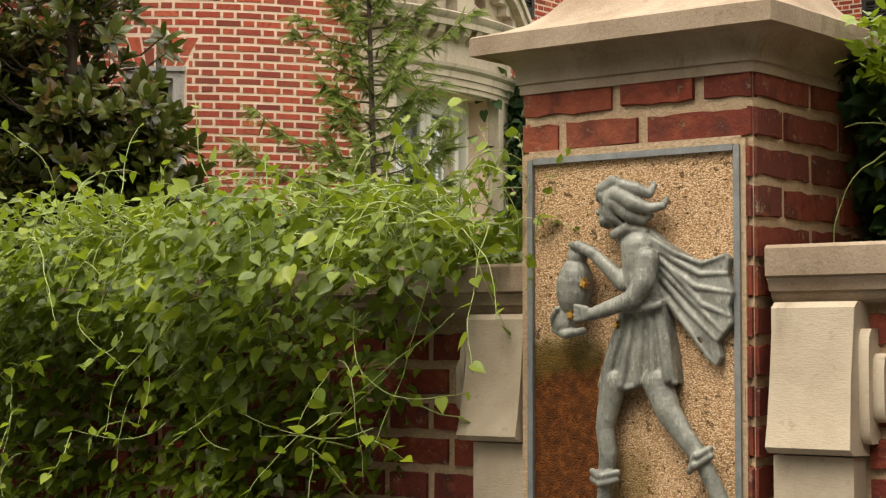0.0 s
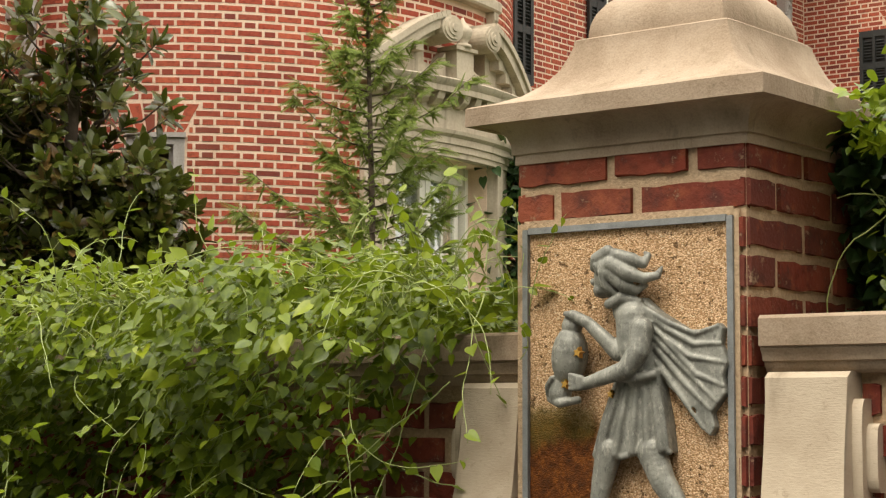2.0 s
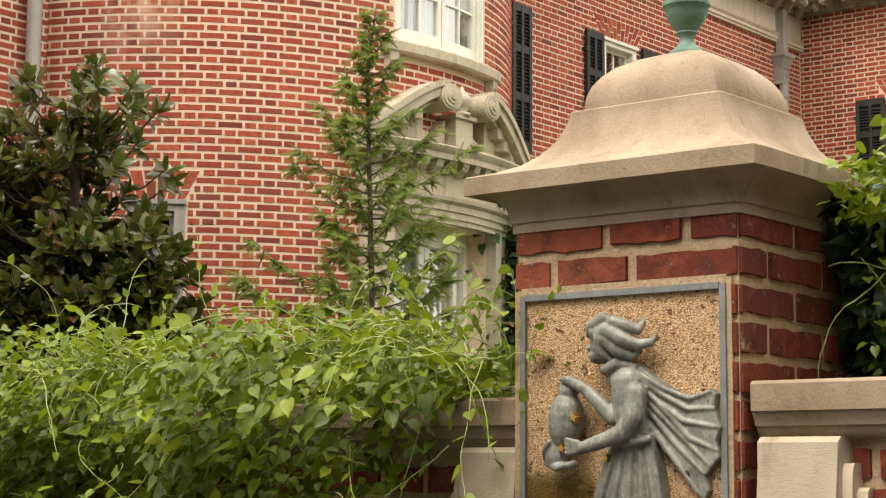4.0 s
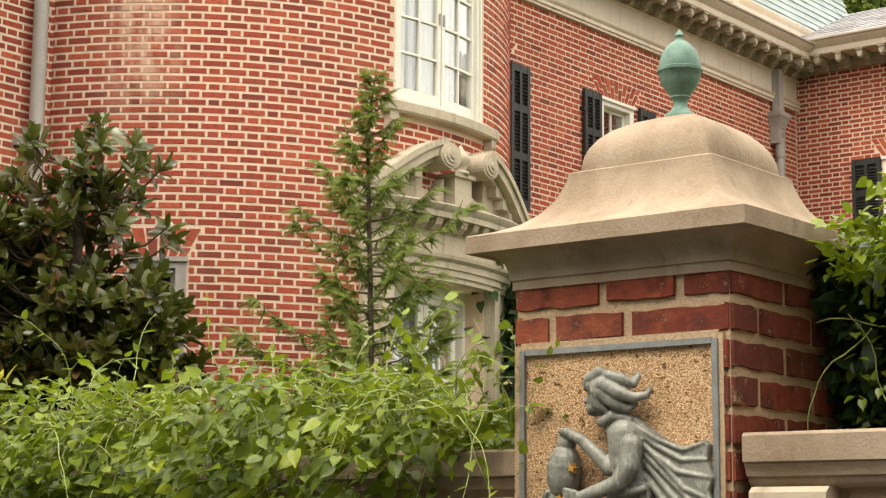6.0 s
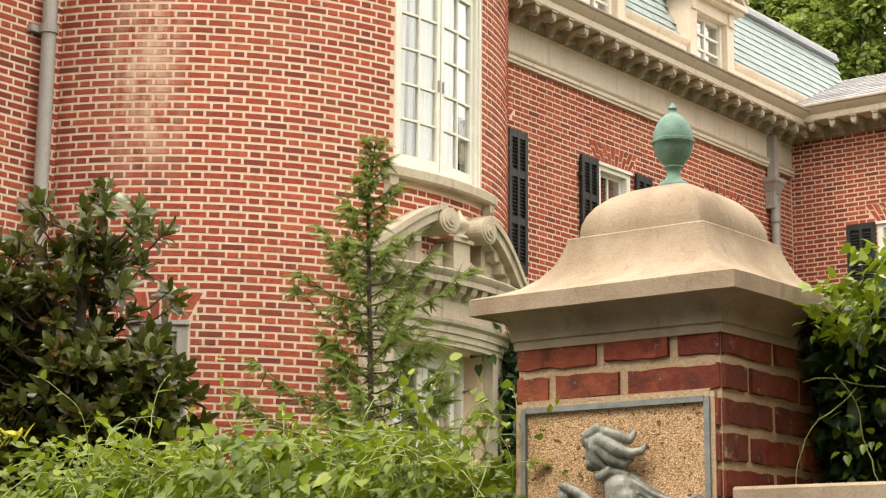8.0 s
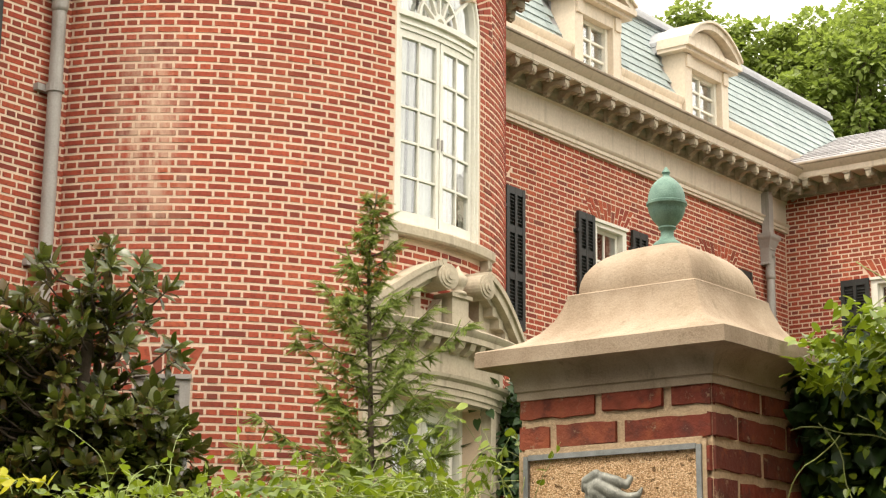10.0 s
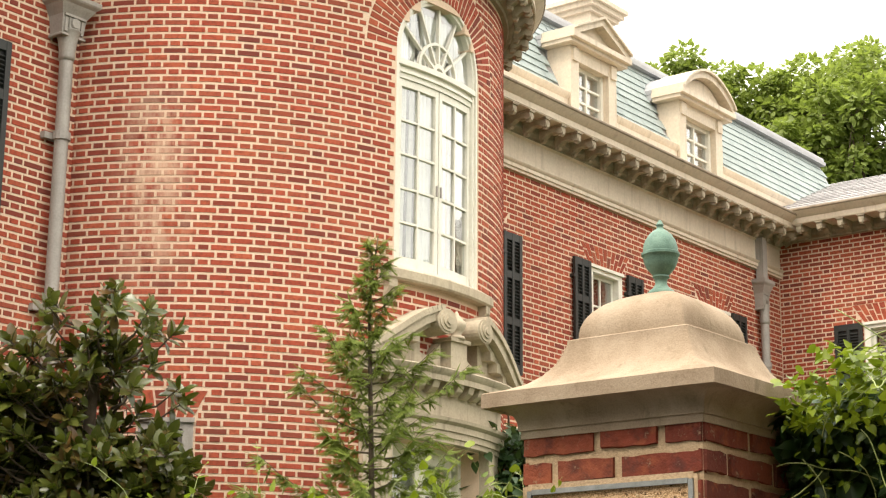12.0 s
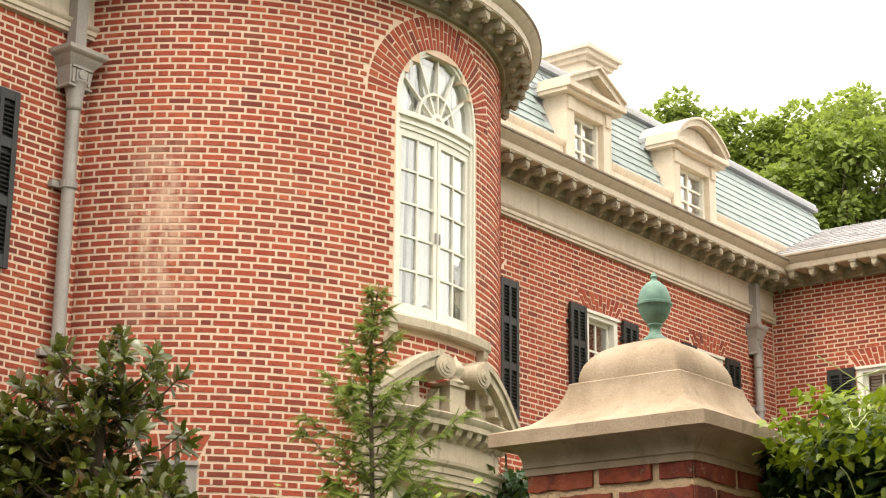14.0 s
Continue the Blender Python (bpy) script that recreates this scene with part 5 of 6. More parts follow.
def rough_brick(b, mp, a, c, za, zb, rng):
    """A handmade brick with a chipped, uneven edge."""
    o = 0.003 + rng.random() * 0.004
    e = 0.003
    w = lambda k=1.0: rng.uniform(-0.0032, 0.0030) * k
    n = max(2, round((c - a) / 0.028))
    ring_f = [(a + e + (c - a - 2 * e) * i / n, za + e + w()) for i in range(n + 1)] + [(c - e - (c - a - 2 * e) * i / n, zb - e + w()) for i in range(n + 1)]
    ring_b = [(a + (c - a) * i / n, za) for i in range(n + 1)] + [(c - (c - a) * i / n, zb) for i in range(n + 1)]
    m = len(ring_f)
    verts = [mp(s, z, o + w(0.35)) for s, z in ring_f] + [mp(s, z, -0.012) for s, z in ring_b]
    faces = [(i, i + 1, m - 2 - i, m - 1 - i) for i in range(n)]
    faces += [(i + m, (i + 1) % m + m, (i + 1) % m, i) for i in range(m)]
    b.add(verts, faces)


pier()


def finial():
    c = PK + 0.2375 * PU + 0.2375 * PV
    b = Build()
    z = 2.420
    prof = [(0.034, 0), (0.035, 0.006), (0.030, 0.012), (0.020, 0.019), (0.0145, 0.029), (0.015, 0.040), (0.021, 0.046), (0.019, 0.050), (0.024, 0.056), (0.034, 0.068), (0.041, 0.084), (0.0435, 0.098), (0.0465, 0.100), (0.0465, 0.106), (0.043, 0.108), (0.042, 0.122), (0.037, 0.138), (0.028, 0.152), (0.017, 0.162), (0.009, 0.167), (0.0075, 0.172), (0.010, 0.177), (0.006, 0.184), (0.002, 0.190)]
    b.lathe((c.x, c.y), [(r, z + h) for r, h in prof], 32)
    ob = part("finial", b, M_VERDIGRIS)
    creased(ob, 50)
    tagged(ob, "green verdigris bronze acorn finial on the stone cap", "finial")


finial()


def plaque():
    s0, s1, z0, z1 = PLQ
    t = thing("wall_plaque", PK, "pebbled concrete panel in a lead strip, rust-stained below a relief", "plaque")
    t.location = (0, 0, 0)
    b = Build()
    b.box(local, s0, s1, z0, z1, -0.05, 0.004)
    panel = part("panel", b, M_PANEL, t, "buff pebble panel with a brown water stain")
    panel.matrix_parent_inverse = Matrix.Identity(4)
    panel.matrix_basis = PIER_FRAME
    w = 0.0115
    for a, c, d, e in ((s0 - w, s0, z0, z1 + w), (s1, s1 + w, z0, z1 + w), (s0, s1, z1, z1 + w)):
        f = Build()
        f.prism(pier_front, [(a, d), (c, d), (c, e), (a, e)], -0.05, 0.0125, 0.006)
        part("strip", f, M_STRIP, t, "grey lead strip frame")
    for px, py, r in ((1050, 500, 0.011), (1027, 556, 0.010), (1103, 574, 0.008)):
        st = Build()
        cs, cz = fig(px, py)
        pts = [(cs + (r if k % 2 == 0 else 0.42 * r) * math.sin(math.pi * k / 5 + 0.2), cz + (r if k % 2 == 0 else 0.42 * r) * math.cos(math.pi * k / 5 + 0.2)) for k in range(9, -1, -1)]
        top = 0.056 if px < 1060 else 0.046
        st.prism(pier_front, pts, top - 0.012, top, 0.1)
        part("star", st, M_GOLD, t, "small gilt star")


def fig(px, py):
    """Figure units to the panel's own metres."""
    return -(1316 - px) * 0.001167, 1.878 - (py - 330) * 0.000995


def relief():
    """The walking figure with a vase: one plain casting."""
    b = Build()

    def blob(px, py, rx, ry, o, ro, tilt=0.0):
        cs, cz = fig(px, py)
        rx, rz, ro = rx * 0.00104, ry * 0.00093, ro * 0.9
        verts, faces = [], []
        nu, nv = 14, 9
        ct, sn = math.cos(radians(tilt)), math.sin(radians(tilt))
        for i in range(nv + 1):
            th = math.pi * i / nv
            for k in range(nu):
                p = 2 * math.pi * k / nu
                x, y, z = rx * math.sin(th) * math.cos(p), ro * math.sin(th) * math.sin(p), rz * math.cos(th)
                verts.append(local(cs + x * ct - z * sn, cz + x * sn + z * ct, o + y))
        for i in range(nv):
            for k in range(nu):
                a, c = i * nu + k, i * nu + (k + 1) % nu
                faces.append((a, a + nu, c + nu, c))
        b.add(verts, faces)

    def limb(pts, radii, outs, flat=0.8):
        """A tapered limb through (px, py)."""
        fine = []
        for i in range(len(pts) - 1):
            steps = max(3, int(math.dist(pts[i], pts[i + 1]) / (0.33 * min(radii[i], radii[i + 1]))))
            for k in range(steps):
                q = k / steps
                fine.append((pts[i][0] + (pts[i + 1][0] - pts[i][0]) * q, pts[i][1] + (pts[i + 1][1] - pts[i][1]) * q, radii[i] + (radii[i + 1] - radii[i]) * q, outs[i] + (outs[i + 1] - outs[i]) * q))
        fine.append((*pts[-1], radii[-1], outs[-1]))
        for px, py, r, o in fine:
            blob(px, py, 0.9 * r, 1.0 * r, o, r * 0.00105 * flat)

    def sheet(pts, o0, o1):
        b.prism(local, [fig(*p) for p in pts], o0, o1)

    # head, hair and neck
    blob(1094, 368, 28, 38, 0.028, 0.030)
    blob(1082, 388, 15, 17, 0.029, 0.024)
    blob(1067, 374, 5, 8, 0.031, 0.011, 20)
    blob(1075, 397, 6, 5, 0.030, 0.013)
    blob(1106, 350, 40, 33, 0.030, 0.038, -10)
    limb([(1074, 350), (1082, 334), (1104, 324)], [8, 12, 14], [0.044, 0.050, 0.052])
    limb([(1116, 330), (1142, 338), (1158, 346), (1164, 332), (1156, 326)], [14, 13, 10, 7, 4], [0.050, 0.044, 0.036, 0.030, 0.026])
    limb([(1110, 345), (1136, 362), (1160, 372), (1180, 368), (1186, 354)], [15, 14, 11, 8, 4], [0.056, 0.050, 0.040, 0.032, 0.028])
    limb([(1106, 360), (1126, 382), (1146, 392), (1160, 384)], [14, 13, 9, 5], [0.054, 0.046, 0.036, 0.030])
    limb([(1096, 358), (1100, 384), (1112, 396)], [9, 8, 6], [0.056, 0.052, 0.044])
    limb([(1084, 346), (1084, 362)], [7, 4], [0.054, 0.050])
    limb([(1104, 396), (1114, 430)], [14, 18], [0.024, 0.026])
    # cape
    sheet([(1106, 412), (1130, 640 - 215), (1190, 560), (1238, 600), (1246, 632), (1262, 646), (1270, 630), (1264, 606), (1288, 572), (1283, 545), (1291, 520), (1280, 490), (1284, 462), (1276, 452), (1262, 464), (1225, 462), (1180, 432), (1150, 404)], 0.0, 0.022)
    for pts in ([(1128, 420), (1180, 470), (1230, 510), (1284, 520)], [(1132, 424), (1176, 482), (1226, 536), (1270, 584)], [(1138, 416), (1188, 458), (1236, 488), (1280, 488)], [(1125, 428), (1170, 490), (1220, 555), (1262, 600)], [(1140, 414), (1195, 450), (1240, 470), (1276, 458)], [(1120, 436), (1160, 500), (1205, 565), (1250, 632)], [(1135, 420), (1190, 480), (1240, 540), (1284, 560)]):
        limb(pts, [8, 6, 5, 4], [0.030, 0.025, 0.023, 0.021])
    limb([(1100, 415), (1120, 404), (1146, 412)], [10, 11, 9], [0.042, 0.040, 0.03])
    # body and tunic
    limb([(1134, 440), (1138, 490), (1146, 535)], [36, 36, 34], [0.026, 0.028, 0.026], 0.75)
    sheet([(1112, 530), (1082, 615), (1064, 682), (1118, 684), (1160, 670), (1200, 676), (1194, 620), (1178, 530)], 0.0, 0.036)
    for x0, x1, y1 in ((1118, 1080, 676), (1132, 1108, 678), (1146, 1138, 674), (1160, 1164, 666), (1172, 1188, 668)):
        limb([(x0, 545), ((x0 + x1) / 2, 610), (x1, y1)], [6, 8, 9], [0.034, 0.036, 0.036])
    limb([(1110, 545), (1145, 548), (1178, 540)], [8, 8, 8], [0.044, 0.05, 0.044])
    limb([(1068, 682), (1118, 684), (1160, 670), (1198, 674)], [6, 6, 6, 6], [0.03, 0.034, 0.034, 0.03])
    # arms
    limb([(1160, 462), (1158, 500), (1140, 530)], [24, 22, 19], [0.046, 0.054, 0.058])
    limb([(1140, 530), (1100, 545), (1064, 556)], [18, 15, 12], [0.058, 0.060, 0.056])
    limb([(1112, 500), (1090, 475), (1062, 446)], [18, 15, 12], [0.036, 0.04, 0.044])
    limb([(1062, 446), (1042, 434), (1026, 430)], [12, 11, 6], [0.046, 0.05, 0.05])
    for dy in (-12, -4, 4, 12):
        limb([(1060, 554 + dy * 0.6), (1042, 552 + dy)], [8, 5], [0.062, 0.064])
    # vase
    blob(1024, 505, 33, 58, 0.034, 0.036, -6)
    limb([(1010, 555), (1008, 572)], [22, 24], [0.034, 0.036])
    limb([(988, 582), (1014, 590), (1040, 584)], [8, 9, 8], [0.034, 0.05, 0.036])
    limb([(1030, 436), (1030, 452)], [15, 22], [0.036, 0.036])
    limb([(1000, 545), (988, 560), (986, 580)], [6, 5, 5], [0.05, 0.046, 0.036])
    # legs
    limb([(1090, 672), (1080, 720), (1074, 755), (1080, 800), (1074, 850), (1068, 920), (1062, 960)], [28, 23, 19, 19, 16, 15, 16], [0.024, 0.026, 0.028, 0.028, 0.026, 0.024, 0.024])
    limb([(1062, 960), (1035, 975)], [15, 9], [0.024, 0.024])
    limb([(1164, 672), (1185, 725), (1212, 765), (1238, 800), (1258, 845), (1272, 880)], [30, 25, 20, 18, 16, 17], [0.024, 0.026, 0.028, 0.026, 0.024, 0.022])
    limb([(1272, 880), (1285, 915), (1272, 940)], [16, 13, 9], [0.022, 0.022, 0.022])
    for pts in ([(1054, 832), (1075, 840), (1098, 832)], [(1054, 846), (1076, 852), (1096, 845)], [(1226, 812), (1240, 796), (1256, 784)], [(1222, 824), (1238, 812), (1258, 796)]):
        limb(pts, [7, 8, 7], [0.032, 0.046, 0.032])
    ob = part("relief_figure", b, M_RELIEF)
    ob.matrix_basis = PIER_FRAME
    rm = ob.modifiers.new("melt", "REMESH")
    rm.mode, rm.voxel_size, rm.use_smooth_shade = "VOXEL", 0.0019, True
    sm = ob.modifiers.new("soften", "SMOOTH")
    sm.factor, sm.iterations = 0.5, 5
    tagged(ob, "grey lead relief of a walking figure pouring from a vase", "relief sculpture")


plaque()
relief()


# ---- the garden wall on both sides ----
def garden_wall(name, s0, s1, top, label):
    """A brick wall with a moulded stone coping; s runs to the right of the pier."""
    t = thing(name, pier_front((s0 + s1) / 2, 0, 0), label, "wall", kind="structure")
    core = Build()
    core.box(pier_front, s0, s1, 0, top - 0.09, -0.36, -0.055)
    part("core", core, M_PIER_MORTAR, t)
    c = Build()
    c.sweep(pier_front, [(-0.42, top - 0.098), (-0.036, top - 0.098), (-0.030, top - 0.094), (-0.024, top - 0.086), (-0.022, top - 0.079), (-0.016, top - 0.077), (-0.013, top - 0.066), (-0.008, top - 0.058), (-0.008, top - 0.054), (-0.002, top - 0.052), (-0.001, top - 0.006), (-0.008, top), (-0.42, top + 0.004)], stations(s0, s1, 0.45))
    creased(part("coping", c, M_CAP, t, "buff stone coping"), 30)
    return t


def wall_bricks(t, s0, s1, z0, z1, seed, shift):
    rng = random.Random(seed)
    wall_map = lambda s, z, o: pier_front(s, z, o - 0.053)
    for a, c, za, ze in bond(s0, s1, z0, z1, lambda z: [], COURSE, 0.2, 0.097, 0.014, shift):
        b = Build()
        rough_brick(b, wall_map, a, c, za, ze, rng)
        part("brick", b, M_PIER_BRICK, t)


right = garden_wall("wall_garden_right", 0.018, 6.0, 1.768, "red brick garden wall with buff stone coping")
leftw = garden_wall("wall_garden_left", -7.0, -PIER - 0.003, 1.752, "red brick garden wall under climbing vines")


def console(s0, s1, z_top, z_mid, flip, label):
    """A stone scroll console against the wall, with rolls on its outer side."""
    t = thing("console", pier_front((s0 + s1) / 2, z_mid - 0.5, -0.05), label, "console", "stone consoles beside the pier")
    lo, hi = min(s0, s1), max(s0, s1)
    b = Build()
    prof = [(-0.07, z_mid), (0.012, z_mid + 0.002), (0.022, z_mid + 0.012), (0.014, z_mid + 0.05), (0.004, z_mid + 0.12), (-0.004, z_mid + 0.20), (-0.004, z_top - 0.01), (-0.016, z_top), (-0.07, z_top)]
    flare = lambda s, z, o: pier_front((s - s_in) * (1 + 0.05 * ((z_mid + 0.14 - z) / 0.14) ** 2) + s_in, z, o)
    s_in = lo if not flip else hi
    b.sweep(flare, prof, stations(lo, hi, 0.05))
    creased(part("shaft", b, M_TOOLED, t), 30)
    k = Build()
    k.box(pier_front, lo + (0 if not flip else 0.012), hi - (0.0 if flip else 0.002), 0.3, z_mid - 0.002, -0.07, -0.008)
    part("lower_block", k, M_TOOLED, t)
    e = hi if not flip else lo
    d = 1 if not flip else -1
    for x0, x1, z0, z1, o in ((0.004, 0.024, z_mid + 0.02, z_top - 0.045, -0.020), (0.024, 0.044, z_mid + 0.055, z_top - 0.085, -0.034)):
        a, c = sorted((e + d * x0, e + d * x1))
        r = Build()
        h = (z1 - z0) / 2
        pr = [(-0.07, z0)] + [(o + 0.008 - 0.012 * abs(q) ** 8, (z0 + z1) / 2 + h * q) for q in (-1, -0.94, -0.85, -0.5, 0, 0.5, 0.85, 0.94, 1)] + [(-0.07, z1)]
        r.sweep(pier_front, pr, [a, (a + c) / 2, c])
        creased(part("roll", r, M_TOOLED, t), 40)


console(0.028, 0.174, 1.672, 1.420, False, "pale limestone scroll console beside the brick pier")
console(-0.482, -0.612, 1.658, 1.420, True, "stained limestone scroll console half under vines")


# ---- leaves ----
def leaf_shape(kind):
    """A leaf along +y in its own plane, one long: vertices and faces."""
    if kind == "vine":      # heart-shaped with a drawn-out tip, folded on its rib
        half = [(0.0, 0.03, 0), (0.20, -0.02, 0.05), (0.34, 0.16, 0.07), (0.34, 0.38, 0.05), (0.22, 0.64, 0.0), (0.08, 0.86, -0.05)]
        rib = [(0, 0.06, 0), (0, 0.35, -0.03), (0, 0.65, -0.05), (0, 1.0, -0.12)]
    elif kind == "long":    # magnolia: leathery, narrow
        half = [(0.0, 0.0, 0), (0.12, 0.12, 0.03), (0.22, 0.36, 0.05), (0.23, 0.62, 0.03), (0.13, 0.87, -0.02)]
        rib = [(0, 0.0, 0), (0, 0.35, 0), (0, 0.65, -0.02), (0, 1.0, -0.10)]
    elif kind == "scale":   # a conifer's narrow spray tip
        half = [(0.0, 0.0, 0), (0.11, 0.3, 0.02), (0.09, 0.7, 0.0)]
        rib = [(0, 0.0, 0), (0, 0.5, -0.02), (0, 1.0, -0.10)]
    else:                   # small clump leaf
        half = [(0.0, 0.0, 0), (0.30, 0.25, 0.06), (0.28, 0.6, 0.02)]
        rib = [(0, 0.0, 0), (0, 0.5, -0.03), (0, 1.0, -0.08)]
    nr = len(rib)
    side = half[1:]
    nl = len(side)
    v = rib + side + [(-x, y, z) for x, y, z in side]
    f = []
    for base, flip in ((nr, False), (nr + nl, True)):
        chain = [0] + [base + i for i in range(nl)] + [nr - 1]
        ribs = list(range(nr))
        i, k = 0, 0
        while i < len(chain) - 1 or k < nr - 1:
            if i < len(chain) - 1 and (k >= nr - 1 or v[chain[i + 1]][1] <= v[ribs[k + 1]][1] + 1e-6 or i < 1):
                tri = (ribs[k], chain[i], chain[i + 1])
                i += 1
            else:
                tri = (ribs[k], chain[i], ribs[k + 1])
                k += 1
            if len(set(tri)) == 3:
                f.append(tri if flip else tri[::-1])
    return np.array(v, float), np.array(f, int)


def leaf_frames(pos, tip, nrm, size):
    """Matrices for leaves at pos, that point along tip and face nrm."""
    y = tip / np.linalg.norm(tip, axis=1, keepdims=True)
    z = nrm - (nrm * y).sum(1, keepdims=True) * y
    z /= np.linalg.norm(z, axis=1, keepdims=True) + 1e-9
    x = np.cross(y, z)
    return np.stack([x, y, z], 2) * size[:, None, None], pos


def leaf_mesh(name, kind, pos, tip, nrm, size, mat):
    v, f = leaf_shape(kind)
    rot, pos = leaf_frames(pos, tip, nrm, size)
    verts = (np.einsum("nij,vj->nvi", rot, v) + pos[:, None, :]).reshape(-1, 3)
    faces = (f[None] + (np.arange(len(pos)) * len(v))[:, None, None]).reshape(-1, 3)
    me = bpy.data.meshes.new(name)
    me.vertices.add(len(verts))
    me.vertices.foreach_set("co", verts.ravel())
    me.loops.add(faces.size)
    me.loops.foreach_set("vertex_index", faces.ravel())
    me.polygons.add(len(faces))
    me.polygons.foreach_set("loop_start", np.arange(len(faces)) * 3)
    me.update(calc_edges=True)
    me.materials.append(mat)
    me.shade_smooth()
    return me


def wall_xyz(s, z, o):
    """Arrays of wall metres to the world."""
    k, u, v = np.array(PK), np.array(PU), np.array(PV)
    return k[None] - s[:, None] * u - o[:, None] * v + z[:, None] * np.array((0, 0, 1.0))


OUT = -np.array(PV)
ALONG = -np.array(PU)


def vine_hedge():
    """Climbing vine that covers the wall left of the pier and mounds over its coping."""
    rng = np.random.default_rng(21)
    t = thing("climbing_vine", pier_front(-1.4, 0, 0), "dense green climbing vine mounded over the garden wall", "vine")
    n = 18500
    q = rng.random(n)                          # 0 at the foot of the front, 0.62 the brow, 1 behind the top
    s = rng.uniform(-2.15, -0.47, n)
    depth = rng.random(n) ** 1.2 * 0.30
    bump = 0.05 * np.sin(5.1 * s) + 0.035 * np.sin(11.3 * s + 1) + 0.02 * np.sin(23 * s)
    top = 1.868 + bump * 1.0 + 0.02 * np.sin(3 * s) - 0.05 * (s > -0.62) * (s + 0.62) / 0.15
    fr = q < 0.62
    z = np.where(fr, 1.0 + (top - 1.05) * (q / 0.62), top - 0.02 * ((q - 0.62) / 0.38))
    belly = 0.06 + 0.25 * np.clip((z - 1.42) / 0.30, 0, 1) + 0.05 * np.sin(4 * s + 3 * z) + 0.05 * np.sin(9 * s - 5 * z)
    o = np.where(fr, belly * np.clip((top - z) / 0.12, 0.15, 1) ** 0.6 + 0.02, -(q - 0.62) / 0.38 * 0.5)
    zz = z - np.where(fr, 0, depth * 0.8) + rng.normal(0, 0.012, n)
    oo = o - np.where(fr, depth, 0) + rng.normal(0, 0.015, n)
    edge = np.interp(zz, [1.0, 1.30, 1.50, 1.62, 1.70, 1.76, 1.80], [-0.95, -0.86, -0.78, -0.74, -0.68, -0.56, -0.48]) + rng.normal(0, 0.03, n)
    keep = (s < edge) & ~((s > -0.95) & (zz < 1.76) & (rng.random(n) < 0.25))
    s, zz, oo, fr, depth = s[keep], zz[keep], oo[keep], fr[keep], depth[keep]
    n = len(s)
    pos = wall_xyz(s, zz, oo)
    up = np.array((0, 0, 1.0))
    ang = rng.normal(0, 0.9, n)
    tip = ALONG[None] * np.sin(ang)[:, None] + OUT[None] * rng.uniform(0.1, 0.9, n)[:, None] + up[None] * np.where(fr, -np.cos(ang) * 0.55, rng.uniform(-0.3, 0.5, n))[:, None]
    nrm = OUT[None] * np.where(fr, rng.uniform(-0.1, 0.5, n), rng.uniform(0, 0.4, n))[:, None] + up[None] * rng.uniform(0.6, 1.2, n)[:, None] + rng.normal(0, 0.48, (n, 3))
    size = rng.uniform(0.020, 0.050, n) * np.where(fr, 1.0, 0.85)
    first = np.zeros(n, bool)
    cand = np.where((depth < 0.03) & (s > -1.7) & (zz > 1.2))[0][:300]
    first[cand] = True
    ob = new("foliage", leaf_mesh("foliage", "vine", pos[~first], tip[~first], nrm[~first], size[~first], M_VINE))
    ob.parent = t
    ob.matrix_parent_inverse = Matrix.Translation(-t.location)
    tagged(ob, "heart-shaped green leaves", kind="stuff")
    one = np.array([[0, 0, 0.0]])
    me = leaf_mesh("leaf", "vine", one, np.array([[0, 1.0, 0]]), np.array([[0, 0, 1.0]]), np.array([1.0]), M_VINE_ONE)
    rot, _ = leaf_frames(pos[first], tip[first], nrm[first], size[first])
    for r, p in zip(rot, pos[first]):
        lf = new("leaf", me)
        lf.parent = t
        lf.matrix_parent_inverse = Matrix.Translation(-t.location)
        lf.matrix_basis = Matrix.Translation(Vector(p)) @ Matrix(r.tolist()).to_4x4()
    rr = random.Random(4)

    def shoot(s0, z0, o0, heading, length, droop, leaves=True, r=0.0014):
        """A wandering tendril with a few small leaves."""
        p = Vector(pier_front(s0, z0, o0))
        d = Vector(ALONG) * heading[0] + Vector(OUT) * heading[1] + UP * heading[2]
        d.normalize()
        pts, spots = [p.copy()], []
        steps = 16
        swirl = Vector((rr.uniform(-1, 1), rr.uniform(-1, 1), rr.uniform(-1, 1))) * 0.16
        for i in range(steps):
            d = (d + swirl + Vector((rr.uniform(-1, 1), rr.uniform(-1, 1), rr.uniform(-1, 1))) * 0.16 - UP * droop * 0.1).normalized()
            p = p + d * length / steps
            pts.append(p.copy())
            if leaves and i % 3 == 2:
                spots.append((p.copy(), d.copy()))
        b = Build()
        b.tube(pts, [r * (1 - 0.6 * i / steps) for i in range(steps + 1)], 5)
        part("tendril", b, M_STEM, t, smooth=True)
        return spots

    spots = []
    for i in range(170):
        s0 = rr.uniform(-1.75, -0.50)
        spots += shoot(s0, 1.84 + rr.uniform(-0.02, 0.04), rr.uniform(-0.05, 0.14), (rr.uniform(-1, 1), rr.uniform(-0.2, 0.5), rr.uniform(0.2, 1.0)), rr.uniform(0.10, 0.26), rr.uniform(0.5, 2.0))
    for i in range(55):
        s0 = rr.uniform(-1.8, -0.52)
        spots += shoot(s0, 1.83 + rr.uniform(-0.03, 0.03), rr.uniform(0.02, 0.22), (rr.choice((-1, 1)) * rr.uniform(0.5, 1), rr.uniform(0.0, 0.5), rr.uniform(0.1, 0.7)), rr.uniform(0.20, 0.38), rr.uniform(1.2, 2.4), True, 0.0015)
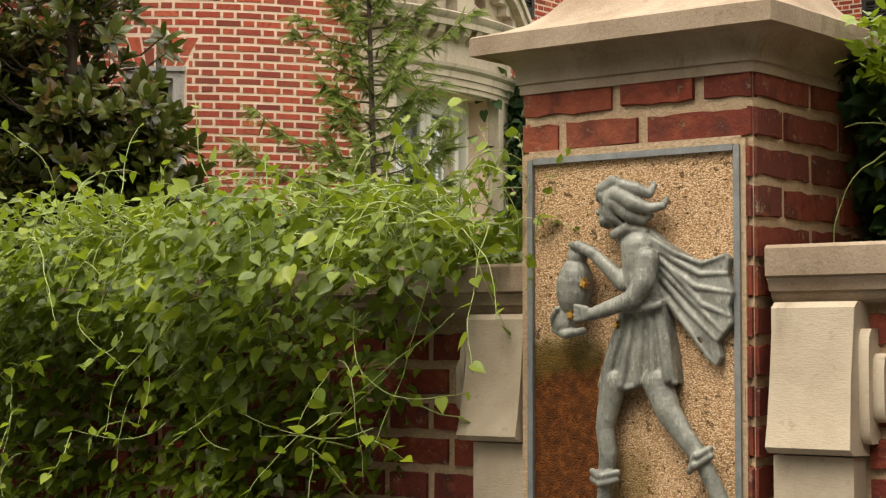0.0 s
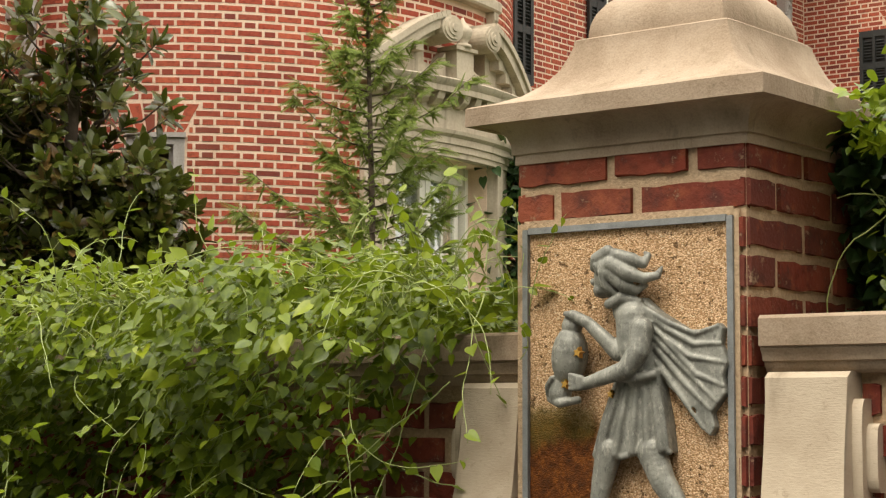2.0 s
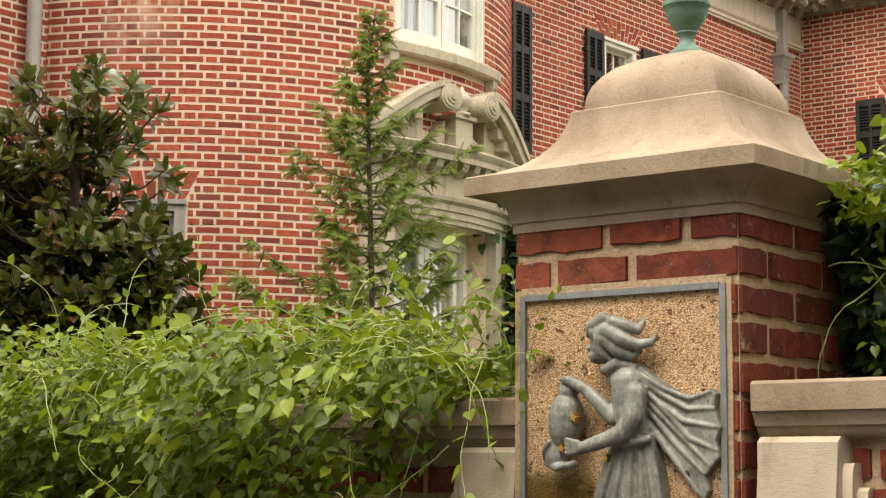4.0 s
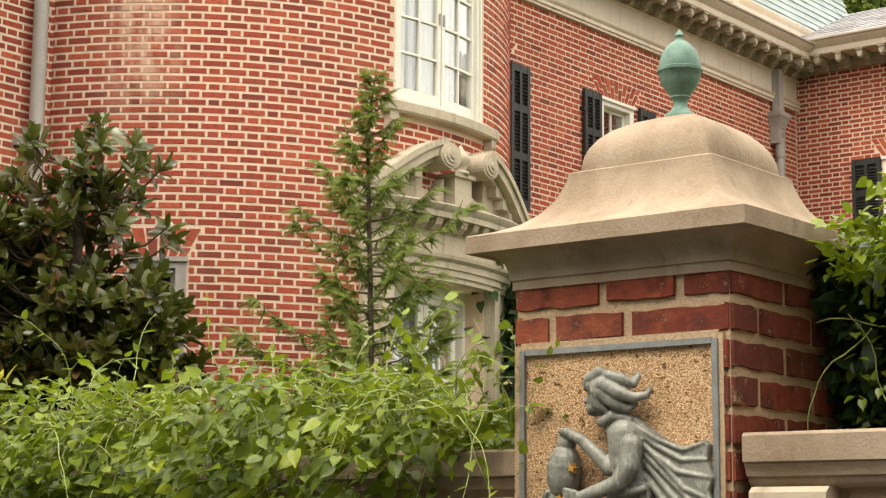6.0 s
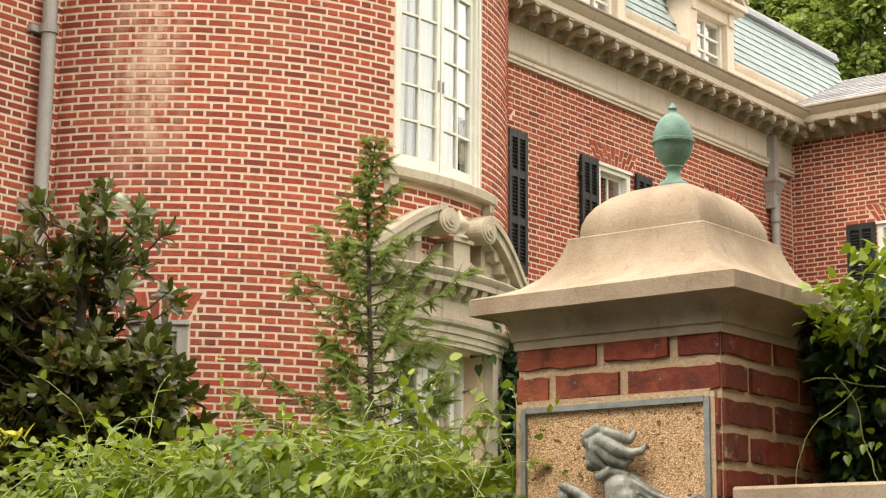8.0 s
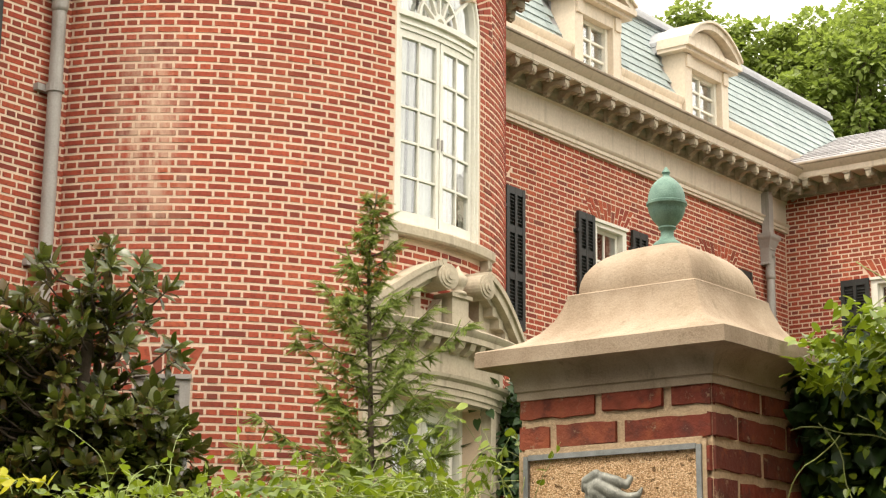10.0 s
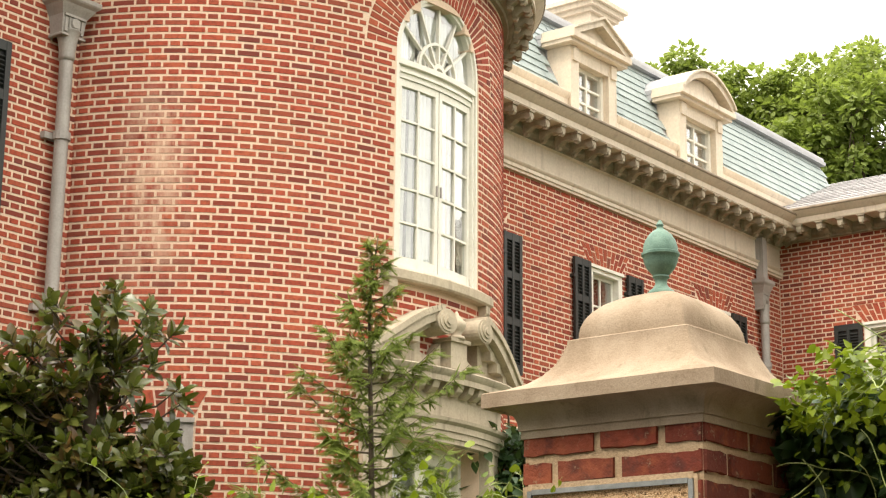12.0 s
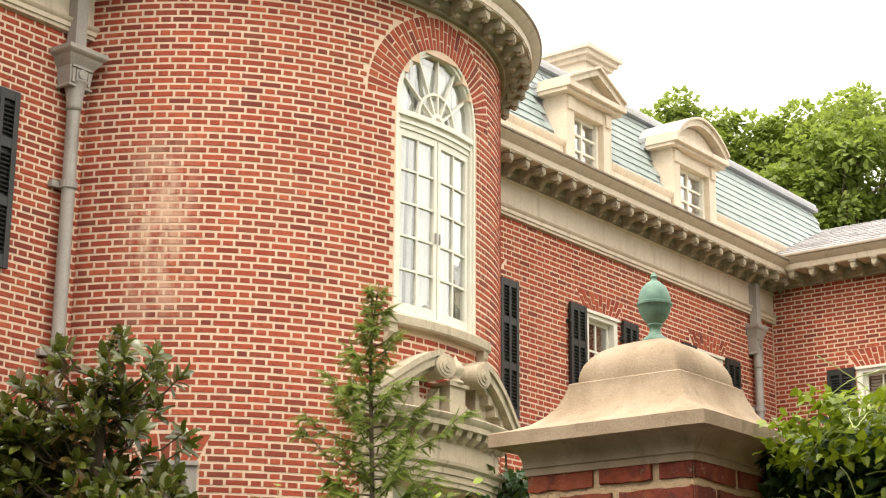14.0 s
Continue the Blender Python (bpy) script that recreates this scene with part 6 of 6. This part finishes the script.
    for i in range(50):
        s0 = rr.uniform(-1.75, -0.66)
        spots += shoot(s0, rr.uniform(1.35, 1.80), rr.uniform(0.16, 0.24), (rr.uniform(-1, 1), rr.uniform(0.2, 0.8), rr.uniform(-0.8, 0.5)), rr.uniform(0.12, 0.30), rr.uniform(0.5, 2.2), True, 0.0012)
    for s0, z0, h, ln in ((-0.58, 1.84, (0.6, 0.5, -0.5), 0.34), (-0.52, 1.82, (0.1, 0.5, -0.8), 0.32), (-0.66, 1.72, (0.3, 0.6, -0.9), 0.34), (-0.60, 1.66, (-0.5, 0.6, -0.8), 0.28), (-0.74, 1.58, (0.6, 0.5, -0.4), 0.30), (-0.72, 1.50, (0.9, 0.4, -0.4), 0.22)):
        spots += shoot(s0, z0, 0.05, h, ln, 1.6, True, 0.0015)
    for s0, z0, h, ln in ((-0.475, 1.80, (0.15, 0.1, 1.0), 0.26), (-0.46, 1.86, (0.35, 0.1, 1.0), 0.24), (-0.50, 1.84, (-0.2, 0.1, 1.0), 0.22), (-0.44, 1.78, (0.3, 0.05, 1.0), 0.30), (-0.46, 1.70, (0.5, 0.1, 0.5), 0.16)):
        spots += shoot(s0, z0, 0.02, h, ln, 0.0, True, 0.001)
    gold = []
    for dx, h in ((0.0, 0.13), (0.05, 0.10), (-0.06, 0.12), (0.09, 0.07), (-0.11, 0.09)):
        gold += shoot(-2.009 + dx, 2.043 - 0.11, 0.10, (dx * 3, 0.25, 1.0), h, 0.0, True, 0.0016)
    gp, gd = np.array([tuple(p) for p, _ in gold]), np.array([tuple(d) for _, d in gold])
    yellow = new("yellow_leaves", leaf_mesh("yellow_leaves", "vine", gp, gd * 0.6 + rng.normal(0, 0.5, (len(gp), 3)), rng.normal(0, 0.4, (len(gp), 3)) + OUT * 0.6 + up * 0.5, rng.uniform(0.030, 0.050, len(gp)), M_GOLD_LEAF))
    yellow.parent = t
    yellow.matrix_parent_inverse = Matrix.Translation(-t.location)
    tagged(yellow, "bright yellow-green young leaves", kind="stuff")
    ps = np.array([tuple(p) for p, _ in spots])
    ds = np.array([tuple(d) for _, d in spots])
    m = len(ps)
    fresh = new("young_leaves", leaf_mesh("young_leaves", "vine", ps, ds * 0.5 + rng.normal(0, 0.6, (m, 3)), rng.normal(0, 0.5, (m, 3)) + up, rng.uniform(0.016, 0.038, m), M_YOUNG))
    fresh.parent = t
    fresh.matrix_parent_inverse = Matrix.Translation(-t.location)
    tagged(fresh, "small pale young leaves on tendrils", kind="stuff")


vine_hedge()


def ivy_clump():
    """Dark ivy beside the pier that creeps up to the cap, with bright vine leaves on top."""
    rng = np.random.default_rng(8)
    t = thing("ivy", pier_front(0.35, 1.77, -0.45), "dark ivy climbing beside the pier, bright young leaves on top", "ivy")
    n = 11000
    s = np.where(rng.random(n) < 0.55, rng.uniform(0.01, 0.45, n), rng.uniform(0.3, 1.5, n))
    z = 1.64 + rng.random(n) * (0.48 + 0.05 * np.sin(7 * s))
    d = rng.uniform(0.0, 0.35, n)
    o = -0.30 - d - 0.10 * np.clip((2.1 - z) / 0.4, 0, 1) * (s < 0.3)
    pos = wall_xyz(s, z, o)
    up = np.array((0, 0, 1.0))
    tip = OUT[None] * rng.uniform(0.2, 1, n)[:, None] - up[None] * rng.uniform(0.2, 1, n)[:, None] + rng.normal(0, 0.6, (n, 3))
    nrm = OUT[None] * 0.8 + up[None] * 0.5 + rng.normal(0, 0.4, (n, 3))
    ob = new("foliage", leaf_mesh("foliage", "vine", pos, tip, nrm, rng.uniform(0.032, 0.06, n), M_IVY))
    ob.parent = t
    ob.matrix_parent_inverse = Matrix.Translation(-t.location)
    tagged(ob, "dark glossy ivy leaves", kind="stuff")
    n = 5600
    s = rng.uniform(0.10, 1.6, n)
    z = 2.06 + rng.random(n) * (0.07 + 0.05 * np.sin(5 * s + 0.5) ** 2 + 0.06 * (s > 0.2))
    o = -0.14 - rng.random(n) * 0.46
    pos = wall_xyz(s, z, o)
    tip = OUT[None] * rng.uniform(0, 1, n)[:, None] - up[None] * rng.uniform(-0.3, 0.7, n)[:, None] + rng.normal(0, 0.6, (n, 3))
    nrm = up[None] + rng.normal(0, 0.45, (n, 3))
    ob = new("young_leaves", leaf_mesh("young_leaves", "vine", pos, tip, nrm, rng.uniform(0.020, 0.038, n), M_YOUNG))
    ob.parent = t
    ob.matrix_parent_inverse = Matrix.Translation(-t.location)
    tagged(ob, "bright green young leaves", kind="stuff")
    n = 520
    s = rng.uniform(0.06, 1.3, n)
    z = 2.12 - rng.random(n) ** 1.4 * 0.42
    pos = wall_xyz(s, z, -0.27 + rng.random(n) * 0.06 - 0.12 * (s < 0.12))
    tip = OUT[None] * rng.uniform(0.2, 0.9, n)[:, None] - up[None] * rng.uniform(0.1, 0.9, n)[:, None] + rng.normal(0, 0.5, (n, 3))
    nrm = OUT[None] * 0.5 + up[None] * 0.8 + rng.normal(0, 0.35, (n, 3))
    ob = new("hanging_leaves", leaf_mesh("hanging_leaves", "vine", pos, tip, nrm, rng.uniform(0.018, 0.034, n), M_VINE))
    ob.parent = t
    ob.matrix_parent_inverse = Matrix.Translation(-t.location)
    tagged(ob, "green vine leaves hanging over the ivy", kind="stuff")
    rr = random.Random(12)
    for i in range(34):
        p = Vector(pier_front(rr.uniform(0.05, 0.8), rr.uniform(1.95, 2.18), -0.24))
        d = Vector((rr.uniform(-0.6, 0.8), rr.uniform(-0.7, 0.2), rr.uniform(-0.6, 0.8))).normalized()
        pts = [p.copy()]
        for k in range(12):
            d = (d + Vector((rr.uniform(-1, 1), rr.uniform(-1, 1), rr.uniform(-1.4, 0.8))) * 0.25).normalized()
            p = p + d * 0.024
            pts.append(p.copy())
        b = Build()
        b.tube(pts, 0.0014, 5)
        part("tendril", b, M_STEM, t, smooth=True)


ivy_clump()


def branch_points(rr, base, tips, r0):
    """A trunk with limbs that bend towards given tips."""
    b = Build()
    for tip in tips:
        mid = base.lerp(tip, 0.45) + Vector((rr.uniform(-0.1, 0.1), rr.uniform(-0.1, 0.1), rr.uniform(0, 0.2))) * (tip - base).length * 0.4
        b.tube([base, base.lerp(mid, 0.5), mid, mid.lerp(tip, 0.5), tip], [r0, r0 * 0.75, r0 * 0.5, r0 * 0.32, r0 * 0.15], 7)
    return b


def magnolia():
    """Broad evergreen with glossy leaves in whorls at the branch ends."""
    rr, rng = random.Random(9), np.random.default_rng(9)
    base = Vector((-2.66, 13.3, 0.98))
    t = thing("magnolia", base, "dark glossy-leaved magnolia against the brick bow", "tree")
    tips = []
    for cx, cz, rx, rz, n in ((-3.10, 4.45, 0.70, 0.50, 38), (-3.20, 4.00, 0.80, 0.42, 30), (-2.66, 3.30, 0.52, 0.42, 36), (-3.60, 3.35, 0.80, 0.60, 44), (-3.0, 2.6, 0.95, 0.6, 66), (-4.15, 3.2, 0.5, 0.6, 24), (-3.75, 4.05, 0.45, 0.45, 22), (-2.62, 2.95, 0.45, 0.4, 26), (-2.56, 2.60, 0.50, 0.45, 36), (-3.3, 3.0, 0.8, 0.5, 34), (-2.34, 2.80, 0.40, 0.60, 48), (-3.95, 3.75, 0.50, 0.60, 44), (-3.85, 2.7, 0.8, 0.6, 60)):
        for _ in range(round((1.05 if cz > 3.8 else 1.4) * n)):
            a, q = rr.uniform(0, 2 * math.pi), rr.random() ** 0.5
            tips.append(Vector((0.82 * (cx - (0.08 if cz > 3.8 else 0.22) + rx * q * math.cos(a)), 13.3 + rr.uniform(-0.5, 0.5), 0.56 + 0.81 * (cz + rz * q * math.sin(a)))))
    tr = Build()
    tr.tube([base, base + Vector((0.02, 0, 1.2)), base + Vector((-0.04, 0, 2.4)), base + Vector((0.02, 0, 3.6))], [0.09, 0.075, 0.05, 0.02], 9)
    part("trunk", tr, M_BARK, t, smooth=True)
    lb = Build()
    for tip in tips:
        root = tip + Vector(((base.x - tip.x) * 0.55, (base.y - tip.y) * 0.4 + 0.15, -0.10 - 0.12 * rr.random()))
        mid = root.lerp(tip, 0.5) + Vector((0, 0, -0.05))
        lb.tube([root, mid, tip], [0.012, 0.009, 0.005], 5)
    part("branch", lb, M_BARK, t, kind="stuff")
    pos, tp, nm, sz = [], [], [], []
    for tip in tips:
        axis = Vector((tip.x - base.x + rr.uniform(-0.7, 0.7), tip.y - base.y - 0.6 + rr.uniform(-0.6, 0.6), 0.55 + rr.uniform(-0.3, 0.5))).normalized()
        side = axis.cross(Vector((0.2, 0.9, 0.1))).normalized()
        other = axis.cross(side)
        for k in range(11):
            a = 2.4 * k + rr.uniform(-0.3, 0.3)
            spread = 0.30 + 0.135 * k
            d = axis * math.cos(spread) + (side * math.cos(a) + other * math.sin(a)) * math.sin(spread)
            pos.append(tuple(tip - axis * 0.010 * k))
            tp.append(tuple(d))
            nm.append(tuple(axis + Vector((rr.uniform(-0.3, 0.3), rr.uniform(-0.3, 0.3), 0.4))))
            sz.append(rr.uniform(0.11, 0.18))
    ob = new("crown", leaf_mesh("crown", "long", np.array(pos), np.array(tp), np.array(nm), np.array(sz), M_MAGNOLIA))
    ob.parent = t
    ob.matrix_parent_inverse = Matrix.Translation(-t.location)
    tagged(ob, "long leathery dark green leaves", kind="stuff")


magnolia()


def conifer():
    """A young feathery conifer before the doorcase."""
    rr = random.Random(31)
    base = Vector((-0.58, 13.6, 0.98))
    t = thing("conifer", base, "young feathery green conifer before the doorcase", "tree")
    top = 5.10
    tr = Build()
    tr.tube([base, base + Vector((0.03, 0, 2.0)), base + Vector((-0.02, 0, 3.6)), Vector((base.x + 0.04, base.y, top))], [0.035, 0.024, 0.013, 0.004], 8)
    part("trunk", tr, M_BARK, t, smooth=True)
    lb = Build()
    pos, tp, nm, sz = [], [], [], []
    levels = 112
    for i in range(levels):
        h = i / levels
        z = 1.5 + (top - 1.55) * h
        reach = float(np.interp(z, [1.5, 3.7, 4.1, 4.6, top], [0.95, 0.74, 0.34, 0.20, 0.05])) * rr.uniform(0.35, 1.2)
        a = 2.4 * i + rr.uniform(-0.4, 0.4)
        d = Vector((math.cos(a), math.sin(a) * 0.8, 0.10 + 0.5 * h + rr.uniform(-0.1, 0.2))).normalized()
        root = Vector((base.x, base.y, z))
        pts = [root + d * reach * k / 5 + UP * (-0.10 * reach * math.sin(k / 5 * math.pi) + 0.10 * reach * (k / 5) ** 2) for k in range(6)]
        lb.tube(pts, [0.009, 0.007, 0.006, 0.004, 0.003, 0.002], 4)
        for k in range(int(14 + 62 * reach)):
            q = rr.uniform(0.04, 1.0) ** 0.8
            p = pts[min(4, int(q * 5))].lerp(pts[min(5, int(q * 5) + 1)], q * 5 % 1)
            sp = (d * rr.uniform(0.4, 1.0) + Vector((rr.uniform(-1, 1), rr.uniform(-1, 1), rr.uniform(-1.2, 0.30))) * 0.9).normalized()
            # a flat spray: a stalk with small scales on both sides
            ln = rr.uniform(0.10, 0.20) * (0.6 + 0.5 * q) * (1 - 0.35 * h)
            face = Vector((rr.uniform(-0.5, 0.5), rr.uniform(-0.9, 0), 1)).normalized()
            cross = sp.cross(face).normalized()
            for m in range(9):
                f = (m + 0.4) / 9
                for sd in (-1, 1):
                    pos.append(tuple(p + sp * ln * f))
                    tp.append(tuple(sp * 0.8 + cross * sd * 0.75 - UP * 0.12))
                    nm.append(tuple(face))
                    sz.append(ln * (0.40 - 0.24 * f))
    part("branch", lb, M_BARK, t, kind="stuff")
    ob = new("crown", leaf_mesh("crown", "scale", np.array(pos), np.array(tp), np.array(nm), np.array(sz) * 1.05, M_CONIFER))
    ob.parent = t
    ob.matrix_parent_inverse = Matrix.Translation(-t.location)
    tagged(ob, "feathery flat sprays", kind="stuff")


conifer()


def broadleaf(base, height, clumps, leaf, seed, label, per=34, mat=None):
    """A tall tree: tapered trunk, limbs to each clump, and a crown of leaf clumps with gaps."""
    rr, rng = random.Random(seed), np.random.default_rng(seed)
    t = thing("tree", base, label, "tree", "trees behind the house")
    tr = Build()
    tr.tube([base, base + UP * height * 0.35, base + UP * height * 0.6], [0.5, 0.36, 0.22], 10)
    part("trunk", tr, M_BARK, t, smooth=True)
    lb = Build()
    pos, tp, nm, sz = [], [], [], []
    for c, r in clumps:
        root = base + UP * height * rr.uniform(0.3, 0.58)
        mid = root.lerp(c, 0.55) + UP * rr.uniform(-0.5, 0.6)
        lb.tube([root, mid, c], [0.16, 0.09, 0.03], 6)
        for _ in range(int(11 * r)):
            sub = c + Vector((rr.gauss(0, 0.55), rr.gauss(0, 0.55), rr.gauss(0, 0.45))) * r
            sr = 0.62 * rr.uniform(0.55, 1.2)
            lb.tube([c.lerp(sub, 0.1), sub], [0.025, 0.008], 4)
            for _ in range(int(1.7 * per)):
                d = Vector((rr.gauss(0, 1), rr.gauss(0, 1), rr.gauss(0.45, 0.8))).normalized()
                pos.append(tuple(sub + Vector((d.x, d.y, 0.75 * d.z)) * sr * rr.uniform(0.72, 1.0)))
                tp.append(tuple(d + Vector((rr.uniform(-0.6, 0.6), rr.uniform(-0.6, 0.6), rr.uniform(-0.8, 0.1)))))
                nm.append(tuple(d * 0.9 + UP * 0.5 + Vector((rr.uniform(-0.3, 0.3), rr.uniform(-0.3, 0.3), 0))))
                sz.append(leaf * rr.uniform(0.7, 1.2))
    part("branch", lb, M_BARK, t, kind="stuff")
    ob = new("crown", leaf_mesh("crown", "clump", np.array(pos), np.array(tp), np.array(nm), np.array(sz), mat or M_TREE))
    ob.parent = t
    ob.matrix_parent_inverse = Matrix.Translation(-t.location)
    tagged(ob, "leafy green crown with gaps", kind="stuff")


def far_trees():
    rr = random.Random(77)
    y = 58.0

    def at(px, pz, dy=0.0):
        k = y + dy
        return Vector((px * k, k, 1.5 + (pz + 0.012) * k))
    small = [(at(0.122, 0.335), 0.8), (at(0.130, 0.342), 0.7), (at(0.147, 0.350), 0.9), (at(0.160, 0.340), 0.8), (at(0.150, 0.345), 1.0), (at(0.137, 0.332, 1), 1.0), (at(0.155, 0.332, 1), 1.1), (at(0.167, 0.340, 1), 0.9), (at(0.144, 0.310, 1), 1.4), (at(0.162, 0.310, 1), 1.4)]
    broadleaf(Vector((9.4, 60.0, 1.0)), 16, small, 0.22, 5, "leafy green tree rising behind the slate roof", 72)
    big = []
    for _ in range(34):
        px = rr.uniform(0.198, 0.30)
        lim = 0.300 + 0.040 * min(1, max(0, (px - 0.186) / 0.045)) + 0.02 * math.sin(60 * px)
        big.append((at(px, rr.uniform(0.262, lim), rr.uniform(-3, 4)), rr.uniform(1.0, 1.6)))
    big += [(at(0.226, 0.345), 1.0), (at(0.250, 0.346), 1.2), (at(0.216, 0.330), 1.0), (at(0.275, 0.35), 1.4), (at(0.184, 0.330, 2), 1.0), (at(0.197, 0.326, 1), 1.2), (at(0.190, 0.344, 2), 0.8), (at(0.206, 0.338, 1), 1.0)]
    broadleaf(Vector((14.0, 60.0, 1.0)), 17, big, 0.24, 6, "broad leafy green tree behind the wing roof", 46)


far_trees()


def dark_shrub():
    """Dark evergreen against the wall past the doorcase."""
    rng = np.random.default_rng(15)
    base = Vector((0.66, 17.2, 1.0))
    t = thing("shrub", base, "dark evergreen shrub against the house wall", "shrub")
    n = 5200
    pos = np.stack([base.x + rng.normal(0, 0.30, n), base.y + rng.normal(0, 0.22, n), rng.uniform(1.0, 4.1, n)], 1)
    tip = rng.normal(0, 0.6, (n, 3)) + np.array((0, -0.6, -0.2))
    nrm = rng.normal(0, 0.5, (n, 3)) + np.array((0, -0.4, 0.8))
    ob = new("foliage", leaf_mesh("foliage", "vine", pos, tip, nrm, rng.uniform(0.07, 0.13, n), M_IVY))
    ob.parent = t
    ob.matrix_parent_inverse = Matrix.Translation(-t.location)
    tagged(ob, "dark green leaves", kind="stuff")
    b = Build()
    b.tube([base, base + Vector((0.03, 0, 1.6)), base + Vector((-0.02, 0, 3.3))], [0.04, 0.03, 0.01], 7)
    part("stem", b, M_BARK, t)


dark_shrub()


def blocker_trees():
    """Unseen dark trees, added behind the eye to keep low sky off the pier."""
    rr = random.Random(40)
    # The last, far to the right, is added for the bow window to mirror.
    for x, y, h, w in ((-18.0, -6.5, 9.5, 4.8), (-9.0, -8.5, 9.5, 5.0), (0.5, -9.0, 9.8, 5.0), (9.5, -8.5, 9.5, 5.0), (18.5, -6.0, 9.5, 4.8), (29.0, 19.0, 12.0, 2.6)):
        base = Vector((x, y, 0))
        clumps = []
        for _ in range(44):
            a, q = rr.uniform(0, 2 * math.pi), rr.random() ** 0.5
            up = rr.uniform(0.06, 0.95)
            clumps.append((base + Vector((w * q * math.cos(a), 0.5 * w * q * math.sin(a), h * up)), rr.uniform(1.2, 1.8)))
        broadleaf(base, h, clumps, 0.55, 50 + int(x), "unseen dark leafy tree added to shape the light", 13, M_IVY)


blocker_trees()


# ---- pieces of walls, last ----
def plain_bricks(t, mp, s0, s1, z0, z1, mat, seed):
    """The rest of a wall's bricks, joined."""
    rng = random.Random(seed)
    b = Build()
    for a, c, za, zb in bond(s0, s1, z0, z1, lambda z: [], COURSE, 0.2, 0.097, 0.014):
        add_brick(b, mp, a, c, za, zb, rng)
    part("wall_bricks", b, mat, t, "dark red bricks", kind="stuff")


M_PIER_REST = brick_material("pier_brick_joined", False, PIER_SHADES, False, True)
set_back = lambda s, z, o: pier_front(s, z, o - 0.053)
plain_bricks(right, set_back, 0.18, 1.3, 0.02, 1.66 - 12 * COURSE, M_PIER_REST, 31)
plain_bricks(right, set_back, 1.314, 6.0, 0.02, 1.66, M_PIER_REST, 32)
plain_bricks(leftw, set_back, -1.5, -PIER - 0.004, 0.02, 1.63 - 12 * COURSE, M_PIER_REST, 33)
plain_bricks(leftw, set_back, -7.0, -1.514, 0.02, 1.63, M_PIER_REST, 34)
wall_bricks(right, 0.18, 1.3, 1.66 - 12 * COURSE, 1.66, 3, 0.05)
wall_bricks(leftw, -1.5, -PIER - 0.004, 1.63 - 12 * COURSE, 1.63, 4, 0.12)
house_bricks()
